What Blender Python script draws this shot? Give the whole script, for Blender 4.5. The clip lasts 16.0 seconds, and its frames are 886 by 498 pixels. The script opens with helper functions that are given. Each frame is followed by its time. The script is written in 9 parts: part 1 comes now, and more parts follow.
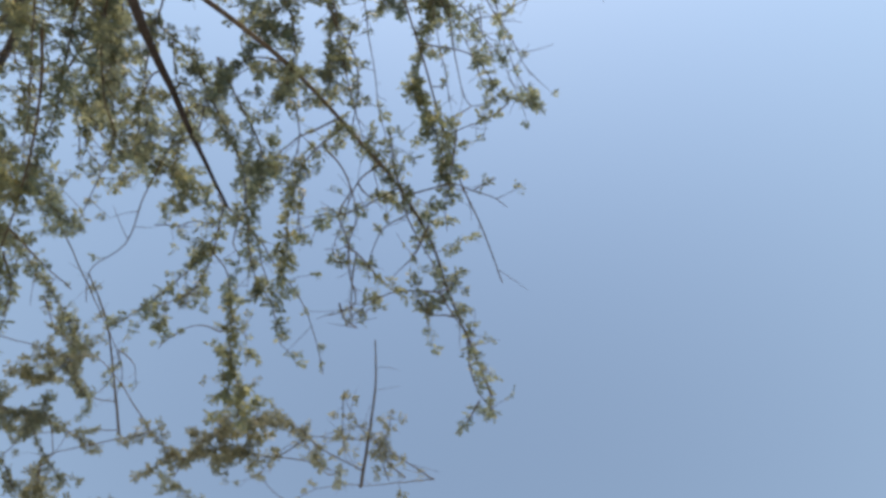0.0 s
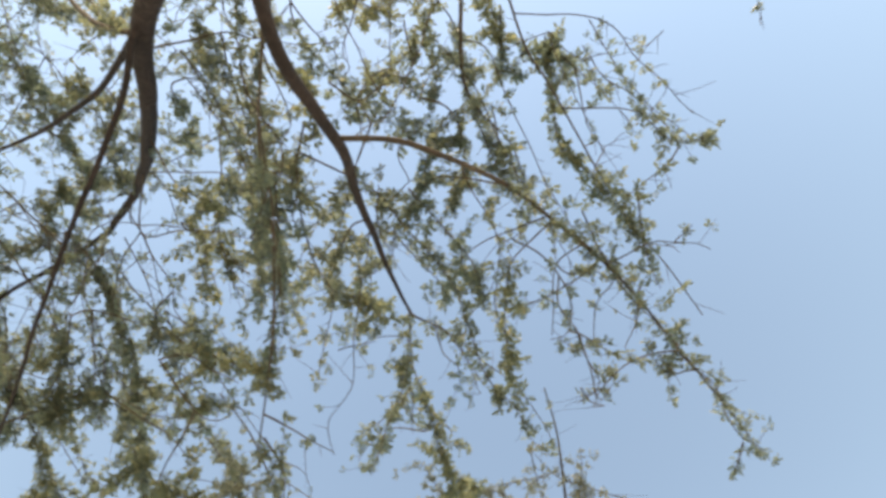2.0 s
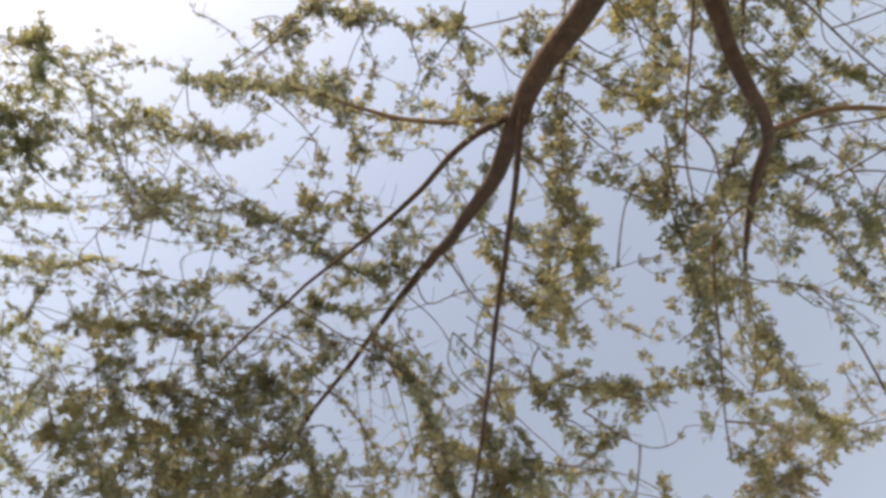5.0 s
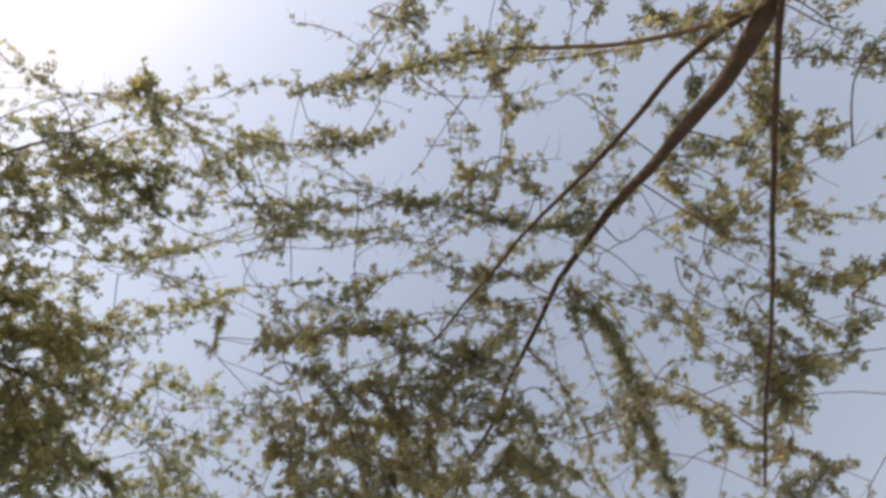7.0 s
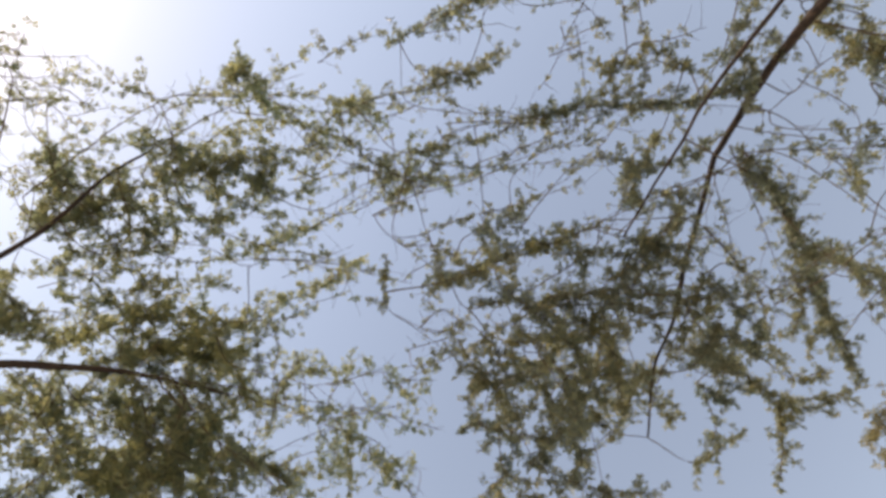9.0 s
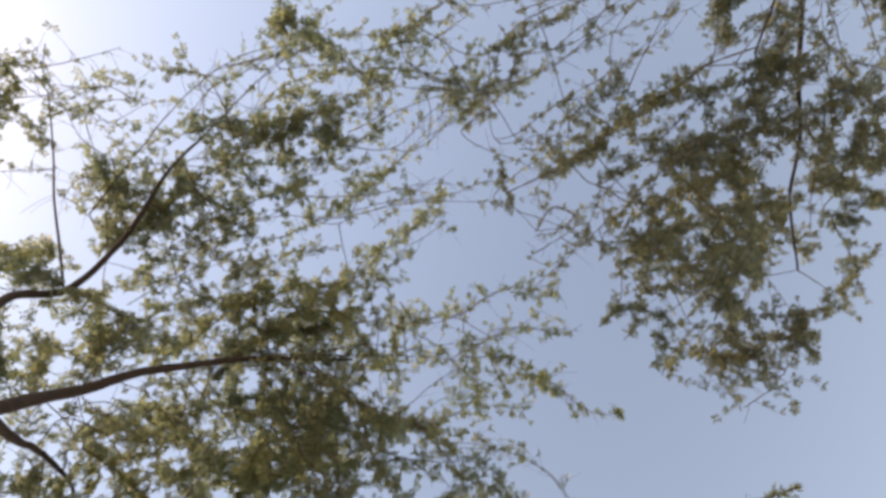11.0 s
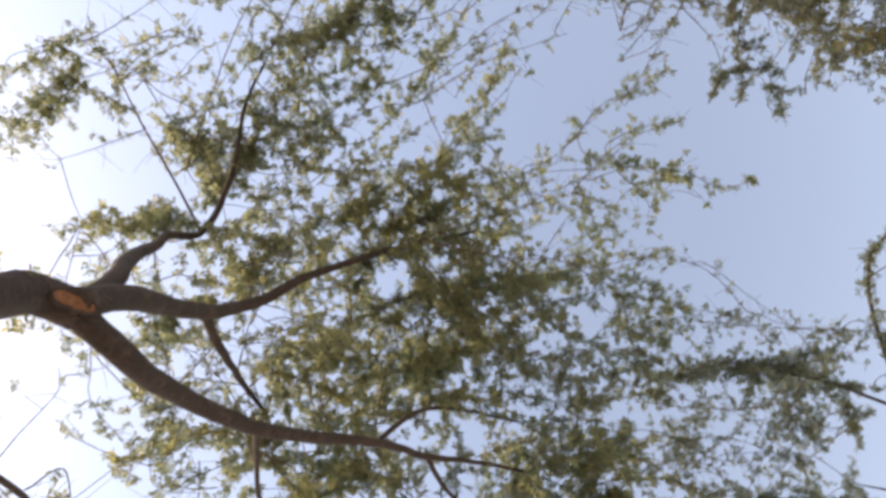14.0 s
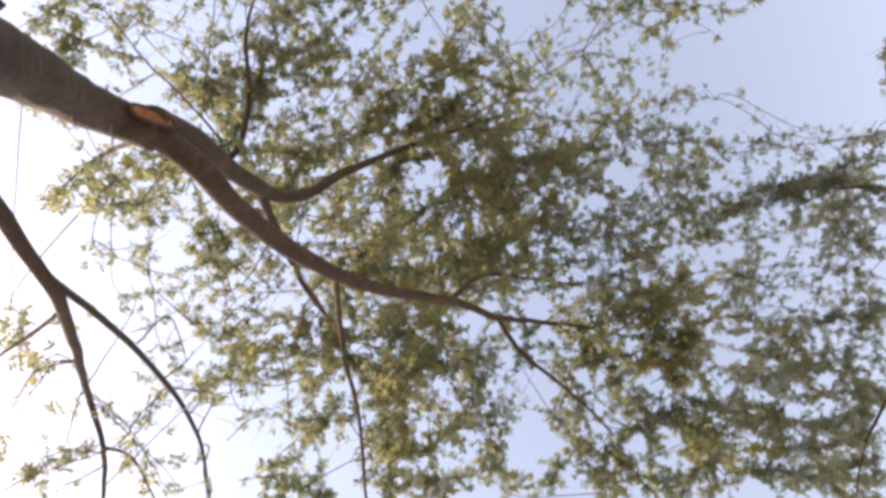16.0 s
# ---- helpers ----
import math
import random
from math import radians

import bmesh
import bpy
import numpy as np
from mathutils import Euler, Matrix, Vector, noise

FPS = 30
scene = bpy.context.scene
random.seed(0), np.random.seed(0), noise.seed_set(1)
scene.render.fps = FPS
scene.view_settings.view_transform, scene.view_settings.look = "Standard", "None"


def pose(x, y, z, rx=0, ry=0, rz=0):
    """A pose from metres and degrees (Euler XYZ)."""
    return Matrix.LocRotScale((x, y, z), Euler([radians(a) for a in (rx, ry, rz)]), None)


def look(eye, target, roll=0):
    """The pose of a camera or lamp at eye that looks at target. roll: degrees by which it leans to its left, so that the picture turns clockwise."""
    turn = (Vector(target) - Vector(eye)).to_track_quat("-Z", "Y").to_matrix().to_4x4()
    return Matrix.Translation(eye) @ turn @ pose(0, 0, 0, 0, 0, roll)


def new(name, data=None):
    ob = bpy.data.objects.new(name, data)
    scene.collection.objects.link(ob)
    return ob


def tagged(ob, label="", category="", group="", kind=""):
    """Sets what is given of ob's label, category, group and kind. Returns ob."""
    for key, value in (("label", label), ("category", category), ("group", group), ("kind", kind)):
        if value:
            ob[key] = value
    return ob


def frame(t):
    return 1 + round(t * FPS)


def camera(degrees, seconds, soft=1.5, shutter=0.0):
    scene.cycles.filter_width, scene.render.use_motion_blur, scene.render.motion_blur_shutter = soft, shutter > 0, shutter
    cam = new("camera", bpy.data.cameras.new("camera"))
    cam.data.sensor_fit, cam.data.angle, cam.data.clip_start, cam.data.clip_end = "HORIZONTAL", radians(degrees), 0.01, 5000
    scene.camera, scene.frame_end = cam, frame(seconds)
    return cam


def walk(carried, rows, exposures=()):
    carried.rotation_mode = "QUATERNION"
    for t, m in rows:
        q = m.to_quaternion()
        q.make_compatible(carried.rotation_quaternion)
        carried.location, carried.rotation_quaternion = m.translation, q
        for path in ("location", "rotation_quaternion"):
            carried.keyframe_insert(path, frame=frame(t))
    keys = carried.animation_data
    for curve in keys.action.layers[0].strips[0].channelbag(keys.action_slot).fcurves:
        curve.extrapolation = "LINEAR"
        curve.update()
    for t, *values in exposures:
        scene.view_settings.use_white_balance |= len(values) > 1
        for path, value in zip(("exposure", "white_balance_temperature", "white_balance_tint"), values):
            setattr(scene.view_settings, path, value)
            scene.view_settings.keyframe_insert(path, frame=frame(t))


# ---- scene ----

# ---- camera ----
cam = camera(78.0, 16.0, soft=3.35, shutter=0.4)
PATH = [
    (0, 0.000, -0.000, 1.600, 180.00, 0.00, -0.00),
    (0.5, -0.230, -0.151, 1.618, 179.60, 0.42, 3.72),
    (1, -0.468, -0.301, 1.619, 179.19, 0.73, 7.58),
    (1.5, -0.692, -0.454, 1.621, 178.79, 1.02, 11.69),
    (2, -0.915, -0.603, 1.612, 178.42, 1.20, 15.84),
    (2.5, -1.134, -0.751, 1.614, 178.25, 1.03, 19.77),
    (3, -1.345, -0.874, 1.612, 178.23, 0.83, 23.58),
    (3.5, -1.563, -1.008, 1.620, 178.41, 0.61, 27.50),
    (4, -1.771, -1.144, 1.617, 178.14, 0.12, 31.18),
    (4.5, -1.971, -1.275, 1.617, 177.87, -0.15, 34.45),
    (5, -2.186, -1.415, 1.618, 177.71, -0.31, 37.98),
    (5.5, -2.394, -1.569, 1.610, 177.67, -0.49, 41.42),
    (6, -2.609, -1.704, 1.603, 177.56, -0.69, 44.62),
    (6.5, -2.834, -1.833, 1.598, 177.39, -0.86, 47.69),
    (7, -3.070, -1.961, 1.591, 177.17, -0.99, 50.73),
    (7.5, -3.320, -2.100, 1.581, 176.89, -1.03, 53.86),
    (8, -3.552, -2.265, 1.566, 176.73, -0.96, 57.08),
    (8.5, -3.785, -2.422, 1.552, 176.23, -0.82, 60.25),
    (9, -3.986, -2.561, 1.576, 175.70, -0.80, 63.32),
    (9.5, -4.189, -2.709, 1.619, 175.27, -0.38, 66.75),
    (10, -4.406, -2.877, 1.645, 174.96, 0.37, 70.52),
    (10.5, -4.626, -3.057, 1.661, 174.73, 1.27, 74.39),
    (11, -4.837, -3.241, 1.670, 174.54, 2.14, 78.16),
    (11.5, -5.027, -3.420, 1.667, 174.34, 2.82, 81.62),
    (12, -5.193, -3.584, 1.656, 174.09, 3.28, 84.75),
    (12.5, -5.356, -3.753, 1.649, 173.89, 3.67, 87.92),
    (13, -5.532, -3.908, 1.630, 173.72, 4.11, 91.00),
    (13.5, -5.707, -4.046, 1.619, 173.73, 4.50, 94.10),
    (14, -5.886, -4.167, 1.593, 173.91, 4.69, 97.10),
    (14.5, -6.072, -4.282, 1.564, 173.93, 4.84, 100.06),
    (15, -6.258, -4.395, 1.540, 173.94, 4.98, 103.14),
    (15.5, -6.441, -4.505, 1.520, 174.12, 5.14, 106.07),
    (16, -6.639, -4.610, 1.500, 174.26, 5.37, 109.09),
]

EXPOSURES = [(0, 0.85, 8200, 14), (1.5, 1.17, 8800, 13), (3, 1.39, 9700, 14), (4, 1.4, 10600, 19), (5, 1.3, 11600, 25), (7.5, 1.11, 11300, 25), (9, 1.07, 10300, 24), (11.5, 1.05, 9900, 25), (14, 1.35, 9800, 27), (16, 1.6, 10500, 30)]
walk(cam, [(t, pose(x, y, z, rx, ry, rz)) for t, x, y, z, rx, ry, rz in PATH], EXPOSURES)

import numpy as np

# ---- sky, sun ----
SUN_FROM = Vector((0.02, -0.8, 0.53)).normalized()
world = bpy.data.worlds.new("sky")
scene.world = world
world.use_nodes = True
wn, wl = world.node_tree.nodes, world.node_tree.links
sky = wn.new("ShaderNodeTexSky")
sky.sky_type = "NISHITA"
sky.sun_disc = False
sky.sun_elevation = math.asin(SUN_FROM.z)
sky.sun_rotation = math.atan2(SUN_FROM.x, SUN_FROM.y)
sky.air_density, sky.dust_density, sky.ozone_density = 1.6, 0.45, 3.4
wn["Background"].inputs["Strength"].default_value = 0.15
wl.new(sky.outputs["Color"], wn["Background"].inputs["Color"])

sun = new("sun", bpy.data.lights.new("sun", "SUN"))
sun.data.energy, sun.data.angle, sun.data.color = 2.2, radians(0.6), (1.0, 0.95, 0.88)
sun.matrix_world = look(SUN_FROM * 30, (0, 0, 0))


# ---- materials ----
def material(name):
    m = bpy.data.materials.new(name)
    m.use_nodes = True
    return m, m.node_tree.nodes, m.node_tree.links, m.node_tree.nodes["Principled BSDF"]


def ramp(nodes, stops):
    r = nodes.new("ShaderNodeValToRGB")
    while len(r.color_ramp.elements) < len(stops):
        r.color_ramp.elements.new(0.5)
    for e, (at, c) in zip(r.color_ramp.elements, stops):
        e.position, e.color = at, (*c, 1)
    return r


def bark_material(name, dark, mid, pale, scale, relief):
    """Furrowed bark: long cracks, blotches and a fine grain."""
    m, n, l, b = material(name)
    co = n.new("ShaderNodeTexCoord")
    big, fine, crack = (n.new("ShaderNodeTexNoise") for _ in range(3))
    big.inputs["Scale"].default_value, big.inputs["Detail"].default_value = scale, 6
    fine.inputs["Scale"].default_value, fine.inputs["Detail"].default_value = scale * 9, 5
    crack.inputs["Scale"].default_value, crack.inputs["Detail"].default_value = scale * 3.2, 8
    crack.inputs["Distortion"].default_value = 1.4
    for t in (big, fine, crack):
        l.new(co.outputs["Object"], t.inputs["Vector"])
    mix = n.new("ShaderNodeMath")
    mix.operation = "MULTIPLY_ADD"
    l.new(crack.outputs["Fac"], mix.inputs[0])
    mix.inputs[1].default_value = 0.6
    half = n.new("ShaderNodeMath")
    half.operation = "MULTIPLY"
    half.inputs[1].default_value = 0.4
    l.new(big.outputs["Fac"], half.inputs[0])
    l.new(half.outputs[0], mix.inputs[2])
    r = ramp(n, ((0.34, dark), (0.52, mid), (0.7, pale)))
    l.new(mix.outputs[0], r.inputs["Fac"])
    l.new(r.outputs["Color"], b.inputs["Base Color"])
    b.inputs["Roughness"].default_value = 0.85
    add = n.new("ShaderNodeMath")
    add.operation = "MULTIPLY_ADD"
    add.inputs[1].default_value = 0.35
    l.new(fine.outputs["Fac"], add.inputs[0])
    l.new(crack.outputs["Fac"], add.inputs[2])
    bump = n.new("ShaderNodeBump")
    bump.inputs["Strength"].default_value, bump.inputs["Distance"].default_value = 0.8, relief
    l.new(add.outputs[0], bump.inputs["Height"])
    l.new(bump.outputs["Normal"], b.inputs["Normal"])
    return m


def leaf_material(name, stops, through_share):
    """Thin leaves: a matt face, light through the blade, and a colour of their own for each."""
    m, n, l, b = material(name)
    geo = n.new("ShaderNodeNewGeometry")
    r = ramp(n, stops)
    l.new(geo.outputs["Random Per Island"], r.inputs["Fac"])
    info = n.new("ShaderNodeObjectInfo")
    own = ramp(n, ((0.0, (0.8, 0.9, 0.95)), (0.5, (1.0, 1.0, 1.0)), (0.8, (1.05, 1.04, 0.93)), (1.0, (1.15, 1.08, 0.86))))
    l.new(info.outputs["Random"], own.inputs["Fac"])
    tone = n.new("ShaderNodeMix")
    tone.data_type, tone.blend_type = "RGBA", "MULTIPLY"
    tone.inputs["Factor"].default_value = 1.0
    l.new(r.outputs["Color"], tone.inputs["A"])
    l.new(own.outputs["Color"], tone.inputs["B"])
    l.new(tone.outputs["Result"], b.inputs["Base Color"])
    b.inputs["Roughness"].default_value = 0.42
    b.inputs["Specular IOR Level"].default_value = 0.5
    bright = n.new("ShaderNodeMix")
    bright.data_type, bright.blend_type = "RGBA", "MULTIPLY"
    bright.inputs["Factor"].default_value = 1.0
    bright.inputs["B"].default_value = (1.02, 1.05, 0.95, 1)
    l.new(tone.outputs["Result"], bright.inputs["A"])
    glow = n.new("ShaderNodeBsdfTranslucent")
    l.new(bright.outputs["Result"], glow.inputs["Color"])
    mix = n.new("ShaderNodeMixShader")
    mix.inputs["Fac"].default_value = through_share
    l.new(b.outputs[0], mix.inputs[1])
    l.new(glow.outputs[0], mix.inputs[2])
    l.new(mix.outputs[0], n["Material Output"].inputs["Surface"])
    return m


BARK = bark_material("bark_dark", (0.013, 0.0085, 0.0078), (0.03, 0.0187, 0.017), (0.06, 0.04, 0.035), 9, 0.012)
BARK_TWIG = bark_material("bark_twig", (0.035, 0.024, 0.018), (0.08, 0.056, 0.038), (0.16, 0.115, 0.075), 22, 0.004)
WOOD_SCAR = bark_material("bare_heartwood", (0.1, 0.042, 0.024), (0.17, 0.072, 0.04), (0.23, 0.12, 0.074), 30, 0.002)
LEAF_GREEN = leaf_material("leaf_green", ((0.0, (0.162, 0.191, 0.148)), (0.5, (0.241, 0.267, 0.183)), (0.85, (0.304, 0.319, 0.195)), (1.0, (0.36, 0.331, 0.209))), 0.72)
LEAF_OLIVE = leaf_material("leaf_olive", ((0.0, (0.133, 0.153, 0.128)), (0.45, (0.203, 0.218, 0.168)), (0.85, (0.264, 0.271, 0.188)), (1.0, (0.331, 0.296, 0.203))), 0.7)
LEAF_GREY = leaf_material("leaf_grey_green", ((0.0, (0.102, 0.138, 0.126)), (0.5, (0.168, 0.206, 0.174)), (0.85, (0.228, 0.258, 0.192)), (1.0, (0.288, 0.282, 0.216))), 0.6)
LEAF_PALE = leaf_material("leaf_pale", ((0.0, (0.16, 0.165, 0.125)), (0.5, (0.22, 0.22, 0.16)), (1.0, (0.29, 0.27, 0.2))), 0.5)


def bounce_soil_material():
    m, n, l, b = material("bounce_soil")
    co = n.new("ShaderNodeTexCoord")
    big, fine = n.new("ShaderNodeTexNoise"), n.new("ShaderNodeTexNoise")
    big.inputs["Scale"].default_value, big.inputs["Detail"].default_value = 0.35, 6
    fine.inputs["Scale"].default_value, fine.inputs["Detail"].default_value = 14, 8
    for t in (big, fine):
        l.new(co.outputs["Object"], t.inputs["Vector"])
    add = n.new("ShaderNodeMath")
    add.operation = "MULTIPLY_ADD"
    add.inputs[1].default_value = 0.5
    l.new(fine.outputs["Fac"], add.inputs[0])
    l.new(big.outputs["Fac"], add.inputs[2])
    # raised to pale tones so that bounced light brightens bark and leaves from below
    r = ramp(n, ((0.5, (0.31, 0.27, 0.215)), (0.75, (0.45, 0.4, 0.33)), (1.0, (0.54, 0.49, 0.415))))
    l.new(add.outputs[0], r.inputs["Fac"])
    l.new(r.outputs["Color"], b.inputs["Base Color"])
    b.inputs["Roughness"].default_value = 0.95
    bump = n.new("ShaderNodeBump")
    bump.inputs["Distance"].default_value = 0.02
    l.new(fine.outputs["Fac"], bump.inputs["Height"])
    l.new(bump.outputs["Normal"], b.inputs["Normal"])
    return m


BOUNCE_SOIL = bounce_soil_material()


# ---- ground ----
# out of view: added to carry the trees and reflect sunlight upwards
def build_ground():
    bm = bmesh.new()
    size, steps = 60.0, 60
    bmesh.ops.create_grid(bm, x_segments=steps, y_segments=steps, size=size)
    for v in bm.verts:
        far = max(abs(v.co.x), abs(v.co.y)) / size
        v.co.z = 0.06 * noise.noise(v.co * 0.25) * (1 - far)
        if far > 0.999:
            v.co.x, v.co.y = v.co.x * 30, v.co.y * 30
    me = bpy.data.meshes.new("ground")
    bm.to_mesh(me)
    bm.free()
    me.materials.append(BOUNCE_SOIL)
    tagged(new("ground", me), "unseen ground under the trees, pale to bounce light up", "ground", kind="structure")


build_ground()


# ---- how a tree grows ----
class Shape:
    """Vertices and faces that are gathered and then made into one mesh."""

    def __init__(self):
        self.verts, self.faces = [], []

    def tube(self, path, r0, r1, sides, rough=0.0, seed=0.0, power=1.0):
        """A tapered stem along path, with swellings where rough is above 0, closed at both ends."""
        path = [Vector(p) for p in path]
        first, count = len(self.verts), len(path)
        side = Vector((0.31, 0.87, 0.38))
        for i, p in enumerate(path):
            way = (path[min(i + 1, count - 1)] - path[max(i - 1, 0)]).normalized()
            side = (side - way * side.dot(way)).normalized()
            up = way.cross(side)
            s = (i / (count - 1)) ** power
            r = r0 + (r1 - r0) * s
            for k in range(sides):
                a = 2 * math.pi * k / sides
                out = side * math.cos(a) + up * math.sin(a)
                swell = 1 + rough * noise.noise(p * 7 + out * 1.3 + Vector((seed, 0, 0))) + 0.5 * rough * noise.noise(p * 21 + out * 3)
                self.verts.append(p + out * r * swell)
        for i in range(count - 1):
            for k in range(sides):
                a, b = first + i * sides + k, first + i * sides + (k + 1) % sides
                self.faces.append((a, b, b + sides, a + sides))
        self.faces.append(tuple(first + k for k in reversed(range(sides))))
        self.faces.append(tuple(first + (count - 1) * sides + k for k in range(sides)))

    def leaf(self, at, way, face, length, width):
        """One leaflet: a blade folded along its midrib, with a point at each end."""
        side = way.cross(face).normalized()
        up = side.cross(way)
        n = len(self.verts)
        bend = up * length * 0.12
        self.verts += [at, at + way * length * 0.5 + side * width * 0.5 + bend, at + way * length - bend * 0.6, at + way * length * 0.5 - side * width * 0.5 + bend]
        self.faces += [(n, n + 1, n + 2), (n, n + 2, n + 3)]

    def mesh(self, name, mat, smooth=False):
        me = bpy.data.meshes.new(name)
        me.from_pydata([tuple(v) for v in self.verts], [], self.faces)
        me.materials.append(mat)
        if smooth:
            me.polygons.foreach_set("use_smooth", [True] * len(me.polygons))
        me.update()
        return me


def curve(points, step):
    """A smooth line through the points, in steps of about that many metres."""
    p = [Vector(q) for q in points]
    p = [p[0] * 2 - p[1], *p, p[-1] * 2 - p[-2]]
    line = []
    for a, b, c, d in zip(p, p[1:], p[2:], p[3:]):
        count = max(2, int((c - b).length / step))
        for i in range(count):
            t = i / count
            line.append(0.5 * (2 * b + (c - a) * t + (2 * a - 5 * b + 4 * c - d) * t * t + (3 * b - a - 3 * c + d) * t ** 3))
    return line + [p[-2]]


def wander(line, amount, seed):
    """The line with a small crookedness of its own."""
    off = Vector((seed * 3.1, seed * 1.7, seed))
    return [q + amount * Vector((noise.noise(q * 6 + off), noise.noise(q * 6 - off), noise.noise(q * 6 + off * 2))) if 0 < i < len(line) - 1 else q for i, q in enumerate(line)]


class Tree:
    def __init__(self, base, leaf, label, seed, full=1.0, reach=1.0, blade=1.0):
        self.ob = tagged(new("tree"), label, "tree", "trees along the walk")
        self.ob.location = base
        self.full, self.reach, self.blade = full, reach, blade
        self.base, self.leaf, self.rng, self.wood = Vector(base), leaf, random.Random(seed), []

    def part(self, name, me, parent=None, label=""):
        ob = new(name, me)
        ob.parent = parent or self.ob
        if parent is None:
            ob.matrix_parent_inverse = Matrix.Translation(self.base).inverted()
        return tagged(ob, label)


def trunk(tree, r0, r1, *points):
    line = wander(curve(points, 0.08), 0.05, tree.rng.random() * 9)
    s = Shape()
    s.tube(line, r0, r1, 20, 0.22, tree.rng.random() * 50, 0.6)
    tree.wood += [(q, r1) for q in line]
    return tree.part("trunk", s.mesh("trunk", BARK, True))


def any_way(rng):
    z, a = rng.uniform(-1, 1), rng.uniform(0, 2 * math.pi)
    c = math.sqrt(1 - z * z)
    return Vector((c * math.cos(a), c * math.sin(a), z))


def tuft(shape, rng, at, way, size):
    """The leaflets of one node: two to three short leaves, each a row of paired blades."""
    for _ in range(rng.choice((2, 3, 3, 4))):
        axis = (any_way(rng) + way * 0.7 + Vector((0, 0, -0.15))).normalized()
        face = (any_way(rng) + Vector((0, 0, 0.8))).normalized()
        side = axis.cross(face).normalized()
        reach = size * rng.uniform(0.55, 1.45)
        for k in range(3):
            p = at + axis * reach * (0.25 + 0.35 * k)
            for turn in (-1, 1):
                out = (side * turn + axis * rng.uniform(0.3, 0.8) + any_way(rng) * 0.25).normalized()
                shape.leaf(p, out, face, reach * rng.uniform(0.55, 0.8), reach * rng.uniform(0.28, 0.44))


def foliage(tree, stem, leaves, main, leafy, size, spread):
    """Short side shoots along a stem, and tufts of leaflets on both: the more, the leafier it is."""
    rng, since = tree.rng, 0.0
    leafy *= tree.full
    size *= tree.blade * rng.uniform(0.85, 1.15)
    for i in range(1, len(main)):
        seg = main[i] - main[i - 1]
        since += seg.length
        if since < 0.028:
            continue
        since = 0.0
        way = seg.normalized()
        for _ in range(int(0.55 * leafy + rng.random())):
            tuft(leaves, rng, main[i], way, size)
        if rng.random() > 0.6 * min(1.0, 0.5 + leafy):
            continue
        out = (any_way(rng) + way * 0.5 + Vector((0, 0, -0.1))).normalized()
        length = spread * tree.reach * rng.uniform(0.06, 0.22)
        bend = any_way(rng) * length * 0.3
        count = max(3, round(length / 0.032))
        shoot = [main[i] + out * length * k / count + bend * (k / count) ** 2 for k in range(count + 1)]
        stem.tube(shoot, 0.0018, 0.0009, 4)
        for k in range(1, count + 1):
            for _ in range(int(0.5 * leafy + rng.random())):
                tuft(leaves, rng, shoot[k], out, size)


def limb(tree, r0, r1, *points, leafy=0.6):
    line = wander(curve(points, 0.035), min(0.008, r1 * 0.6), tree.rng.random() * 9)
    s = Shape()
    sides = 16 if r0 > 0.05 else 10 if r0 > 0.02 else 7
    s.tube(line, r0, r1, sides, 0.10 if r0 > 0.02 else 0.08, tree.rng.random() * 50)
    tree.wood += [(q, r1) for q in line]
    leaves = Shape()
    if r0 < 0.0145:
        foliage(tree, s, leaves, line[len(line) // 4:], leafy, 0.036, 1.0)
    ob = tree.part("limb", s.mesh("limb", BARK if r0 > 0.0125 else BARK_TWIG, True))
    if leaves.faces:
        tagged(tree.part("leaves", leaves.mesh("leaves", tree.leaf), ob), kind="stuff")
    return ob


def fork(tree, line):
    """Where a twig along line grows out of the tree: a place on the wood behind its start, or else the place on the wood nearest to any part of it."""
    spots = np.array([tuple(q) for q, _ in tree.wood])
    way = np.array((line[min(4, len(line) - 1)] - line[0]).normalized())
    to = np.array(line[0]) - spots
    far = np.linalg.norm(to, axis=1) + 1e-6
    along = to @ way / far
    cost = far * (1.45 - 0.75 * along)
    best = int(np.argmin(cost))
    if along[best] > 0.35 or far[best] < 0.06:
        return Vector(spots[best]), 0
    marks = np.array([tuple(q) for q in line[::4]])
    gaps = np.linalg.norm(spots[:, None, :] - marks[None, :, :], axis=2)
    w, m = np.unravel_index(np.argmin(gaps), gaps.shape)
    return Vector(spots[w]), int(m) * 4


def twig(tree, r0, leafy, *points, size=0.036, spread=1.0):
    """A leafy twig: a thin crooked stem that starts at the nearest wood, short side shoots, and tufts of leaflets at their nodes."""
    rng = tree.rng
    start = Vector(points[0])
    main, skip = curve(points, 0.03), 0
    near, meet = fork(tree, main)
    gap = (near - main[meet]).length
    if meet == 0 and gap > 0.03:
        main = curve([near, *points], 0.03)
        skip = min(range(len(main)), key=lambda i: (main[i] - start).length_squared)
    main = wander(main, 0.009, rng.random() * 9)
    stem, leaves = Shape(), Shape()
    if meet and gap > 0.01:
        stem.tube(curve([near, near.lerp(main[meet], 0.5) + any_way(rng) * gap * 0.08, main[meet]], 0.03), 0.003, 0.0022, 6, 0.1)
    stem.tube(main, max(r0 * 0.9, 0.003), 0.0018, 6, 0.1, rng.random() * 20)
    foliage(tree, stem, leaves, main[max(0, skip - 1):], leafy, size, spread)
    ob = tree.part("twig", stem.mesh("twig", BARK_TWIG))
    if leaves.faces:
        tagged(tree.part("leaves", leaves.mesh("leaves", tree.leaf), ob), kind="stuff")
    tree.wood += [(q, 0.002) for q in main[skip::4]]
    return ob


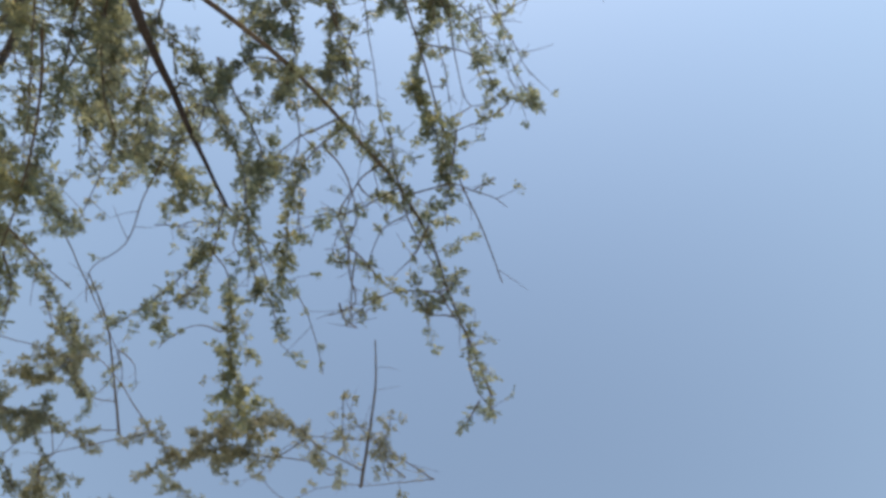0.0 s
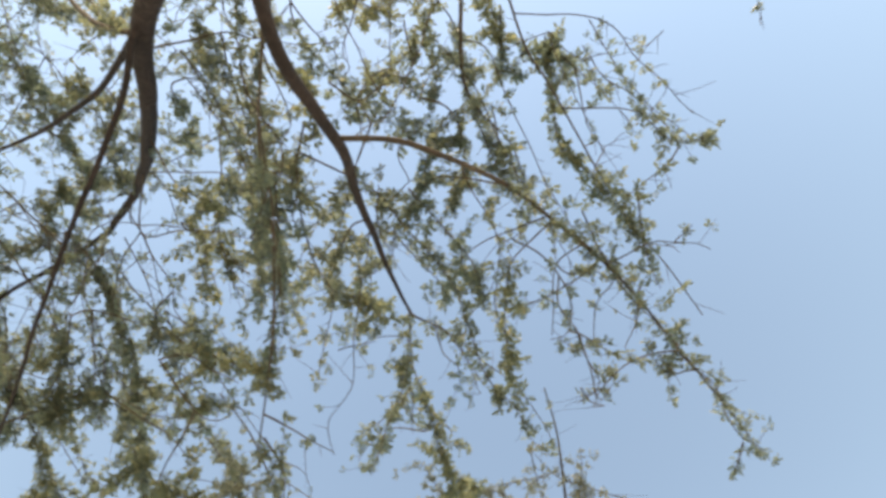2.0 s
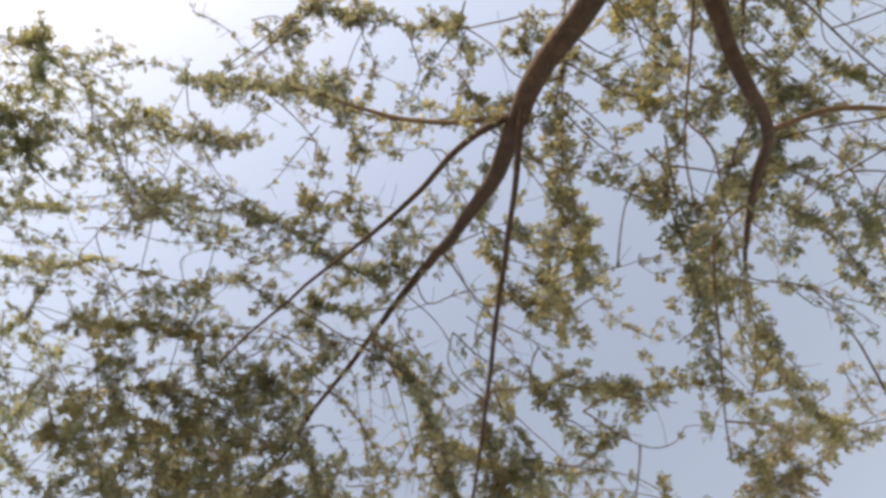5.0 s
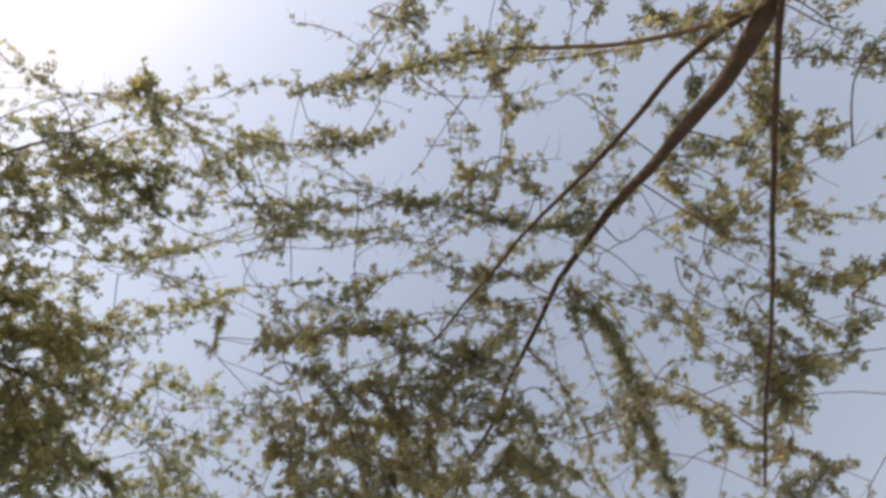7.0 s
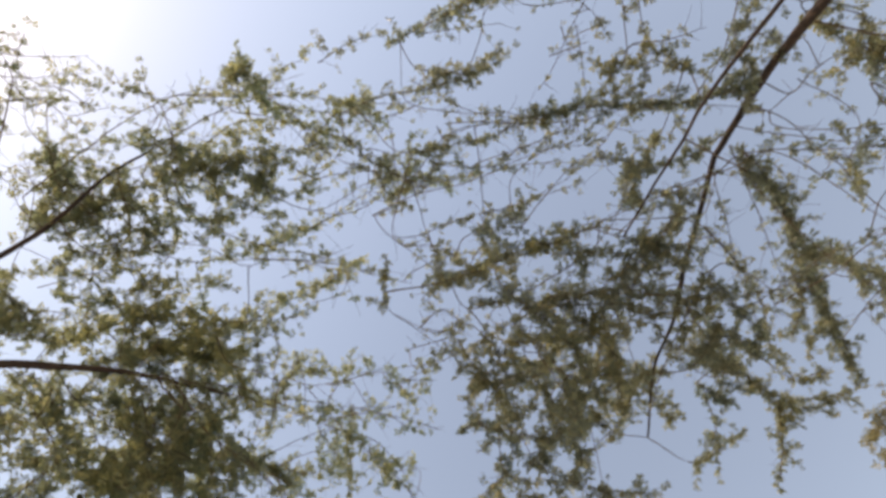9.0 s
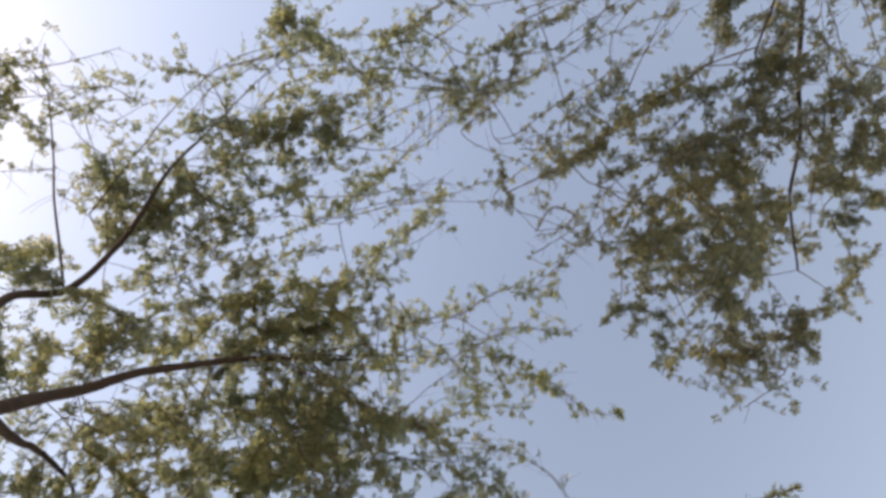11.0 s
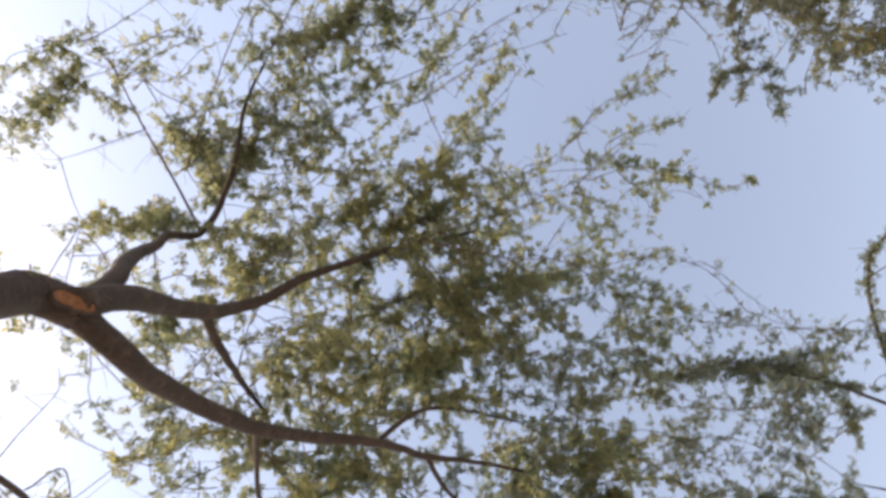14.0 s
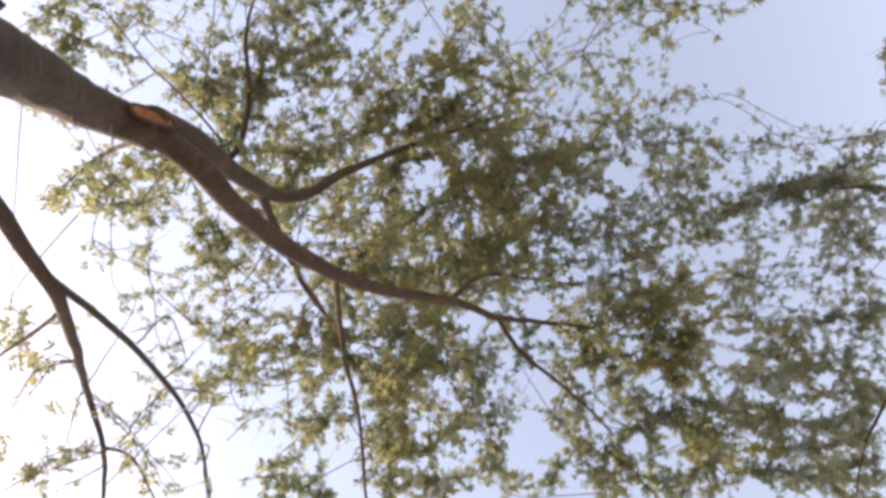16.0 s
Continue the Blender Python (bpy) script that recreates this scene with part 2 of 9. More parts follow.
def ridge(tree, at, way, out, radius):
    """A thin pale raised band that runs across a limb."""
    way, out = Vector(way).normalized(), Vector(out)
    out = (out - way * out.dot(way)).normalized()
    side = way.cross(out)
    line = []
    for i in range(15):
        a = radians(-75 + 150 * i / 14)
        lift = radius * (1.0 + 0.03 * math.cos(a))
        line.append(Vector(at) + (out * math.cos(a) + side * math.sin(a)) * lift + way * 0.035 * math.sin(a * 1.3) + way * 0.006 * noise.noise(Vector((i * 0.7, radius * 90, 0))))
    s = Shape()
    s.tube(line, 0.005, 0.0035, 7, 0.3, radius * 100)
    return tree.part("bark_ridge", s.mesh("bark_ridge", BARK_TWIG, True), None, "thin pale raised band across the limb")


def scar(tree, at, way, out, radius, length, wide):
    """A bare lens of wood where the bark is gone, with a curled rim of bark, on the face of a limb."""
    way, out = Vector(way).normalized(), Vector(out)
    out = (out - way * out.dot(way)).normalized()
    side = way.cross(out)
    rows, cols = 14, 8
    verts, faces = [], []
    for i in range(rows + 1):
        s = 2 * i / rows - 1
        half = wide * math.sqrt(max(0.0, 1 - abs(s) ** 2.4)) * (1 + 0.25 * noise.noise(Vector((s * 3, 0.4, 0))))
        for k in range(cols + 1):
            a = half * (2 * k / cols - 1)
            r = radius * (1 + 0.02 * noise.noise(Vector((s * 5, a * 6, 1))))
            verts.append(Vector(at) + way * s * length / 2 + (out * math.cos(a) + side * math.sin(a)) * r)
    for i in range(rows):
        for k in range(cols):
            n = i * (cols + 1) + k
            faces.append((n, n + 1, n + cols + 2, n + cols + 1))
    patch = Shape()
    patch.verts, patch.faces = verts, faces
    ob = tree.part("wound", patch.mesh("wound", WOOD_SCAR, True), None, "orange bare wood where the bark is torn off")
    thick = ob.modifiers.new("thickness", "SOLIDIFY")
    thick.thickness, thick.offset = 0.012, -1
    rim = Shape()
    for edge in (0, cols):
        rim.tube([verts[i * (cols + 1) + edge] for i in range(rows + 1)], 0.007, 0.006, 6, 0.3)
    tree.part("bark_rim", rim.mesh("bark_rim", BARK, True), ob)
    return ob


# ---- first tree: thin, drooping, over the start of the walk ----
tree_a = Tree((-0.35, -2.95, 0), LEAF_OLIVE, "thin-leaved thorn tree with dark crooked limbs and sparse drooping olive foliage", 11, 0.8, 0.8, 0.85)
trunk(tree_a, 0.19, 0.066, (-0.1, -3.0, -0.1), (-0.2, -2.9, 0.9), (-0.6, -2.55, 1.9), (-1.16, -1.79, 2.84), (-1.31, -1.73, 3.15), (-1.35, -1.72, 3.24))
limb(tree_a, 0.045, 0.030, (-0.6, -2.55, 1.9), (-1.09, -2.01, 2.86), (-1.14, -1.74, 3.15))
limb(tree_a, 0.04, 0.014, (-0.35, -2.75, 1.4), (-0.25, -2.5, 2.7), (-0.42, -2.00, 3.75), (-0.48, -1.73, 3.84))
limb(tree_a, 0.046, 0.019, (-1.31, -1.73, 3.15), (-1.38, -1.70, 3.27), (-1.47, -1.67, 3.39), (-1.61, -1.64, 3.51), (-1.75, -1.56, 3.66), (-1.89, -1.46, 3.92), (-2.14, -1.37, 4.33), (-2.50, -1.29, 4.81), (-2.92, -1.18, 5.19))
limb(tree_a, 0.019, 0.007, (-2.92, -1.18, 5.19), (-3.27, -1.08, 5.22), (-3.62, -1.00, 5.22), (-3.97, -0.88, 5.24), (-4.34, -0.82, 5.28), (-4.80, -0.60, 5.33))
limb(tree_a, 0.016, 0.006, (-1.77, -1.60, 3.67), (-1.86, -1.63, 3.80), (-1.97, -1.64, 3.93), (-2.16, -1.62, 4.09), (-2.38, -1.61, 4.22), (-2.64, -1.62, 4.38), (-2.90, -1.63, 4.49), (-3.14, -1.62, 4.54), (-3.41, -1.62, 4.62), (-3.69, -1.60, 4.72))
limb(tree_a, 0.013, 0.006, (-1.68, -1.60, 3.56), (-1.74, -1.55, 3.58), (-1.85, -1.42, 3.65), (-2.02, -1.24, 3.71), (-2.20, -1.06, 3.75), (-2.39, -0.86, 3.80), (-2.59, -0.65, 3.86), (-2.81, -0.42, 3.95), (-3.10, -0.12, 4.02), leafy=0)
limb(tree_a, 0.011, 0.004, (-1.76, -1.60, 3.64), (-1.91, -1.71, 3.74), (-2.05, -1.88, 3.91), (-2.18, -2.09, 4.06), (-2.33, -2.38, 4.33), (-2.63, -2.84, 4.93), (-3.09, -3.54, 5.83), leafy=1.9)
limb(tree_a, 0.028, 0.007, (-1.14, -1.74, 3.15), (-1.17, -1.58, 3.18), (-1.20, -1.42, 3.21), (-1.21, -1.28, 3.26), (-1.19, -1.17, 3.32), (-1.16, -1.07, 3.40), (-1.13, -0.96, 3.53), (-1.15, -0.82, 3.73), (-1.15, -0.66, 3.94), (-1.15, -0.46, 4.19), (-1.13, -0.22, 4.47))
limb(tree_a, 0.011, 0.004, (-1.13, -1.00, 3.48), (-0.94, -0.94, 3.48), (-0.77, -0.83, 3.53), (-0.59, -0.70, 3.67), (-0.41, -0.52, 3.89), (-0.20, -0.28, 4.10), (-0.05, -0.02, 4.16), (0.03, 0.21, 4.08), (0.14, 0.47, 4.06), (0.22, 0.66, 4.05), leafy=1.9)
limb(tree_a, 0.012, 0.005, (-0.48, -1.73, 3.84), (-0.52, -1.53, 3.98), (-0.55, -1.42, 4.04), (-0.57, -1.32, 4.11), (-0.57, -1.22, 4.22), (-0.52, -1.09, 4.28), leafy=0.32)
limb(tree_a, 0.007, 0.003, (-0.40, -1.95, 3.72), (-0.25, -1.39, 4.22), (-0.17, -1.16, 4.28), (-0.09, -0.92, 4.34), (-0.01, -0.64, 4.36), (0.08, -0.36, 4.36), (0.20, -0.10, 4.36), (0.30, 0.17, 4.36), leafy=0.022)
limb(tree_a, 0.006, 0.003, (-1.45, -0.80, 3.58), (-1.54, -0.58, 3.69), (-1.63, -0.37, 3.76), (-1.74, -0.15, 3.82), (-1.85, 0.07, 3.85), leafy=0.24)
limb(tree_a, 0.006, 0.003, (-1.19, -1.60, 3.20), (-1.20, -1.49, 3.27), (-1.25, -1.37, 3.36), (-1.32, -1.24, 3.44), (-1.39, -1.10, 3.51), (-1.45, -0.90, 3.58), leafy=0)
twig(tree_a, 0.005, 0.43, (-1.35, -1.09, 3.40), (-1.39, -0.95, 3.45), (-1.42, -0.79, 3.50), (-1.47, -0.63, 3.55), (-1.52, -0.44, 3.60))
twig(tree_a, 0.005, 2.1, (-1.43, -1.00, 3.75), (-1.51, -0.72, 3.78), (-1.60, -0.47, 3.82), (-1.69, -0.30, 3.85))
twig(tree_a, 0.005, 1.2, (-1.28, -1.17, 3.80), (-1.37, -0.98, 3.82), (-1.40, -0.81, 3.85), (-1.41, -0.63, 3.88), (-1.38, -0.49, 3.90), (-1.45, -0.33, 3.93), (-1.56, -0.13, 3.95))
twig(tree_a, 0.005, 0.72, (-1.38, -0.92, 3.84), (-1.45, -0.82, 3.89), (-1.43, -0.76, 3.95))
twig(tree_a, 0.003, 0.2, (-0.06, -1.43, 4.42), (-0.04, -1.19, 4.40), (0.00, -0.95, 4.38), (0.03, -0.74, 4.36))
twig(tree_a, 0.003, 0.57, (-0.04, -1.32, 4.44), (0.07, -1.14, 4.40), (0.13, -1.01, 4.36), (0.18, -0.88, 4.32))
twig(tree_a, 0.005, 3, (0.11, -0.91, 4.14), (0.20, -0.82, 4.14), (0.27, -0.73, 4.14), (0.37, -0.68, 4.14))
twig(tree_a, 0.005, 0.41, (0.30, -0.68, 4.14), (0.20, -0.60, 4.14), (0.09, -0.56, 4.14), (0.00, -0.52, 4.14))
twig(tree_a, 0.005, 0.35, (0.03, -0.29, 4.08), (0.14, -0.26, 4.08), (0.24, -0.23, 4.08), (0.29, -0.19, 4.08))
twig(tree_a, 0.005, 0.48, (0.14, -0.26, 4.08), (0.24, -0.32, 4.08))
twig(tree_a, 0.005, 0.45, (-0.24, -0.52, 4.05), (-0.21, -0.34, 4.05), (-0.16, -0.15, 4.05), (-0.06, 0.04, 4.05), (0.02, 0.18, 4.05))
twig(tree_a, 0.005, 0.29, (-0.01, 0.19, 4.00), (0.05, 0.30, 4.00), (0.11, 0.38, 4.00), (0.12, 0.43, 4.00))
twig(tree_a, 0.005, 0.2, (0.10, 0.40, 3.98), (0.12, 0.53, 3.98), (0.16, 0.63, 3.98), (0.22, 0.69, 3.98))
twig(tree_a, 0.005, 3, (0.16, 0.66, 3.98), (0.11, 0.75, 3.98), (0.08, 0.78, 3.98))
twig(tree_a, 0.005, 2.1, (-0.00, 0.29, 4.00), (-0.08, 0.28, 4.00), (-0.12, 0.20, 4.00))
twig(tree_a, 0.005, 0.39, (-0.06, 0.19, 4.03), (-0.21, 0.19, 4.03), (-0.34, 0.25, 4.03), (-0.43, 0.34, 4.03))
twig(tree_a, 0.005, 0.38, (-0.46, 0.24, 4.03), (-0.44, 0.31, 4.03), (-0.38, 0.35, 4.03))
twig(tree_a, 0.005, 0.52, (-0.27, -0.24, 4.11), (-0.43, -0.18, 4.18), (-0.58, -0.14, 4.24), (-0.72, -0.09, 4.30))
twig(tree_a, 0.005, 0.46, (-0.39, -0.31, 4.14), (-0.47, -0.11, 4.12), (-0.51, -0.00, 4.11))
twig(tree_a, 0.005, 0.43, (-0.06, -0.11, 4.10), (-0.13, 0.03, 4.06), (-0.22, 0.12, 4.03))
twig(tree_a, 0.005, 0.47, (-0.67, -0.29, 4.27), (-0.71, -0.19, 4.29), (-0.70, -0.07, 4.31))
twig(tree_a, 0.005, 3, (-0.82, -0.83, 3.97), (-0.93, -0.77, 4.00), (-1.01, -0.69, 4.02), (-1.01, -0.58, 4.05))
twig(tree_a, 0.005, 0.69, (-0.96, -0.75, 3.98), (-1.05, -0.67, 4.05), (-1.13, -0.54, 4.12), (-1.30, -0.48, 4.19))
twig(tree_a, 0.005, 0.49, (-1.08, -0.66, 4.13), (-1.01, -0.50, 4.23), (-0.94, -0.36, 4.32), (-0.92, -0.24, 4.41))
twig(tree_a, 0.005, 3, (-0.74, -0.49, 4.19), (-0.84, -0.40, 4.25), (-0.93, -0.30, 4.30), (-0.96, -0.25, 4.36))
twig(tree_a, 0.006, 1.6, (-1.14, -0.24, 4.45), (-1.18, -0.06, 4.45), (-1.23, 0.11, 4.45), (-1.31, 0.21, 4.45))
twig(tree_a, 0.005, 1.4, (-1.30, 0.20, 4.50), (-1.42, 0.27, 4.50), (-1.54, 0.31, 4.50))
twig(tree_a, 0.005, 0.99, (-1.14, -0.24, 4.45), (-1.08, -0.18, 4.45), (-1.02, -0.16, 4.45))
twig(tree_a, 0.005, 0.3, (-1.11, -0.24, 4.35), (-0.96, -0.09, 4.35), (-0.86, 0.05, 4.35), (-0.74, 0.21, 4.35), (-0.65, 0.42, 4.35), (-0.60, 0.63, 4.35))
twig(tree_a, 0.005, 0.3, (-0.92, 0.05, 4.35), (-0.89, 0.13, 4.35), (-0.87, 0.21, 4.35))
twig(tree_a, 0.005, 3, (-1.22, 0.15, 4.70), (-1.20, 0.41, 4.70), (-1.21, 0.61, 4.70), (-1.16, 0.77, 4.70), (-1.17, 0.97, 4.70))
twig(tree_a, 0.005, 0.95, (-1.25, 0.47, 4.70), (-1.15, 0.45, 4.70), (-1.11, 0.52, 4.70))
twig(tree_a, 0.005, 0.91, (-1.58, -0.13, 4.60), (-1.49, -0.13, 4.60), (-1.37, -0.12, 4.60))
twig(tree_a, 0.005, 1.4, (-1.50, 0.46, 4.90), (-1.65, 0.54, 4.90), (-1.72, 0.60, 4.90))
twig(tree_a, 0.006, 0.34, (-2.27, -1.00, 4.31), (-2.06, -0.94, 4.23), (-1.88, -0.89, 4.15), (-1.72, -0.82, 4.07), (-1.56, -0.76, 3.99))
twig(tree_a, 0.005, 2.7, (-2.03, -0.98, 4.20), (-1.95, -0.86, 4.21), (-2.00, -0.71, 4.21), (-1.99, -0.60, 4.22))
twig(tree_a, 0.005, 0.36, (-2.28, -0.90, 4.35), (-2.20, -0.74, 4.29), (-2.19, -0.60, 4.23), (-2.13, -0.49, 4.16))
twig(tree_a, 0.005, 3, (-2.22, -0.50, 4.18), (-2.05, -0.38, 4.06), (-1.86, -0.30, 3.93), (-1.68, -0.23, 3.81))
twig(tree_a, 0.005, 0.91, (-2.21, -0.40, 4.01), (-2.07, -0.39, 3.98), (-1.97, -0.30, 3.95), (-1.87, -0.22, 3.92))
twig(tree_a, 0.005, 0.25, (-2.10, -0.15, 3.97), (-1.99, -0.09, 3.93), (-1.91, -0.13, 3.90))
twig(tree_a, 0.005, 2.1, (-1.80, 0.01, 3.84), (-1.76, 0.13, 3.83), (-1.79, 0.29, 3.83))
twig(tree_a, 0.005, 0.51, (-1.65, 0.02, 3.80), (-1.60, 0.11, 3.86), (-1.57, 0.17, 3.91))
twig(tree_a, 0.005, 3, (-2.32, 0.10, 3.93), (-2.21, 0.16, 3.89), (-2.13, 0.25, 3.86))
twig(tree_a, 0.005, 3, (-2.22, 0.40, 3.86), (-2.15, 0.39, 3.86), (-2.14, 0.51, 3.86))
twig(tree_a, 0.005, 2.7, (-1.96, -1.13, 4.09), (-1.86, -1.05, 4.02), (-1.76, -0.95, 3.95))
twig(tree_a, 0.004, 0.47, (-1.80, -1.60, 4.17), (-1.64, -1.29, 3.94), (-1.51, -1.01, 3.70))
twig(tree_a, 0.005, 0.55, (-1.40, -1.18, 3.73), (-1.38, -1.08, 3.75), (-1.45, -0.96, 3.77), (-1.53, -1.06, 3.79))
twig(tree_a, 0.003, 0.17, (-1.02, -1.06, 3.65), (-0.96, -1.09, 3.76), (-0.86, -1.20, 3.86), (-0.79, -1.16, 3.96))
twig(tree_a, 0.005, 0.36, (-1.13, -1.25, 3.67), (-1.04, -1.16, 3.69), (-0.93, -1.20, 3.70))
twig(tree_a, 0.005, 3, (-0.69, -1.09, 3.99), (-0.67, -0.91, 4.09), (-0.76, -0.73, 4.19))
twig(tree_a, 0.005, 1.3, (-0.42, -0.92, 4.28), (-0.42, -0.67, 4.24), (-0.47, -0.51, 4.20), (-0.63, -0.47, 4.16))
twig(tree_a, 0.005, 1.9, (-0.35, -0.25, 4.16), (-0.24, -0.24, 4.14), (-0.18, -0.18, 4.12))
twig(tree_a, 0.005, 1.5, (-1.25, -0.71, 3.92), (-1.40, -0.55, 4.11), (-1.43, -0.42, 4.31))
twig(tree_a, 0.003, 1, (-1.06, -0.84, 3.75), (-1.12, -0.71, 3.90), (-1.11, -0.58, 4.04))
twig(tree_a, 0.003, 2, (-0.76, -1.24, 3.99), (-0.64, -1.36, 4.07), (-0.56, -1.25, 4.16))
twig(tree_a, 0.005, 3, (-1.23, -1.85, 3.87), (-1.33, -1.69, 4.00), (-1.47, -1.52, 4.13), (-1.55, -1.29, 4.25), (-1.65, -1.04, 4.38), (-1.81, -0.72, 4.51))
twig(tree_a, 0.005, 0.69, (-1.77, -1.69, 4.13), (-1.72, -1.53, 4.19), (-1.71, -1.33, 4.24), (-1.70, -1.09, 4.30))
twig(tree_a, 0.005, 3, (-1.71, -1.87, 4.30), (-1.69, -1.70, 4.14), (-1.56, -1.53, 3.99))
twig(tree_a, 0.005, 3, (-1.03, -1.78, 4.01), (-0.91, -1.67, 4.13), (-0.77, -1.71, 4.24), (-0.56, -1.76, 4.35))
twig(tree_a, 0.005, 0.22, (-0.57, -1.77, 4.45), (-0.73, -1.47, 4.27), (-0.88, -1.25, 4.08), (-0.99, -1.10, 3.89))
twig(tree_a, 0.005, 3, (-0.51, -1.62, 4.46), (-0.54, -1.36, 4.38), (-0.55, -1.10, 4.29), (-0.54, -0.91, 4.21), (-0.52, -0.74, 4.13))
twig(tree_a, 0.005, 0.28, (-1.06, -1.47, 3.98), (-1.05, -1.37, 3.93), (-1.11, -1.30, 3.88))
twig(tree_a, 0.005, 3, (-1.94, -1.24, 4.65), (-1.84, -1.13, 4.59), (-1.78, -1.02, 4.53))
twig(tree_a, 0.005, 1.7, (-1.11, -0.86, 3.97), (-1.03, -0.68, 3.99), (-0.94, -0.51, 4.00), (-0.88, -0.32, 4.01), (-0.87, -0.15, 4.02), (-0.85, 0.09, 4.04), (-0.77, 0.24, 4.05), (-0.73, 0.43, 4.06))
twig(tree_a, 0.005, 2.2, (-0.60, -0.39, 4.01), (-0.69, -0.17, 4.07), (-0.72, 0.06, 4.13))
twig(tree_a, 0.005, 0.56, (-0.47, -0.38, 4.08), (-0.39, -0.18, 4.07), (-0.44, -0.01, 4.06), (-0.53, 0.00, 4.05))
twig(tree_a, 0.005, 0.92, (-0.39, 0.02, 4.07), (-0.30, 0.11, 4.05), (-0.17, 0.22, 4.02))
twig(tree_a, 0.005, 0.41, (-0.40, 0.17, 4.01), (-0.40, 0.31, 4.02), (-0.32, 0.26, 4.02))
twig(tree_a, 0.005, 0.31, (0.10, -0.94, 4.69), (0.16, -0.81, 4.70), (0.29, -0.86, 4.72))
twig(tree_a, 0.005, 1.2, (0.09, -1.39, 4.70), (0.20, -1.29, 4.73), (0.24, -1.10, 4.76))
twig(tree_a, 0.005, 0.58, (0.04, -0.36, 4.15), (0.01, -0.20, 4.11), (0.02, -0.08, 4.07))
twig(tree_a, 0.005, 2.2, (-3.71, -3.63, 5.82), (-3.47, -3.39, 5.73), (-3.24, -3.04, 5.63), (-2.95, -2.75, 5.53))
twig(tree_a, 0.005, 3, (-3.79, -3.10, 5.63), (-3.59, -2.77, 5.52), (-3.41, -2.50, 5.41))
twig(tree_a, 0.005, 3, (-3.24, -2.41, 5.35), (-3.00, -2.03, 5.13), (-2.82, -1.63, 4.92), (-2.65, -1.38, 4.70))
twig(tree_a, 0.005, 0.68, (-2.54, -1.13, 4.77), (-2.37, -1.07, 4.80), (-2.21, -0.97, 4.83), (-2.12, -0.85, 4.86))
twig(tree_a, 0.005, 0.95, (-2.10, -0.88, 4.81), (-2.03, -0.71, 4.80), (-1.90, -0.58, 4.79))
twig(tree_a, 0.005, 0.62, (-2.49, -0.97, 4.39), (-2.46, -0.77, 4.41), (-2.34, -0.55, 4.43), (-2.24, -0.37, 4.45), (-2.03, -0.27, 4.47))
twig(tree_a, 0.005, 1.5, (-2.32, -0.28, 4.36), (-2.27, -0.09, 4.31), (-2.12, -0.07, 4.26))
twig(tree_a, 0.005, 3, (-2.80, -0.32, 4.05), (-2.63, -0.33, 4.12), (-2.49, -0.18, 4.18))
twig(tree_a, 0.005, 0.27, (-2.14, -0.82, 4.86), (-2.09, -0.59, 4.82), (-1.96, -0.46, 4.79))
twig(tree_a, 0.005, 1.6, (-1.18, -0.12, 4.51), (-1.24, 0.07, 4.35), (-1.39, 0.25, 4.20), (-1.45, 0.33, 4.04))
twig(tree_a, 0.005, 0.68, (-1.23, 0.15, 4.38), (-1.26, 0.29, 4.21))
twig(tree_a, 0.005, 3, (-1.34, -1.92, 4.03), (-1.45, -1.80, 4.01), (-1.45, -1.67, 4.00))
twig(tree_a, 0.005, 0.92, (-0.78, -1.76, 4.22), (-0.84, -1.58, 4.19), (-0.89, -1.39, 4.16))
twig(tree_a, 0.005, 3, (-0.21, -1.70, 4.63), (-0.28, -1.48, 4.60), (-0.33, -1.30, 4.58))
twig(tree_a, 0.005, 3, (-1.30, -1.44, 3.90), (-1.22, -1.32, 3.85), (-1.23, -1.19, 3.80))
twig(tree_a, 0.005, 3, (-1.86, -1.55, 4.11), (-1.88, -1.44, 4.31), (-2.02, -1.34, 4.52))
twig(tree_a, 0.005, 1.1, (-1.79, -1.61, 3.63), (-1.98, -1.82, 3.95), (-2.16, -2.08, 4.27), (-2.34, -2.45, 4.59), (-2.54, -2.75, 4.91), (-2.76, -3.08, 5.23))
twig(tree_a, 0.005, 2.7, (-1.51, -2.12, 4.32), (-1.63, -2.30, 4.52), (-1.75, -2.53, 4.72), (-1.85, -2.72, 4.92))
twig(tree_a, 0.005, 0.95, (-1.45, -2.21, 4.28), (-1.52, -2.16, 4.34), (-1.65, -2.13, 4.40), (-1.83, -2.07, 4.47), (-1.92, -2.00, 4.53))
twig(tree_a, 0.003, 3, (-2.08, -2.49, 4.86), (-2.25, -2.26, 4.91), (-2.35, -2.09, 4.96))
twig(tree_a, 0.005, 3, (-2.59, -1.68, 4.97), (-2.60, -1.89, 5.01), (-2.71, -2.00, 5.06), (-2.83, -2.03, 5.10))
twig(tree_a, 0.005, 0.89, (-3.46, -3.95, 5.79), (-3.23, -3.79, 5.75), (-3.08, -3.59, 5.71))
twig(tree_a, 0.004, 0.86, (-4.35, -2.84, 5.45), (-4.26, -2.51, 5.33), (-4.28, -2.18, 5.20))
twig(tree_a, 0.005, 1.2, (-4.13, -2.39, 5.30), (-3.98, -2.26, 5.28), (-3.90, -2.08, 5.26))
twig(tree_a, 0.005, 0.44, (-3.51, -2.02, 5.15), (-3.34, -1.97, 5.10))
twig(tree_a, 0.005, 2.8, (-3.70, -1.70, 5.07), (-3.95, -1.91, 5.13), (-4.16, -2.12, 5.18), (-4.45, -2.37, 5.23))
twig(tree_a, 0.005, 2.8, (-4.53, -2.16, 5.18), (-4.34, -1.94, 5.11), (-4.27, -1.70, 5.03), (-4.05, -1.55, 4.96))
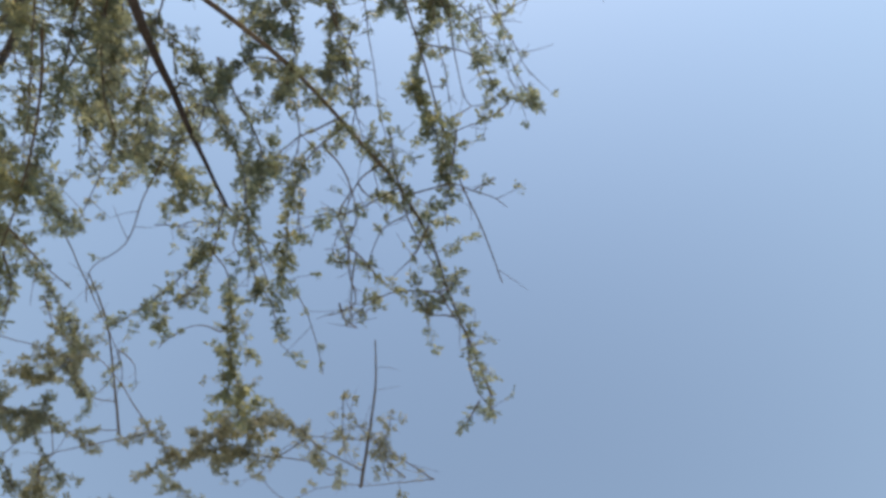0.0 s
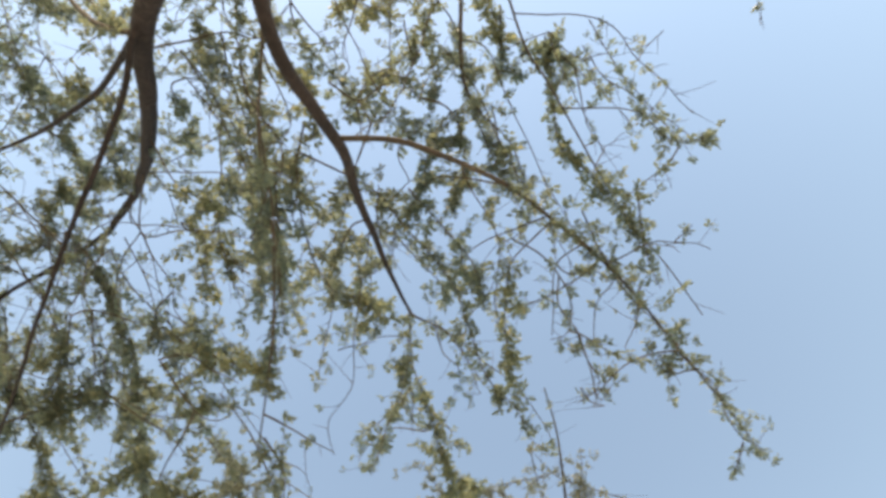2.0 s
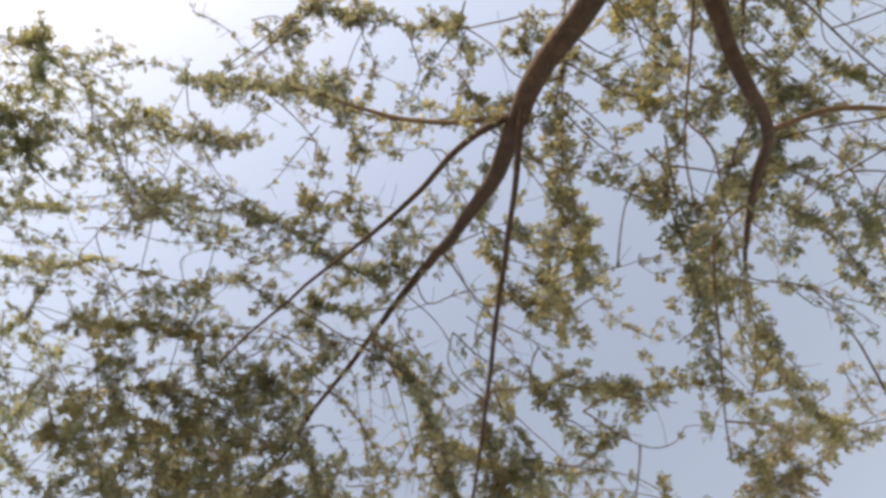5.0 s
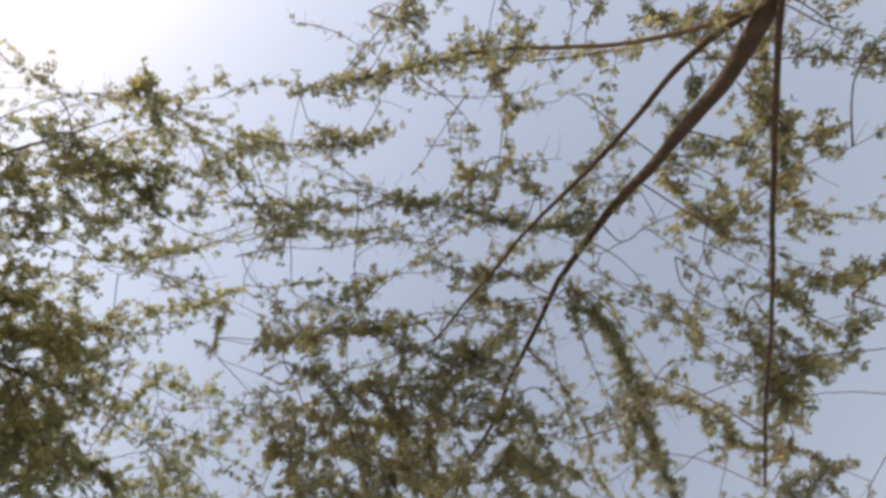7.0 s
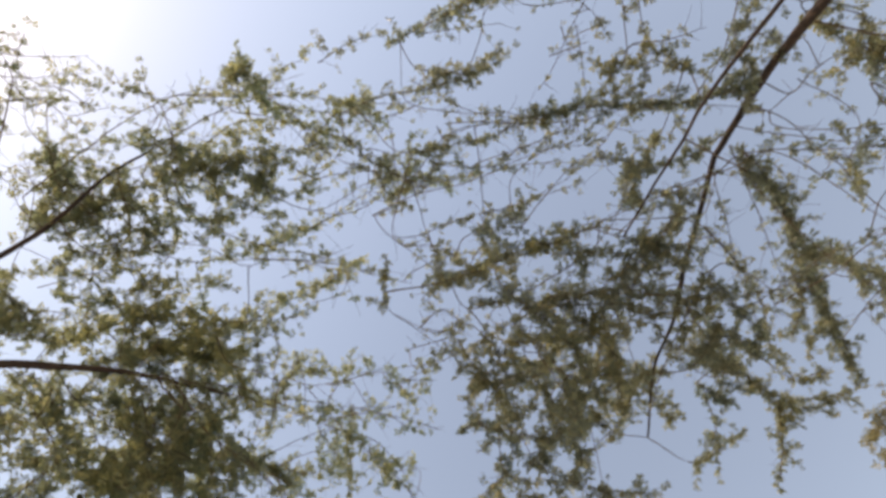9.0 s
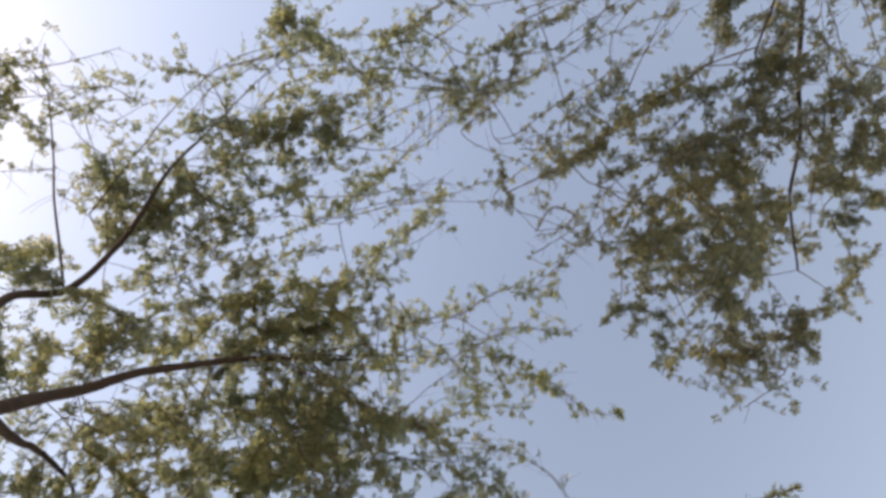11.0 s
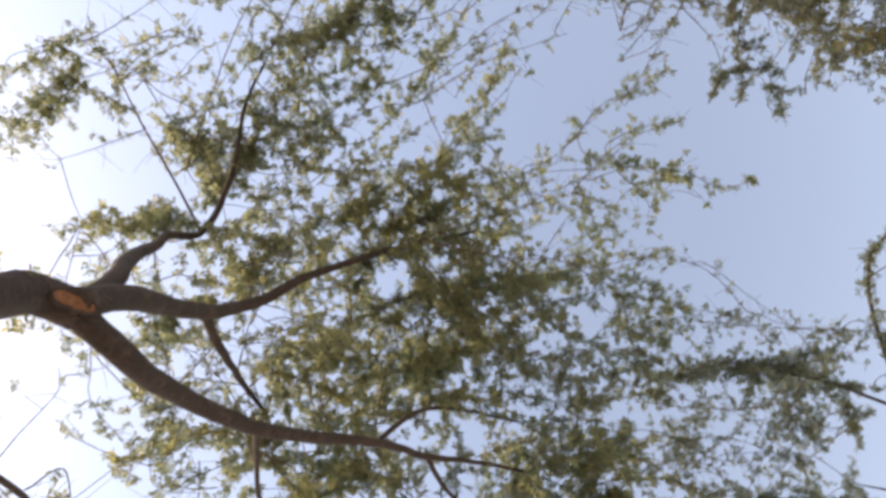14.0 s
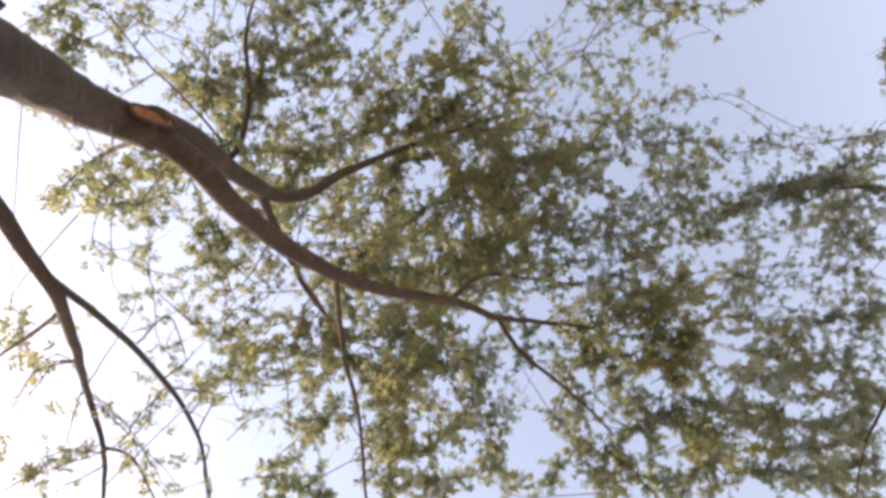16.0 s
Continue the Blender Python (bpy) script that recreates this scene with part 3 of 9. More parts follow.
twig(tree_a, 0.005, 0.61, (-4.22, -1.76, 5.02), (-4.03, -1.49, 4.98), (-3.85, -1.27, 4.95), (-3.61, -1.09, 4.91))
twig(tree_a, 0.005, 2.8, (-4.60, -1.89, 5.07), (-4.41, -1.58, 5.02), (-4.14, -1.28, 4.96), (-3.92, -1.04, 4.90))
twig(tree_a, 0.005, 2.8, (-3.68, -1.57, 4.97), (-3.62, -1.33, 4.96), (-3.54, -1.12, 4.95))
twig(tree_a, 0.005, 1.1, (-3.84, -1.07, 4.92), (-3.92, -1.27, 4.93), (-3.91, -1.51, 4.95))
twig(tree_a, 0.005, 0.69, (-3.69, -0.98, 4.92), (-3.95, -0.97, 4.93), (-4.25, -0.94, 4.93), (-4.50, -0.88, 4.94))
twig(tree_a, 0.005, 3, (-4.59, -1.42, 4.97), (-4.45, -1.17, 4.96), (-4.30, -0.88, 4.95))
twig(tree_a, 0.005, 3, (-4.78, -1.45, 4.96), (-4.78, -1.17, 4.96))
twig(tree_a, 0.005, 3, (-4.20, -0.78, 4.94), (-3.96, -0.74, 4.91), (-3.89, -0.55, 4.88))
twig(tree_a, 0.005, 3, (-3.63, -0.97, 4.94), (-3.73, -0.77, 4.90), (-3.82, -0.52, 4.85))
twig(tree_a, 0.005, 0.41, (-2.47, -0.69, 4.09), (-2.52, -0.51, 4.09), (-2.59, -0.30, 4.10))
twig(tree_a, 0.005, 1.8, (-2.55, -0.69, 4.06), (-2.64, -0.50, 4.06), (-2.78, -0.38, 4.07))
twig(tree_a, 0.005, 3, (-2.38, -0.57, 4.28), (-2.25, -0.47, 4.34), (-2.15, -0.42, 4.39), (-2.07, -0.26, 4.45), (-1.91, -0.10, 4.50))
twig(tree_a, 0.005, 3, (-2.30, -0.59, 4.26), (-2.32, -0.40, 4.29), (-2.31, -0.32, 4.31))
twig(tree_a, 0.005, 0.75, (-2.28, -0.25, 4.34), (-2.24, -0.10, 4.39), (-2.14, -0.03, 4.43))
twig(tree_a, 0.006, 0.41, (-1.69, -1.67, 3.96), (-1.52, -1.67, 3.99), (-1.40, -1.62, 4.02), (-1.25, -1.73, 4.05), (-1.12, -1.89, 4.08))
twig(tree_a, 0.004, 2.1, (-1.71, -1.62, 3.93), (-1.69, -1.48, 4.08), (-1.66, -1.29, 4.22), (-1.67, -0.98, 4.37), (-1.69, -0.71, 4.51))
twig(tree_a, 0.004, 1.1, (-1.46, -1.58, 3.87), (-1.56, -1.35, 4.13), (-1.68, -1.12, 4.39), (-1.83, -0.85, 4.65), (-2.01, -0.53, 4.91))
twig(tree_a, 0.005, 0.63, (-1.49, -1.39, 3.92), (-1.45, -1.23, 3.91), (-1.39, -1.10, 3.90))
twig(tree_a, 0.005, 3, (-2.01, -1.28, 4.87), (-1.92, -1.16, 4.78), (-1.79, -1.00, 4.69))
twig(tree_a, 0.005, 3, (-2.04, -1.23, 4.89), (-2.10, -0.99, 4.85), (-2.11, -0.73, 4.81))
twig(tree_a, 0.005, 1.4, (-1.75, -0.54, 4.84), (-1.76, -0.44, 4.65), (-1.70, -0.30, 4.46))
twig(tree_a, 0.005, 3, (-1.51, -1.01, 4.00), (-1.41, -1.06, 3.92), (-1.40, -0.97, 3.85), (-1.37, -0.90, 3.78))
twig(tree_a, 0.005, 0.99, (-1.17, -1.61, 4.10), (-1.11, -1.51, 4.08), (-1.12, -1.42, 4.05))
twig(tree_a, 0.005, 0.93, (-0.99, -1.36, 4.10), (-1.07, -1.23, 3.99), (-1.08, -1.08, 3.89))
twig(tree_a, 0.005, 3, (-1.37, -0.41, 4.31), (-1.31, -0.33, 4.36), (-1.28, -0.24, 4.40))
twig(tree_a, 0.005, 1.9, (-1.13, -0.94, 3.78), (-1.21, -0.83, 3.86), (-1.30, -0.72, 3.95), (-1.41, -0.63, 4.03))
twig(tree_a, 0.005, 0.68, (-0.45, -1.13, 4.35), (-0.49, -0.93, 4.24), (-0.55, -0.83, 4.13))
twig(tree_a, 0.005, 2.7, (-0.01, -1.49, 4.67), (-0.06, -1.24, 4.58), (-0.13, -0.97, 4.49), (-0.15, -0.80, 4.40), (-0.07, -0.66, 4.31), (-0.01, -0.45, 4.22), (0.03, -0.23, 4.13))
twig(tree_a, 0.005, 0.74, (-1.02, -0.02, 4.25), (-0.97, 0.03, 4.21), (-0.97, 0.09, 4.18))
twig(tree_a, 0.005, 0.48, (-0.46, -0.15, 4.02), (-0.42, -0.03, 4.01), (-0.42, 0.05, 4.00))
twig(tree_a, 0.005, 0.38, (-0.41, 0.12, 3.99), (-0.39, 0.24, 3.99), (-0.50, 0.29, 3.99))
twig(tree_a, 0.005, 3, (-1.25, -1.70, 4.12), (-1.22, -1.57, 4.13), (-1.14, -1.42, 4.14), (-1.10, -1.29, 4.14))
twig(tree_a, 0.005, 0.58, (-1.40, -1.50, 4.04), (-1.38, -1.23, 4.03), (-1.50, -1.20, 4.03))
twig(tree_a, 0.005, 3, (-1.43, -1.05, 4.04), (-1.41, -1.00, 3.96), (-1.35, -0.97, 3.88))
twig(tree_a, 0.005, 0.79, (-1.87, -0.67, 4.87), (-1.70, -0.62, 4.86), (-1.64, -0.49, 4.85))
twig(tree_a, 0.005, 3, (-0.62, -1.69, 4.52), (-0.81, -1.49, 4.37), (-1.02, -1.35, 4.22))
twig(tree_a, 0.005, 0.49, (-0.75, -1.70, 4.47), (-0.79, -1.41, 4.32), (-0.98, -1.31, 4.17))
twig(tree_a, 0.005, 2.7, (-1.23, -0.68, 4.27), (-1.35, -0.41, 4.37), (-1.37, -0.19, 4.48))
twig(tree_a, 0.005, 2.2, (-0.95, -0.81, 3.91), (-0.85, -0.59, 3.92), (-0.78, -0.42, 3.94), (-0.79, -0.27, 3.96))
twig(tree_a, 0.005, 1, (-2.50, -2.34, 5.08), (-2.59, -2.15, 5.10))
twig(tree_a, 0.005, 1.2, (-2.30, -2.17, 4.97), (-2.50, -1.98, 5.04))
twig(tree_a, 0.005, 0.45, (-2.60, -2.02, 5.03), (-2.50, -1.85, 4.97), (-2.36, -1.69, 4.91))
twig(tree_a, 0.005, 2.9, (-2.12, -3.12, 5.27), (-1.94, -2.92, 5.06), (-1.84, -2.66, 4.86))
twig(tree_a, 0.005, 1.5, (-1.88, -2.60, 4.83), (-1.93, -2.43, 4.82), (-2.08, -2.29, 4.81))
twig(tree_a, 0.005, 0.45, (-1.70, -2.38, 4.58), (-1.77, -2.19, 4.64), (-1.95, -2.08, 4.70))
twig(tree_a, 0.005, 1.9, (-1.50, -2.24, 4.38), (-1.57, -2.02, 4.32), (-1.72, -1.88, 4.26))
twig(tree_a, 0.005, 2.4, (-2.63, -1.68, 4.95), (-2.65, -1.88, 4.97), (-2.83, -1.84, 4.99))
twig(tree_a, 0.005, 2.8, (-3.42, -1.34, 4.91), (-3.65, -1.34, 4.93), (-3.89, -1.43, 4.95))
twig(tree_a, 0.005, 2.8, (-3.93, -1.79, 5.03), (-3.79, -1.57, 4.97), (-3.76, -1.35, 4.90))
twig(tree_a, 0.005, 2.8, (-4.23, -1.65, 5.04), (-4.09, -1.44, 4.98), (-3.98, -1.20, 4.92))
twig(tree_a, 0.005, 1.5, (-4.05, -1.11, 4.93), (-4.13, -0.91, 4.93), (-4.01, -0.72, 4.93))
twig(tree_a, 0.005, 0.6, (-3.53, -0.88, 4.96), (-3.54, -0.64, 4.91), (-3.65, -0.53, 4.87))
twig(tree_a, 0.005, 0.22, (-3.37, -0.55, 4.55), (-3.11, -0.55, 4.35), (-2.97, -0.45, 4.14))
twig(tree_a, 0.005, 0.62, (-3.17, -3.27, 5.75), (-3.13, -3.09, 5.73), (-3.06, -2.93, 5.72), (-3.04, -2.83, 5.71))
twig(tree_a, 0.005, 0.58, (-3.85, -3.57, 5.97), (-3.93, -3.30, 5.97), (-3.94, -3.07, 5.96), (-3.93, -2.91, 5.96))
twig(tree_a, 0.005, 0.25, (-3.51, -2.85, 5.89), (-3.30, -2.61, 5.80), (-3.19, -2.37, 5.70), (-3.13, -2.21, 5.61))
twig(tree_a, 0.005, 0.94, (-3.47, -2.94, 5.88), (-3.62, -2.77, 5.87))
twig(tree_a, 0.005, 0.81, (-4.30, -2.57, 5.87), (-4.29, -2.41, 5.87), (-4.38, -2.30, 5.87))
twig(tree_a, 0.005, 1.2, (-3.98, -2.26, 5.99), (-4.24, -2.18, 5.91), (-4.41, -2.27, 5.84), (-4.53, -2.39, 5.76), (-4.71, -2.45, 5.68))
twig(tree_a, 0.005, 0.65, (-3.60, -1.58, 5.45), (-3.85, -1.79, 5.59), (-4.13, -2.02, 5.74), (-4.39, -2.24, 5.88))
twig(tree_a, 0.005, 0.62, (-3.91, -2.32, 6.02), (-3.83, -2.14, 5.98), (-4.03, -2.11, 5.94))
twig(tree_a, 0.005, 3, (-4.68, -1.61, 5.52), (-4.87, -1.37, 5.51), (-5.06, -1.13, 5.49))
twig(tree_a, 0.005, 3, (-4.38, -1.42, 5.36), (-4.62, -1.14, 5.45), (-4.82, -0.84, 5.53))
twig(tree_a, 0.005, 1.2, (-4.12, -1.22, 5.32), (-4.32, -0.96, 5.42), (-4.54, -0.69, 5.52))
twig(tree_a, 0.005, 2.8, (-4.30, -1.67, 5.46), (-4.09, -1.42, 5.39), (-3.98, -1.22, 5.32), (-3.83, -0.96, 5.24))
twig(tree_a, 0.005, 3, (-2.91, -1.54, 5.26), (-3.14, -1.54, 5.33), (-3.40, -1.48, 5.39))
twig(tree_a, 0.005, 0.52, (-3.79, -1.54, 5.40), (-4.05, -1.65, 5.52), (-4.35, -1.80, 5.65))
twig(tree_a, 0.005, 0.46, (-2.20, -2.23, 5.29), (-2.37, -2.08, 5.29))
twig(tree_a, 0.005, 0.61, (-2.53, -2.44, 5.47), (-2.67, -2.30, 5.44))
twig(tree_a, 0.003, 0.5, (-2.48, -2.36, 5.45), (-2.89, -2.06, 5.42))
twig(tree_a, 0.005, 0.55, (-2.51, -2.01, 5.28), (-2.66, -1.91, 5.32), (-2.83, -1.90, 5.36))
twig(tree_a, 0.005, 0.75, (-1.96, -1.87, 5.13), (-2.04, -1.93, 5.16), (-2.16, -2.06, 5.19))
twig(tree_a, 0.005, 2.2, (-1.90, -1.78, 5.12), (-2.01, -1.62, 5.10), (-2.01, -1.50, 5.08))
twig(tree_a, 0.005, 0.33, (-2.88, -1.83, 5.34), (-2.77, -1.73, 5.27), (-2.61, -1.63, 5.21))
twig(tree_a, 0.005, 3, (-1.41, -1.01, 5.10), (-1.50, -0.85, 5.10), (-1.59, -0.92, 5.10))
twig(tree_a, 0.005, 2.7, (-1.89, -0.84, 5.07), (-1.88, -0.65, 5.10), (-2.02, -0.61, 5.14))
twig(tree_a, 0.005, 1.1, (-1.85, -1.04, 5.09), (-1.79, -0.95, 5.10))
twig(tree_a, 0.005, 0.4, (-2.59, -0.98, 4.98), (-2.62, -0.77, 5.02), (-2.66, -0.58, 5.05), (-2.76, -0.58, 5.08))
twig(tree_a, 0.005, 2.6, (-2.56, -0.43, 5.13), (-2.62, -0.13, 5.37))
twig(tree_a, 0.006, 3, (-3.01, -1.15, 4.84), (-2.97, -0.89, 5.03), (-3.02, -0.59, 5.21), (-3.12, -0.28, 5.39), (-3.30, 0.05, 5.57), (-3.50, 0.47, 5.75), (-3.69, 0.89, 5.93))
twig(tree_a, 0.004, 0.75, (-2.94, -1.16, 4.97), (-2.85, -0.90, 5.02), (-2.93, -0.64, 5.07))
twig(tree_a, 0.005, 3, (-3.29, -0.19, 5.49), (-3.41, 0.09, 5.66), (-3.68, 0.27, 5.83))
twig(tree_a, 0.005, 2.1, (-3.21, 0.82, 6.02), (-3.01, 1.00, 6.00), (-2.83, 1.24, 5.99))
twig(tree_a, 0.005, 0.5, (-2.56, 0.78, 5.88), (-2.59, 0.98, 5.89), (-2.70, 1.13, 5.91))
twig(tree_a, 0.005, 0.32, (-2.36, 0.86, 5.77), (-2.33, 1.04, 5.76))
twig(tree_a, 0.005, 1.3, (-3.84, -0.85, 5.27), (-3.99, -0.55, 5.43), (-4.15, -0.23, 5.60))
twig(tree_a, 0.005, 3, (-3.94, -0.33, 5.46), (-3.94, -0.15, 5.53), (-3.94, -0.02, 5.60))
twig(tree_a, 0.005, 3, (-3.97, 0.47, 5.79), (-3.81, 0.65, 5.84))
twig(tree_a, 0.005, 3, (-4.33, -0.29, 5.66), (-4.34, -0.07, 5.66))
twig(tree_a, 0.005, 2, (-2.94, -1.19, 4.80), (-2.93, -0.90, 5.02), (-3.06, -0.52, 5.23), (-3.19, -0.23, 5.45), (-3.39, 0.26, 5.67), (-3.62, 0.81, 5.88))
twig(tree_a, 0.004, 3, (-3.21, -0.30, 5.31), (-3.04, 0.15, 5.68), (-2.91, 0.84, 6.04))
twig(tree_a, 0.005, 0.67, (-3.39, -1.09, 5.01), (-3.44, -0.74, 5.22), (-3.60, -0.30, 5.43), (-3.84, 0.06, 5.64), (-3.99, 0.49, 5.85))
twig(tree_a, 0.005, 3, (-4.09, -0.59, 5.49), (-4.13, -0.34, 5.57), (-4.12, -0.01, 5.65), (-4.20, 0.38, 5.73), (-4.08, 0.72, 5.81), (-3.87, 0.92, 5.89))
twig(tree_a, 0.005, 3, (-4.38, -0.19, 5.68), (-4.57, 0.02, 5.69), (-4.67, 0.03, 5.69))
twig(tree_a, 0.005, 3, (-4.20, 0.37, 5.71), (-4.46, 0.55, 5.72), (-4.71, 0.68, 5.73))
twig(tree_a, 0.005, 3, (-4.89, -0.08, 5.62), (-4.79, 0.09, 5.68), (-4.62, 0.18, 5.74))
twig(tree_a, 0.005, 2.4, (-5.52, -1.74, 5.67), (-5.32, -1.61, 5.61), (-5.35, -1.35, 5.56), (-5.56, -1.34, 5.50))
twig(tree_a, 0.005, 3, (-5.09, -1.12, 5.49), (-5.16, -0.89, 5.49), (-5.39, -0.86, 5.49))
twig(tree_a, 0.005, 3, (-4.85, -1.38, 5.50), (-4.94, -1.20, 5.49), (-4.89, -0.94, 5.47))
twig(tree_a, 0.005, 3, (-4.24, -1.21, 5.34), (-4.51, -0.98, 5.43), (-4.71, -0.75, 5.51))
twig(tree_a, 0.005, 3, (-4.10, -2.29, 6.01), (-3.97, -2.26, 5.97), (-4.05, -2.12, 5.92))
twig(tree_a, 0.005, 0.29, (-4.91, -2.36, 5.72), (-4.71, -2.27, 5.74), (-4.81, -2.07, 5.75), (-5.12, -2.36, 5.77))
twig(tree_a, 0.005, 3, (-1.83, -0.87, 5.02), (-1.91, -0.68, 5.05), (-2.06, -0.60, 5.08))
twig(tree_a, 0.005, 1.4, (-2.65, -0.45, 5.09), (-2.67, -0.11, 5.33))
twig(tree_a, 0.005, 1.1, (-2.39, -1.48, 5.08), (-2.69, -1.49, 5.17), (-2.97, -1.49, 5.26))
twig(tree_a, 0.005, 3, (-2.82, -1.26, 5.01), (-2.98, -1.33, 5.14), (-3.13, -1.46, 5.28), (-3.27, -1.57, 5.42))
twig(tree_a, 0.005, 0.62, (-3.05, -1.18, 5.06), (-3.22, -1.33, 5.19), (-3.42, -1.48, 5.33), (-3.64, -1.60, 5.46))
twig(tree_a, 0.005, 0.34, (-3.19, -1.18, 5.13), (-3.55, -1.26, 5.22), (-3.85, -1.32, 5.32), (-4.15, -1.43, 5.41))
twig(tree_a, 0.005, 1.8, (-3.47, -1.08, 5.08), (-3.69, -1.21, 5.20), (-3.99, -1.31, 5.32))
twig(tree_a, 0.005, 1.1, (-3.77, -0.98, 5.25), (-3.91, -1.13, 5.30), (-4.11, -1.32, 5.36))
twig(tree_a, 0.005, 3, (-4.28, -0.78, 5.48), (-4.56, -0.62, 5.54), (-4.68, -0.36, 5.61))
twig(tree_a, 0.005, 0.33, (-4.95, -2.33, 5.84), (-4.86, -2.16, 5.78), (-4.67, -2.07, 5.72))
twig(tree_a, 0.005, 2.7, (-4.62, -1.44, 5.41), (-4.83, -1.14, 5.45), (-5.03, -0.95, 5.49))
twig(tree_a, 0.005, 0.84, (-5.07, -1.54, 5.55), (-5.22, -1.33, 5.53))
twig(tree_a, 0.005, 2.4, (-4.30, -1.18, 5.36), (-4.56, -0.94, 5.41))
twig(tree_a, 0.005, 3, (-3.20, -1.31, 5.16), (-3.40, -1.20, 5.19), (-3.58, -1.24, 5.22))
twig(tree_a, 0.0035, 1.9, (-2.580, -1.500, 4.788), (-2.380, -1.576, 4.737), (-2.169, -1.545, 4.708))
twig(tree_a, 0.0035, 2.7, (-0.947, -0.872, 4.258), (-0.777, -0.826, 4.218), (-0.602, -0.837, 4.173))
twig(tree_a, 0.0035, 3, (-2.155, 0.200, 3.864), (-2.277, 0.067, 3.854), (-2.323, -0.108, 3.839))
twig(tree_a, 0.0035, 3, (-0.328, -1.345, 4.623), (-0.105, -1.370, 4.621), (0.101, -1.283, 4.607))
twig(tree_a, 0.0035, 3, (-0.267, -1.402, 4.624), (-0.254, -1.611, 4.640), (-0.290, -1.818, 4.597))
twig(tree_a, 0.0035, 0.55, (-2.858, -1.731, 4.922), (-3.051, -1.882, 4.863), (-3.286, -1.951, 4.799))
twig(tree_a, 0.0035, 2.4, (-3.367, -2.007, 4.835), (-3.296, -1.828, 4.833), (-3.258, -1.638, 4.824))
twig(tree_a, 0.0035, 3, (-2.682, -1.293, 4.844), (-2.561, -1.320, 4.816), (-2.465, -1.400, 4.787))
twig(tree_a, 0.0035, 1.8, (-2.274, -1.249, 4.711), (-2.346, -1.413, 4.725), (-2.322, -1.591, 4.676))
twig(tree_a, 0.0035, 3, (-0.754, -1.055, 4.077), (-0.826, -0.969, 4.067), (-0.870, -0.865, 4.049))
twig(tree_a, 0.0035, 3, (-2.668, -1.181, 4.802), (-2.698, -1.288, 4.790), (-2.693, -1.399, 4.776))
twig(tree_a, 0.0035, 0.36, (-3.206, -0.261, 4.301), (-3.348, -0.439, 4.304), (-3.554, -0.537, 4.256))
twig(tree_a, 0.0035, 0.73, (-2.652, -0.216, 4.400), (-2.490, -0.071, 4.354), (-2.303, 0.040, 4.337))
twig(tree_a, 0.0035, 2.6, (-2.250, -3.054, 5.211), (-2.029, -3.053, 5.220), (-1.821, -2.981, 5.157))
twig(tree_a, 0.0035, 3, (-2.355, -3.262, 5.239), (-2.282, -3.026, 5.198), (-2.313, -2.782, 5.195))
twig(tree_a, 0.0035, 3, (-2.206, -3.202, 5.293), (-2.186, -3.055, 5.290), (-2.088, -2.943, 5.275))
twig(tree_a, 0.0035, 3, (-0.953, -1.028, 4.211), (-0.781, -1.128, 4.197), (-0.687, -1.304, 4.170))
twig(tree_a, 0.0035, 2.8, (-4.789, -2.616, 5.253), (-4.668, -2.723, 5.266), (-4.518, -2.783, 5.270))
twig(tree_a, 0.0035, 2.5, (-4.861, -2.162, 5.235), (-4.898, -2.036, 5.229), (-4.859, -1.911, 5.200))
twig(tree_a, 0.0035, 3, (-4.897, -1.389, 5.112), (-4.938, -1.525, 5.108), (-4.959, -1.666, 5.068))
twig(tree_a, 0.0035, 3, (-4.673, -1.776, 5.144), (-4.882, -1.807, 5.126), (-5.070, -1.903, 5.132))
twig(tree_a, 0.0035, 2.2, (-2.580, -0.695, 4.084), (-2.670, -0.469, 4.049), (-2.754, -0.241, 4.043))
twig(tree_a, 0.0035, 0.94, (-2.596, -1.547, 4.998), (-2.359, -1.491, 4.967), (-2.185, -1.322, 4.929))
twig(tree_a, 0.0035, 3, (-3.372, 0.487, 5.829), (-3.546, 0.418, 5.818), (-3.734, 0.420, 5.794))
twig(tree_a, 0.0035, 3, (-4.887, -0.829, 5.385), (-4.825, -1.010, 5.397), (-4.824, -1.201, 5.372))
twig(tree_a, 0.0035, 3, (-5.027, -0.833, 5.459), (-5.207, -0.883, 5.447), (-5.393, -0.886, 5.454))
twig(tree_a, 0.0035, 2.8, (-4.324, -1.940, 4.693), (-4.424, -1.873, 4.704), (-4.478, -1.766, 4.696))
twig(tree_a, 0.0035, 3, (-4.598, -1.607, 4.862), (-4.711, -1.734, 4.877), (-4.838, -1.846, 4.883))
twig(tree_a, 0.0035, 2.5, (-4.683, -2.166, 4.896), (-4.798, -1.994, 4.898), (-4.862, -1.797, 4.877))
twig(tree_a, 0.0035, 3, (-5.088, -1.807, 4.839), (-5.029, -1.639, 4.795), (-4.968, -1.472, 4.750))
twig(tree_a, 0.0035, 2.5, (-5.381, -1.003, 4.657), (-5.211, -0.957, 4.653), (-5.043, -1.010, 4.629))
twig(tree_a, 0.0035, 2.5, (-5.148, -0.780, 4.754), (-5.202, -0.927, 4.749), (-5.215, -1.083, 4.714))
twig(tree_a, 0.0035, 3, (-5.096, -1.140, 4.688), (-5.023, -0.926, 4.690), (-4.943, -0.714, 4.689))
twig(tree_a, 0.0035, 2.4, (-5.115, -1.380, 4.732), (-5.098, -1.159, 4.679), (-5.190, -0.957, 4.615))
twig(tree_a, 0.0035, 1.8, (-5.348, -1.248, 4.599), (-5.366, -1.415, 4.606), (-5.321, -1.577, 4.557))
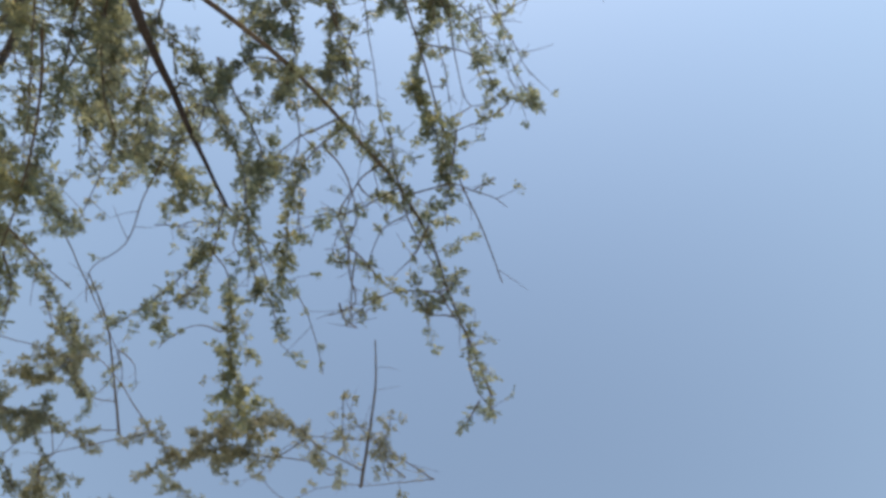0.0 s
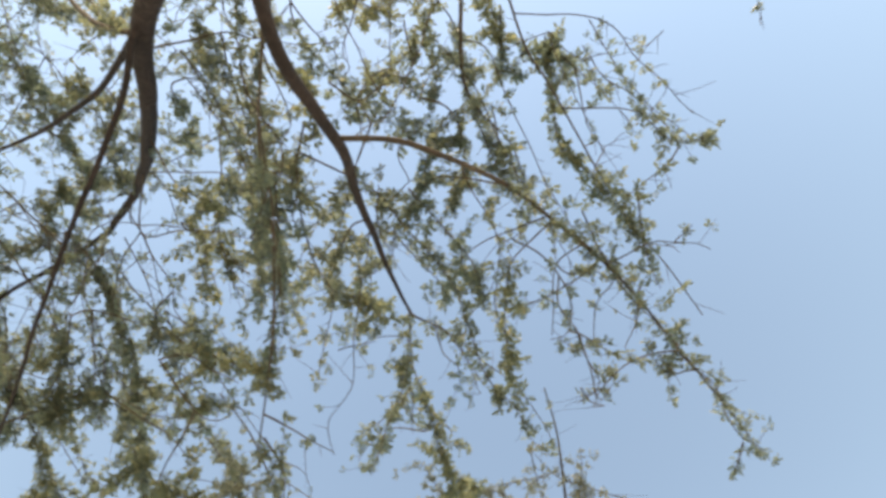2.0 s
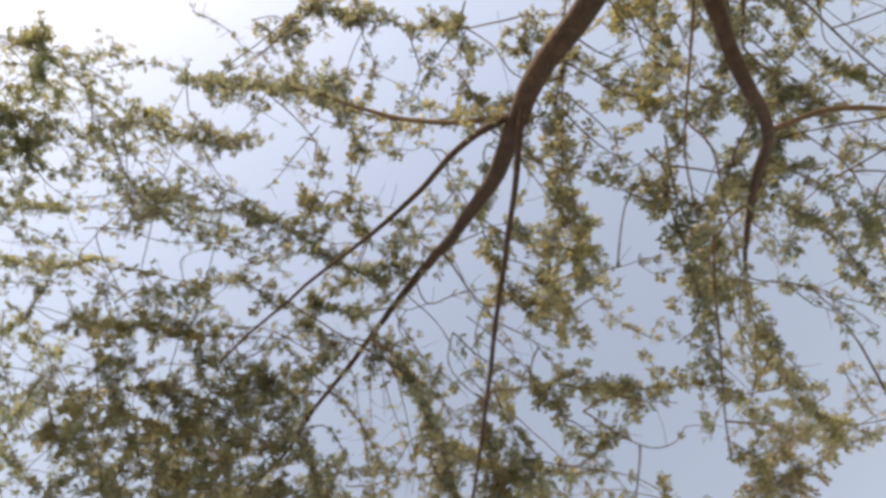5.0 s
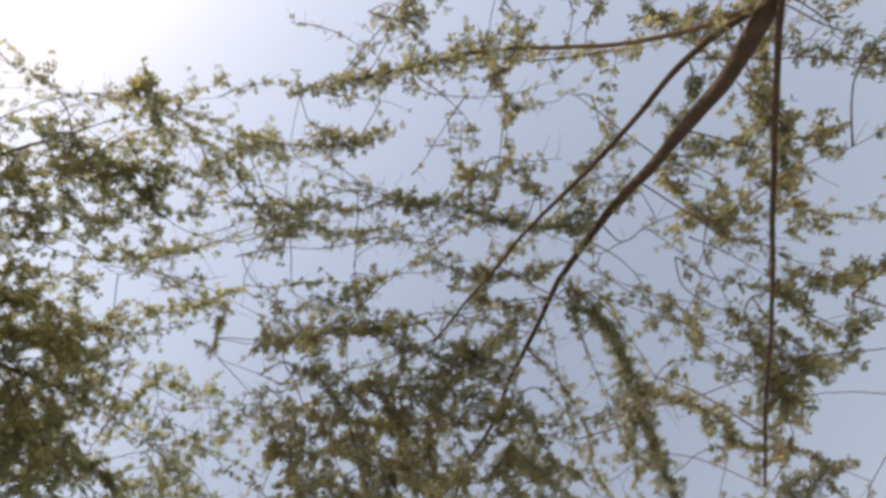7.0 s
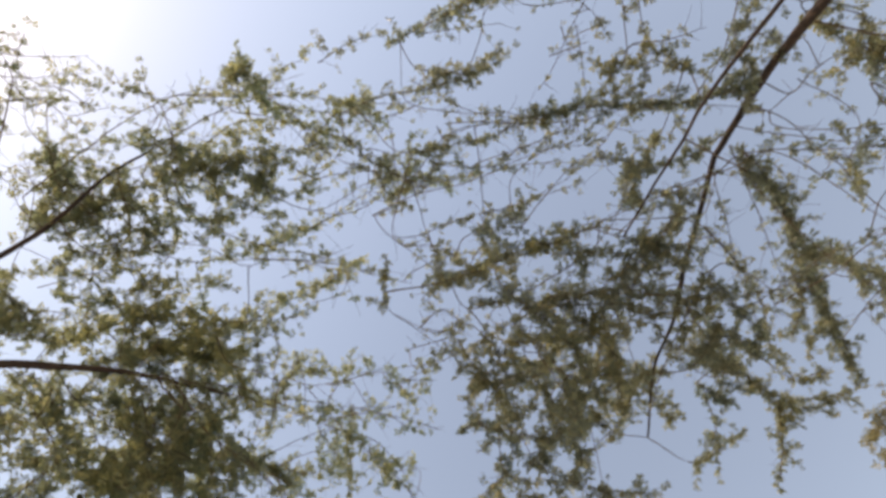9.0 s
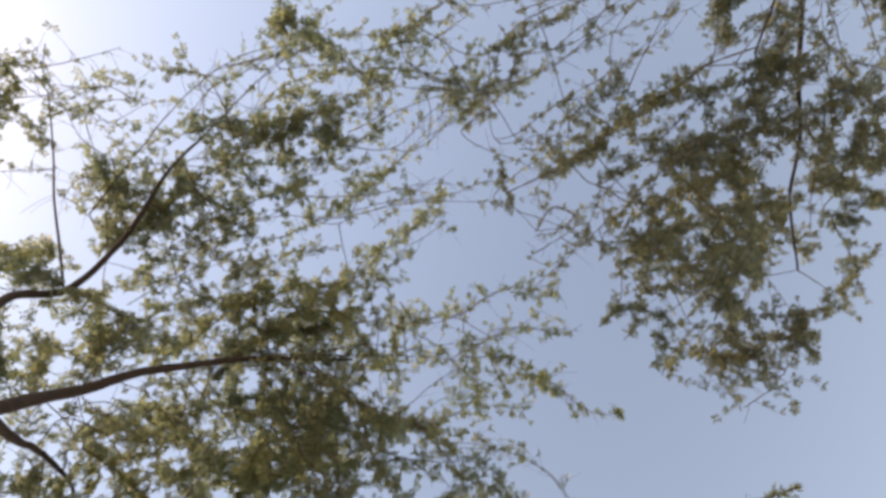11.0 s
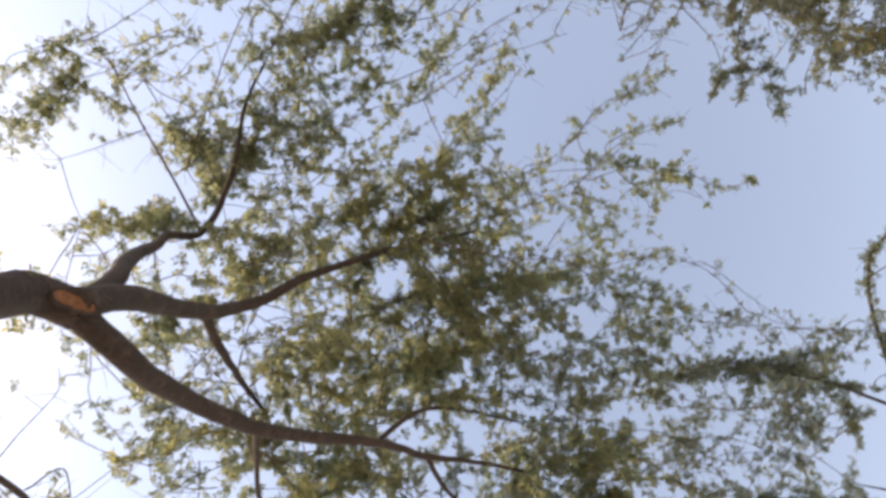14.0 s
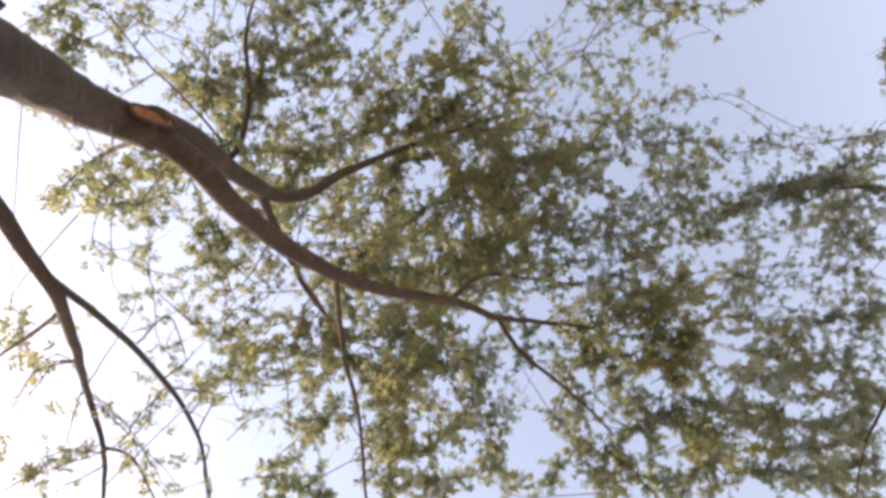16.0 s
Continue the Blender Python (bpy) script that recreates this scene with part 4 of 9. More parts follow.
twig(tree_a, 0.0035, 1.8, (-5.576, -1.289, 4.671), (-5.432, -1.263, 4.658), (-5.287, -1.265, 4.641))
twig(tree_a, 0.0035, 2.4, (-5.426, -1.008, 4.694), (-5.417, -1.254, 4.701), (-5.405, -1.501, 4.699))
twig(tree_a, 0.0035, 0.65, (-5.604, -1.590, 4.870), (-5.478, -1.573, 4.863), (-5.371, -1.504, 4.843))
twig(tree_a, 0.0035, 1.8, (-5.340, -1.581, 4.678), (-5.467, -1.406, 4.661), (-5.622, -1.255, 4.597))
twig(tree_a, 0.0035, 1.9, (-5.373, -1.019, 4.694), (-5.313, -1.253, 4.666), (-5.202, -1.467, 4.657))
twig(tree_a, 0.0035, 0.69, (-4.05, -3.49, 5.96), (-3.97, -3.14, 5.98), (-3.84, -2.80, 5.99), (-3.61, -2.46, 6.00))
twig(tree_a, 0.0035, 1.7, (-4.00, -3.25, 6.05), (-4.13, -3.01, 6.02), (-4.12, -2.90, 6.00))
twig(tree_a, 0.0035, 3, (-5.58, -1.53, 5.67), (-5.38, -1.49, 5.63), (-5.00, -1.57, 5.59), (-4.77, -1.56, 5.55))
twig(tree_a, 0.0035, 3, (-4.86, -1.35, 5.59), (-4.63, -1.40, 5.56), (-4.33, -1.49, 5.53))
twig(tree_a, 0.0035, 1.5, (-4.89, -1.13, 5.61), (-4.57, -1.11, 5.48), (-4.19, -1.13, 5.35))
twig(tree_a, 0.0035, 3, (-5.06, -0.73, 5.60), (-4.77, -0.72, 5.57), (-4.48, -0.76, 5.53))
twig(tree_a, 0.0035, 2.2, (-5.30, -1.13, 5.60), (-5.04, -1.05, 5.60), (-4.78, -1.05, 5.59))
twig(tree_a, 0.0035, 3, (-4.16, -0.57, 5.53), (-4.11, -0.27, 5.61), (-4.11, 0.12, 5.69), (-4.27, 0.53, 5.76))
twig(tree_a, 0.0035, 2.8, (-3.89, -0.62, 5.36), (-4.05, -0.38, 5.54), (-4.40, 0.02, 5.73))
twig(tree_a, 0.0035, 3, (-4.14, 0.53, 5.82), (-3.90, 0.86, 5.84), (-3.73, 0.98, 5.86))
twig(tree_a, 0.0035, 2.4, (-4.39, 0.49, 5.75), (-4.18, 0.54, 5.80))
twig(tree_a, 0.0035, 0.48, (-5.11, -2.28, 5.41), (-4.95, -2.17, 5.25), (-4.81, -2.18, 5.08), (-4.59, -2.21, 4.92))
twig(tree_a, 0.0035, 2.1, (-5.30, -1.56, 4.76), (-5.55, -1.59, 4.78))
twig(tree_a, 0.0035, 0.88, (-5.21, -1.60, 4.73), (-5.32, -1.44, 4.73), (-5.48, -1.31, 4.73), (-5.41, -1.22, 4.73))
twig(tree_a, 0.0035, 3, (-4.62, -1.54, 4.70), (-4.73, -1.36, 4.69), (-4.96, -1.43, 4.69), (-5.13, -1.47, 4.68))
twig(tree_a, 0.0035, 1.2, (-5.41, -1.26, 4.73), (-5.26, -1.09, 4.71), (-5.15, -0.95, 4.69))
twig(tree_a, 0.0035, 1.1, (-5.68, -1.08, 4.80), (-5.52, -0.97, 4.75), (-5.40, -0.86, 4.69))
twig(tree_a, 0.0035, 2.8, (-4.24, -2.13, 4.83), (-4.30, -1.94, 4.79), (-4.34, -1.72, 4.75), (-4.42, -1.50, 4.71))
twig(tree_a, 0.0035, 1.7, (-4.46, -2.43, 5.01), (-4.27, -2.25, 4.92), (-4.14, -2.07, 4.82))
twig(tree_a, 0.0035, 1.8, (-4.29, -1.79, 4.76), (-4.50, -1.72, 4.76), (-4.52, -1.65, 4.77))
twig(tree_a, 0.0035, 0.42, (-3.97, -2.97, 5.79), (-3.94, -2.89, 5.59), (-3.95, -2.74, 5.40))
twig(tree_a, 0.0035, 0.79, (-4.30, -3.06, 5.81), (-4.09, -2.88, 5.76))
twig(tree_a, 0.0035, 1.7, (-4.22, -2.62, 5.42), (-4.39, -2.44, 5.21), (-4.46, -2.40, 5.00))
twig(tree_a, 0.0035, 3, (-4.58, -2.06, 4.87), (-4.67, -1.88, 4.86), (-4.87, -1.96, 4.85))
twig(tree_a, 0.0035, 1.6, (-3.23, -3.16, 5.65), (-3.09, -2.96, 5.58), (-2.96, -2.76, 5.51))
twig(tree_a, 0.0035, 2, (-4.00, -2.84, 5.53), (-3.76, -2.80, 5.52), (-3.49, -2.80, 5.50))
twig(tree_a, 0.0035, 0.94, (-3.71, -2.67, 5.52), (-3.59, -2.42, 5.41), (-3.38, -2.31, 5.31))
twig(tree_a, 0.0035, 0.5, (-4.29, -2.71, 5.50), (-4.03, -2.47, 5.38), (-3.78, -2.19, 5.26), (-3.47, -1.96, 5.14))
twig(tree_a, 0.0035, 1.8, (-4.12, -2.25, 5.32), (-3.92, -2.19, 5.32), (-3.80, -2.10, 5.33))
twig(tree_a, 0.0035, 1.7, (-4.57, -2.52, 5.29), (-4.35, -2.25, 5.23), (-4.06, -2.09, 5.18), (-3.71, -1.78, 5.13))
twig(tree_a, 0.0035, 2.7, (-4.75, -2.01, 5.17), (-4.48, -1.87, 5.12), (-4.22, -1.68, 5.06))
twig(tree_a, 0.0035, 3, (-4.33, -1.64, 5.05), (-4.26, -1.42, 5.01), (-4.36, -1.20, 4.97))
twig(tree_a, 0.0035, 2, (-4.76, -1.62, 5.09), (-4.57, -1.46, 5.04), (-4.42, -1.19, 4.98))
twig(tree_a, 0.0035, 1.7, (-3.97, -1.50, 4.94), (-3.79, -1.44, 4.94), (-3.54, -1.43, 4.94))
twig(tree_a, 0.0035, 1.7, (-3.98, -1.32, 4.95), (-3.83, -1.34, 4.93), (-3.65, -1.16, 4.92))
twig(tree_a, 0.0035, 2, (-3.85, -0.97, 4.91), (-3.71, -0.98, 4.93), (-3.53, -1.05, 4.96))
twig(tree_a, 0.0035, 1.8, (-4.13, -0.91, 4.93), (-3.95, -0.91, 4.92), (-3.78, -1.00, 4.91))
twig(tree_a, 0.0035, 2, (-3.68, -0.91, 4.93), (-3.78, -0.68, 4.94))
twig(tree_a, 0.0035, 0.64, (-3.71, -0.73, 5.00), (-3.52, -0.62, 4.78), (-3.26, -0.58, 4.56))
twig(tree_a, 0.0035, 1.4, (-2.42, -3.13, 5.42), (-2.25, -3.10, 5.32), (-2.21, -2.93, 5.22))
twig(tree_a, 0.0035, 0.56, (-2.63, -2.98, 5.50), (-2.43, -2.81, 5.30), (-2.29, -2.61, 5.11))
twig(tree_a, 0.0035, 0.41, (-2.95, -3.31, 5.64), (-2.80, -3.03, 5.55), (-2.70, -2.83, 5.46))
twig(tree_a, 0.0035, 0.51, (-3.33, -2.46, 5.39), (-3.06, -2.15, 5.20), (-2.85, -1.95, 5.02))
twig(tree_a, 0.0035, 0.29, (-3.63, -2.30, 5.10), (-3.40, -2.19, 5.04), (-3.26, -1.98, 4.98))
twig(tree_a, 0.0035, 2, (-3.53, -1.54, 4.87), (-3.39, -1.40, 4.88), (-3.37, -1.21, 4.89))
twig(tree_a, 0.0035, 0.53, (-3.31, -1.18, 4.90), (-3.08, -1.23, 4.91))
twig(tree_a, 0.0035, 2.3, (-4.04, -1.20, 4.94), (-3.88, -1.10, 4.91), (-3.76, -0.90, 4.88))
twig(tree_a, 0.0035, 2.5, (-4.09, -0.81, 4.82), (-3.89, -0.83, 4.81))
twig(tree_a, 0.0035, 3, (-4.19, -0.71, 4.81), (-4.08, -0.60, 4.79))
twig(tree_a, 0.0035, 0.53, (-3.67, -0.71, 4.78), (-3.33, -0.65, 4.55), (-3.12, -0.58, 4.31))
twig(tree_a, 0.0035, 1.1, (-2.92, -0.68, 4.30), (-2.74, -0.51, 4.08))
twig(tree_a, 0.0035, 1.3, (-2.51, -0.57, 4.09), (-2.50, -0.42, 4.10), (-2.60, -0.27, 4.10))
twig(tree_a, 0.0035, 1.8, (-2.77, -0.36, 4.07), (-2.72, -0.24, 4.09))
twig(tree_a, 0.0035, 1.4, (-3.37, -0.52, 4.42), (-3.35, -0.37, 4.38))
twig(tree_a, 0.0035, 0.89, (-2.54, -0.21, 4.17), (-2.37, -0.10, 4.25), (-2.23, -0.06, 4.33))
twig(tree_a, 0.004, 0.34, (-0.41, -1.41, 4.32), (-0.38, -1.17, 4.30), (-0.34, -0.91, 4.28), (-0.31, -0.66, 4.26), (-0.24, -0.40, 4.24))
twig(tree_a, 0.004, 0.34, (-0.53, -1.24, 4.21), (-0.49, -0.99, 4.21), (-0.44, -0.75, 4.21), (-0.37, -0.50, 4.21), (-0.31, -0.27, 4.21))
twig(tree_a, 0.004, 0.3, (0.10, -1.35, 4.15), (0.21, -1.15, 4.15), (0.31, -1.01, 4.15), (0.37, -0.87, 4.15), (0.41, -0.81, 4.15))
twig(tree_a, 0.003, 0.3, (0.45, -1.25, 4.30), (0.37, -1.21, 4.30), (0.28, -1.14, 4.30))
twig(tree_a, 0.004, 0.34, (-0.18, -0.15, 4.12), (-0.27, -0.09, 4.09), (-0.34, 0.06, 4.07), (-0.33, 0.13, 4.04))
twig(tree_a, 0.004, 0.53, (-2.39, -0.91, 4.32), (-2.46, -0.78, 4.30), (-2.51, -0.68, 4.29))
twig(tree_a, 0.004, 0.22, (-2.38, -1.00, 4.35), (-2.32, -0.76, 4.31), (-2.30, -0.56, 4.27))
twig(tree_a, 0.004, 0.34, (-2.36, -0.21, 3.97), (-2.25, -0.12, 3.94), (-2.16, 0.03, 3.91), (-2.19, 0.06, 3.89))
twig(tree_a, 0.004, 0.3, (-1.52, -1.93, 4.12), (-1.53, -1.78, 4.09), (-1.48, -1.69, 4.05), (-1.37, -1.61, 4.02), (-1.24, -1.54, 3.99), (-1.05, -1.48, 3.95))
twig(tree_a, 0.004, 0.3, (-1.04, -1.63, 4.01), (-1.00, -1.47, 3.99), (-0.99, -1.33, 3.98), (-0.93, -1.15, 3.97))
twig(tree_a, 0.004, 0.34, (-0.70, -0.79, 4.04), (-0.64, -0.49, 4.03), (-0.72, -0.30, 4.03), (-0.84, -0.22, 4.02))
twig(tree_a, 0.004, 0.3, (0.29, -1.54, 4.77), (0.33, -1.20, 4.65), (0.39, -0.94, 4.52), (0.44, -0.79, 4.39), (0.48, -0.66, 4.27))
twig(tree_a, 0.004, 0.3, (-0.00, -0.65, 4.51), (0.02, -0.47, 4.35), (0.04, -0.30, 4.18), (0.11, -0.25, 4.02))
twig(tree_a, 0.004, 0.22, (-3.62, -2.52, 5.27), (-3.37, -2.27, 5.15), (-3.09, -2.02, 5.03))
twig(tree_a, 0.004, 0.2, (-2.89, -1.04, 4.67), (-2.96, -0.79, 4.53), (-3.05, -0.56, 4.38), (-3.12, -0.49, 4.24))
twig(tree_a, 0.004, 0.41, (-2.60, -0.85, 4.30), (-2.55, -0.61, 4.21), (-2.50, -0.38, 4.13), (-2.58, -0.20, 4.05))
twig(tree_a, 0.004, 0.22, (-1.19, -0.69, 4.19), (-1.31, -0.43, 4.17), (-1.39, -0.24, 4.14), (-1.45, -0.04, 4.12), (-1.60, 0.09, 4.09), (-1.61, 0.24, 4.07))
twig(tree_a, 0.004, 0.21, (-2.42, -2.40, 5.06), (-2.64, -2.39, 5.18), (-2.85, -2.37, 5.29), (-3.00, -2.39, 5.40))
twig(tree_a, 0.004, 0.4, (-3.47, -2.87, 5.55), (-3.20, -2.36, 5.36), (-2.99, -1.97, 5.16), (-2.85, -1.71, 4.97), (-2.73, -1.34, 4.78))
twig(tree_a, 0.004, 0.26, (-4.28, -3.04, 5.61), (-4.01, -2.82, 5.48), (-3.77, -2.53, 5.35), (-3.42, -2.23, 5.22), (-3.17, -1.95, 5.09))
twig(tree_a, 0.003, 0.17, (-3.00, -1.09, 4.89), (-3.16, -0.88, 4.74), (-3.28, -0.64, 4.59), (-3.35, -0.54, 4.44))
twig(tree_a, 0.004, 0.39, (-2.87, -1.07, 4.74), (-2.78, -0.84, 4.41), (-2.67, -0.69, 4.08))
twig(tree_a, 0.004, 0.36, (-2.76, -1.12, 4.72), (-2.69, -0.90, 4.47), (-2.61, -0.76, 4.21))
twig(tree_a, 0.004, 0.33, (-2.11, -0.85, 4.81), (-2.07, -0.66, 4.83), (-1.93, -0.50, 4.84))
twig(tree_a, 0.004, 0.3, (0.20, -1.40, 4.73), (0.22, -1.19, 4.61), (0.29, -1.03, 4.49), (0.35, -0.85, 4.37), (0.40, -0.68, 4.25))
twig(tree_a, 0.004, 0.4, (-1.56, -1.55, 4.00), (-1.60, -1.33, 4.19), (-1.68, -1.10, 4.37), (-1.69, -0.81, 4.56))
twig(tree_a, 0.004, 0.34, (-0.99, -0.13, 4.36), (-0.92, 0.01, 4.24), (-0.90, 0.17, 4.12))
twig(tree_a, 0.004, 0.21, (-2.79, -2.43, 5.31), (-2.67, -2.26, 5.12))
twig(tree_a, 0.004, 0.39, (-3.33, -2.57, 5.45), (-3.18, -2.20, 5.24), (-3.00, -1.92, 5.04), (-2.81, -1.74, 4.84))
twig(tree_a, 0.004, 0.33, (-3.43, -3.15, 5.69), (-3.35, -2.79, 5.52), (-3.24, -2.50, 5.35), (-3.15, -2.09, 5.18))
twig(tree_a, 0.004, 0.24, (-2.99, -1.15, 4.87), (-3.24, -1.35, 4.94), (-3.50, -1.57, 5.01), (-3.81, -1.80, 5.09), (-4.12, -2.12, 5.16))
twig(tree_a, 0.004, 0.41, (-2.76, -1.18, 4.95), (-2.74, -0.91, 4.62), (-2.73, -0.72, 4.29), (-2.71, -0.58, 3.96))
twig(tree_a, 0.004, 0.29, (-2.68, -3.83, 5.72), (-2.55, -3.50, 5.58), (-2.51, -3.21, 5.44), (-2.26, -2.96, 5.30))
twig(tree_a, 0.004, 0.34, (-3.17, -3.27, 5.74), (-3.13, -3.09, 5.73), (-3.06, -2.93, 5.72), (-3.04, -2.83, 5.71))
twig(tree_a, 0.004, 0.31, (-3.25, -3.27, 5.85), (-3.27, -2.95, 5.77), (-3.28, -2.72, 5.69), (-3.20, -2.46, 5.62), (-3.08, -2.20, 5.54), (-3.00, -1.91, 5.47), (-2.97, -1.70, 5.39))
twig(tree_a, 0.004, 0.32, (-3.85, -3.58, 5.98), (-3.94, -3.30, 5.99), (-3.94, -3.08, 6.00), (-3.94, -2.92, 6.01))
twig(tree_a, 0.004, 0.53, (-4.06, -3.01, 6.04), (-3.85, -2.75, 6.02), (-3.66, -2.49, 5.99))
twig(tree_a, 0.004, 0.22, (-3.51, -2.86, 5.92), (-3.30, -2.62, 5.81), (-3.19, -2.37, 5.71), (-3.13, -2.21, 5.60))
twig(tree_a, 0.004, 0.2, (-4.38, -2.93, 5.79), (-4.42, -2.68, 5.77), (-4.47, -2.38, 5.76), (-4.42, -2.24, 5.75))
twig(tree_a, 0.004, 0.18, (-4.32, -2.58, 5.95), (-4.30, -2.41, 5.90), (-4.37, -2.30, 5.85))
twig(tree_a, 0.003, 0.51, (-3.68, -2.48, 6.00), (-3.48, -2.27, 5.80), (-3.34, -2.01, 5.59), (-3.25, -1.74, 5.38))
twig(tree_a, 0.004, 0.33, (-3.83, -2.14, 5.95), (-3.59, -1.98, 5.72), (-3.38, -1.78, 5.50))
twig(tree_a, 0.004, 0.35, (-4.95, -2.06, 5.63), (-4.81, -1.94, 5.62), (-4.58, -1.79, 5.60), (-4.47, -1.56, 5.59))
twig(tree_a, 0.004, 0.48, (-4.84, -1.92, 5.60), (-5.11, -1.68, 5.64), (-5.42, -1.63, 5.67))
twig(tree_a, 0.004, 0.5, (-4.69, -1.60, 5.54), (-4.90, -1.36, 5.57), (-5.11, -1.10, 5.61))
twig(tree_a, 0.004, 0.43, (-4.40, -1.40, 5.45), (-4.65, -1.12, 5.52), (-4.84, -0.82, 5.59))
twig(tree_a, 0.004, 0.5, (-5.45, -2.32, 5.85), (-5.16, -2.15, 5.73), (-4.89, -1.99, 5.62))
twig(tree_a, 0.004, 0.25, (-3.10, -1.61, 5.37), (-3.34, -1.53, 5.39), (-3.57, -1.51, 5.41), (-3.85, -1.55, 5.43), (-4.10, -1.61, 5.45), (-4.30, -1.67, 5.47))
twig(tree_a, 0.004, 0.32, (-3.79, -1.54, 5.40), (-4.05, -1.65, 5.53), (-4.35, -1.80, 5.66))
twig(tree_a, 0.004, 0.3, (-2.57, -3.26, 5.62), (-2.41, -3.23, 5.61), (-2.36, -3.36, 5.61))
twig(tree_a, 0.004, 0.38, (-2.77, -2.93, 5.68), (-2.62, -2.97, 5.60), (-2.43, -2.86, 5.52), (-2.19, -2.74, 5.43), (-1.90, -2.48, 5.35), (-1.78, -2.13, 5.27), (-1.58, -1.86, 5.18), (-1.35, -1.63, 5.10))
twig(tree_a, 0.004, 0.35, (-2.49, -2.76, 5.54), (-2.39, -2.50, 5.43), (-2.20, -2.23, 5.31), (-1.98, -2.05, 5.19))
twig(tree_a, 0.004, 0.34, (-2.33, -1.02, 5.02), (-2.31, -0.75, 5.06), (-2.33, -0.54, 5.10), (-2.46, -0.41, 5.14))
twig(tree_a, 0.004, 0.68, (-3.01, -1.15, 4.85), (-2.97, -0.89, 5.03), (-3.01, -0.59, 5.22), (-3.12, -0.27, 5.40), (-3.30, 0.06, 5.58), (-3.50, 0.48, 5.77), (-3.69, 0.90, 5.95))
twig(tree_a, 0.004, 0.61, (-3.29, -0.21, 5.47), (-3.41, 0.07, 5.63), (-3.68, 0.25, 5.79))
twig(tree_a, 0.004, 0.38, (-3.20, 0.86, 6.09), (-3.00, 1.05, 6.07), (-2.82, 1.29, 6.06))
twig(tree_a, 0.004, 0.34, (-2.55, 0.79, 5.91), (-2.57, 1.04, 5.98), (-2.68, 1.24, 6.05))
twig(tree_a, 0.004, 0.39, (-3.84, -0.86, 5.26), (-3.99, -0.55, 5.45), (-4.16, -0.21, 5.64))
twig(tree_a, 0.004, 0.75, (-3.95, -0.29, 5.54), (-3.95, -0.12, 5.59), (-3.95, 0.00, 5.64))
twig(tree_a, 0.004, 0.77, (-3.97, 0.48, 5.81), (-3.81, 0.66, 5.86))
twig(tree_a, 0.004, 0.48, (-4.33, -0.29, 5.66), (-4.35, -0.05, 5.71))
twig(tree_a, 0.004, 0.54, (-2.94, -1.18, 4.81), (-2.93, -0.90, 5.02), (-3.06, -0.53, 5.22), (-3.20, -0.24, 5.43), (-3.40, 0.24, 5.64), (-3.62, 0.78, 5.84))
twig(tree_a, 0.004, 0.61, (-3.21, -0.31, 5.29), (-3.03, 0.17, 5.70), (-2.89, 0.89, 6.12))
twig(tree_a, 0.004, 0.48, (-3.39, -1.09, 5.00), (-3.44, -0.75, 5.21), (-3.60, -0.31, 5.42), (-3.84, 0.05, 5.63), (-3.98, 0.48, 5.84))
twig(tree_a, 0.004, 0.44, (-4.38, -0.19, 5.69), (-4.58, 0.04, 5.72), (-4.68, 0.07, 5.75))
twig(tree_a, 0.004, 0.54, (-4.20, 0.39, 5.74), (-4.46, 0.57, 5.75), (-4.71, 0.70, 5.76))
twig(tree_a, 0.004, 0.44, (-4.91, -0.04, 5.68), (-4.79, 0.11, 5.71), (-4.62, 0.17, 5.73))
twig(tree_a, 0.004, 0.43, (-5.52, -1.74, 5.68), (-5.33, -1.60, 5.66), (-5.38, -1.33, 5.64), (-5.61, -1.30, 5.62))
twig(tree_a, 0.004, 0.5, (-5.13, -1.07, 5.61), (-5.20, -0.84, 5.60), (-5.43, -0.81, 5.59))
twig(tree_a, 0.004, 0.5, (-4.88, -1.35, 5.61), (-4.97, -1.16, 5.60), (-4.93, -0.90, 5.60))
twig(tree_a, 0.004, 0.32, (-4.24, -1.20, 5.35), (-4.52, -0.96, 5.48), (-4.73, -0.71, 5.60))
twig(tree_a, 0.004, 0.29, (-4.90, -2.36, 5.69), (-4.71, -2.27, 5.71), (-4.80, -2.07, 5.72), (-5.11, -2.36, 5.73))
twig(tree_a, 0.004, 0.39, (-3.64, -1.02, 5.19), (-3.94, -0.79, 5.41), (-4.19, -0.35, 5.63))
twig(tree_a, 0.004, 0.32, (-3.11, -1.22, 4.92), (-3.29, -0.94, 5.09), (-3.52, -0.61, 5.27), (-3.75, -0.23, 5.44))
twig(tree_a, 0.004, 0.34, (-2.91, -1.25, 4.88), (-3.16, -0.76, 5.11), (-3.33, -0.39, 5.34), (-3.54, 0.08, 5.57))
twig(tree_a, 0.004, 0.32, (-4.55, -1.93, 5.68), (-4.80, -1.85, 5.63), (-4.92, -1.60, 5.59))
twig(tree_a, 0.004, 0.31, (-4.90, -2.32, 5.71), (-4.83, -2.16, 5.69), (-4.65, -2.07, 5.66))
twig(tree_a, 0.004, 0.5, (-4.67, -1.41, 5.56), (-4.88, -1.11, 5.59), (-5.08, -0.91, 5.61))
twig(tree_a, 0.004, 0.5, (-5.09, -1.53, 5.60), (-5.25, -1.31, 5.60))
twig(tree_a, 0.004, 0.22, (-4.31, -1.17, 5.40), (-4.59, -0.91, 5.50))
twig(tree_a, 0.004, 0.36, (-0.42, -2.02, 3.74), (-0.10, -2.15, 3.95), (0.30, -2.10, 4.10), (0.58, -1.90, 4.15), (0.68, -1.63, 4.10), (0.70, -1.35, 4.00), (0.69, -1.15, 3.93), (0.65, -1.07, 3.90), spread=0.4)

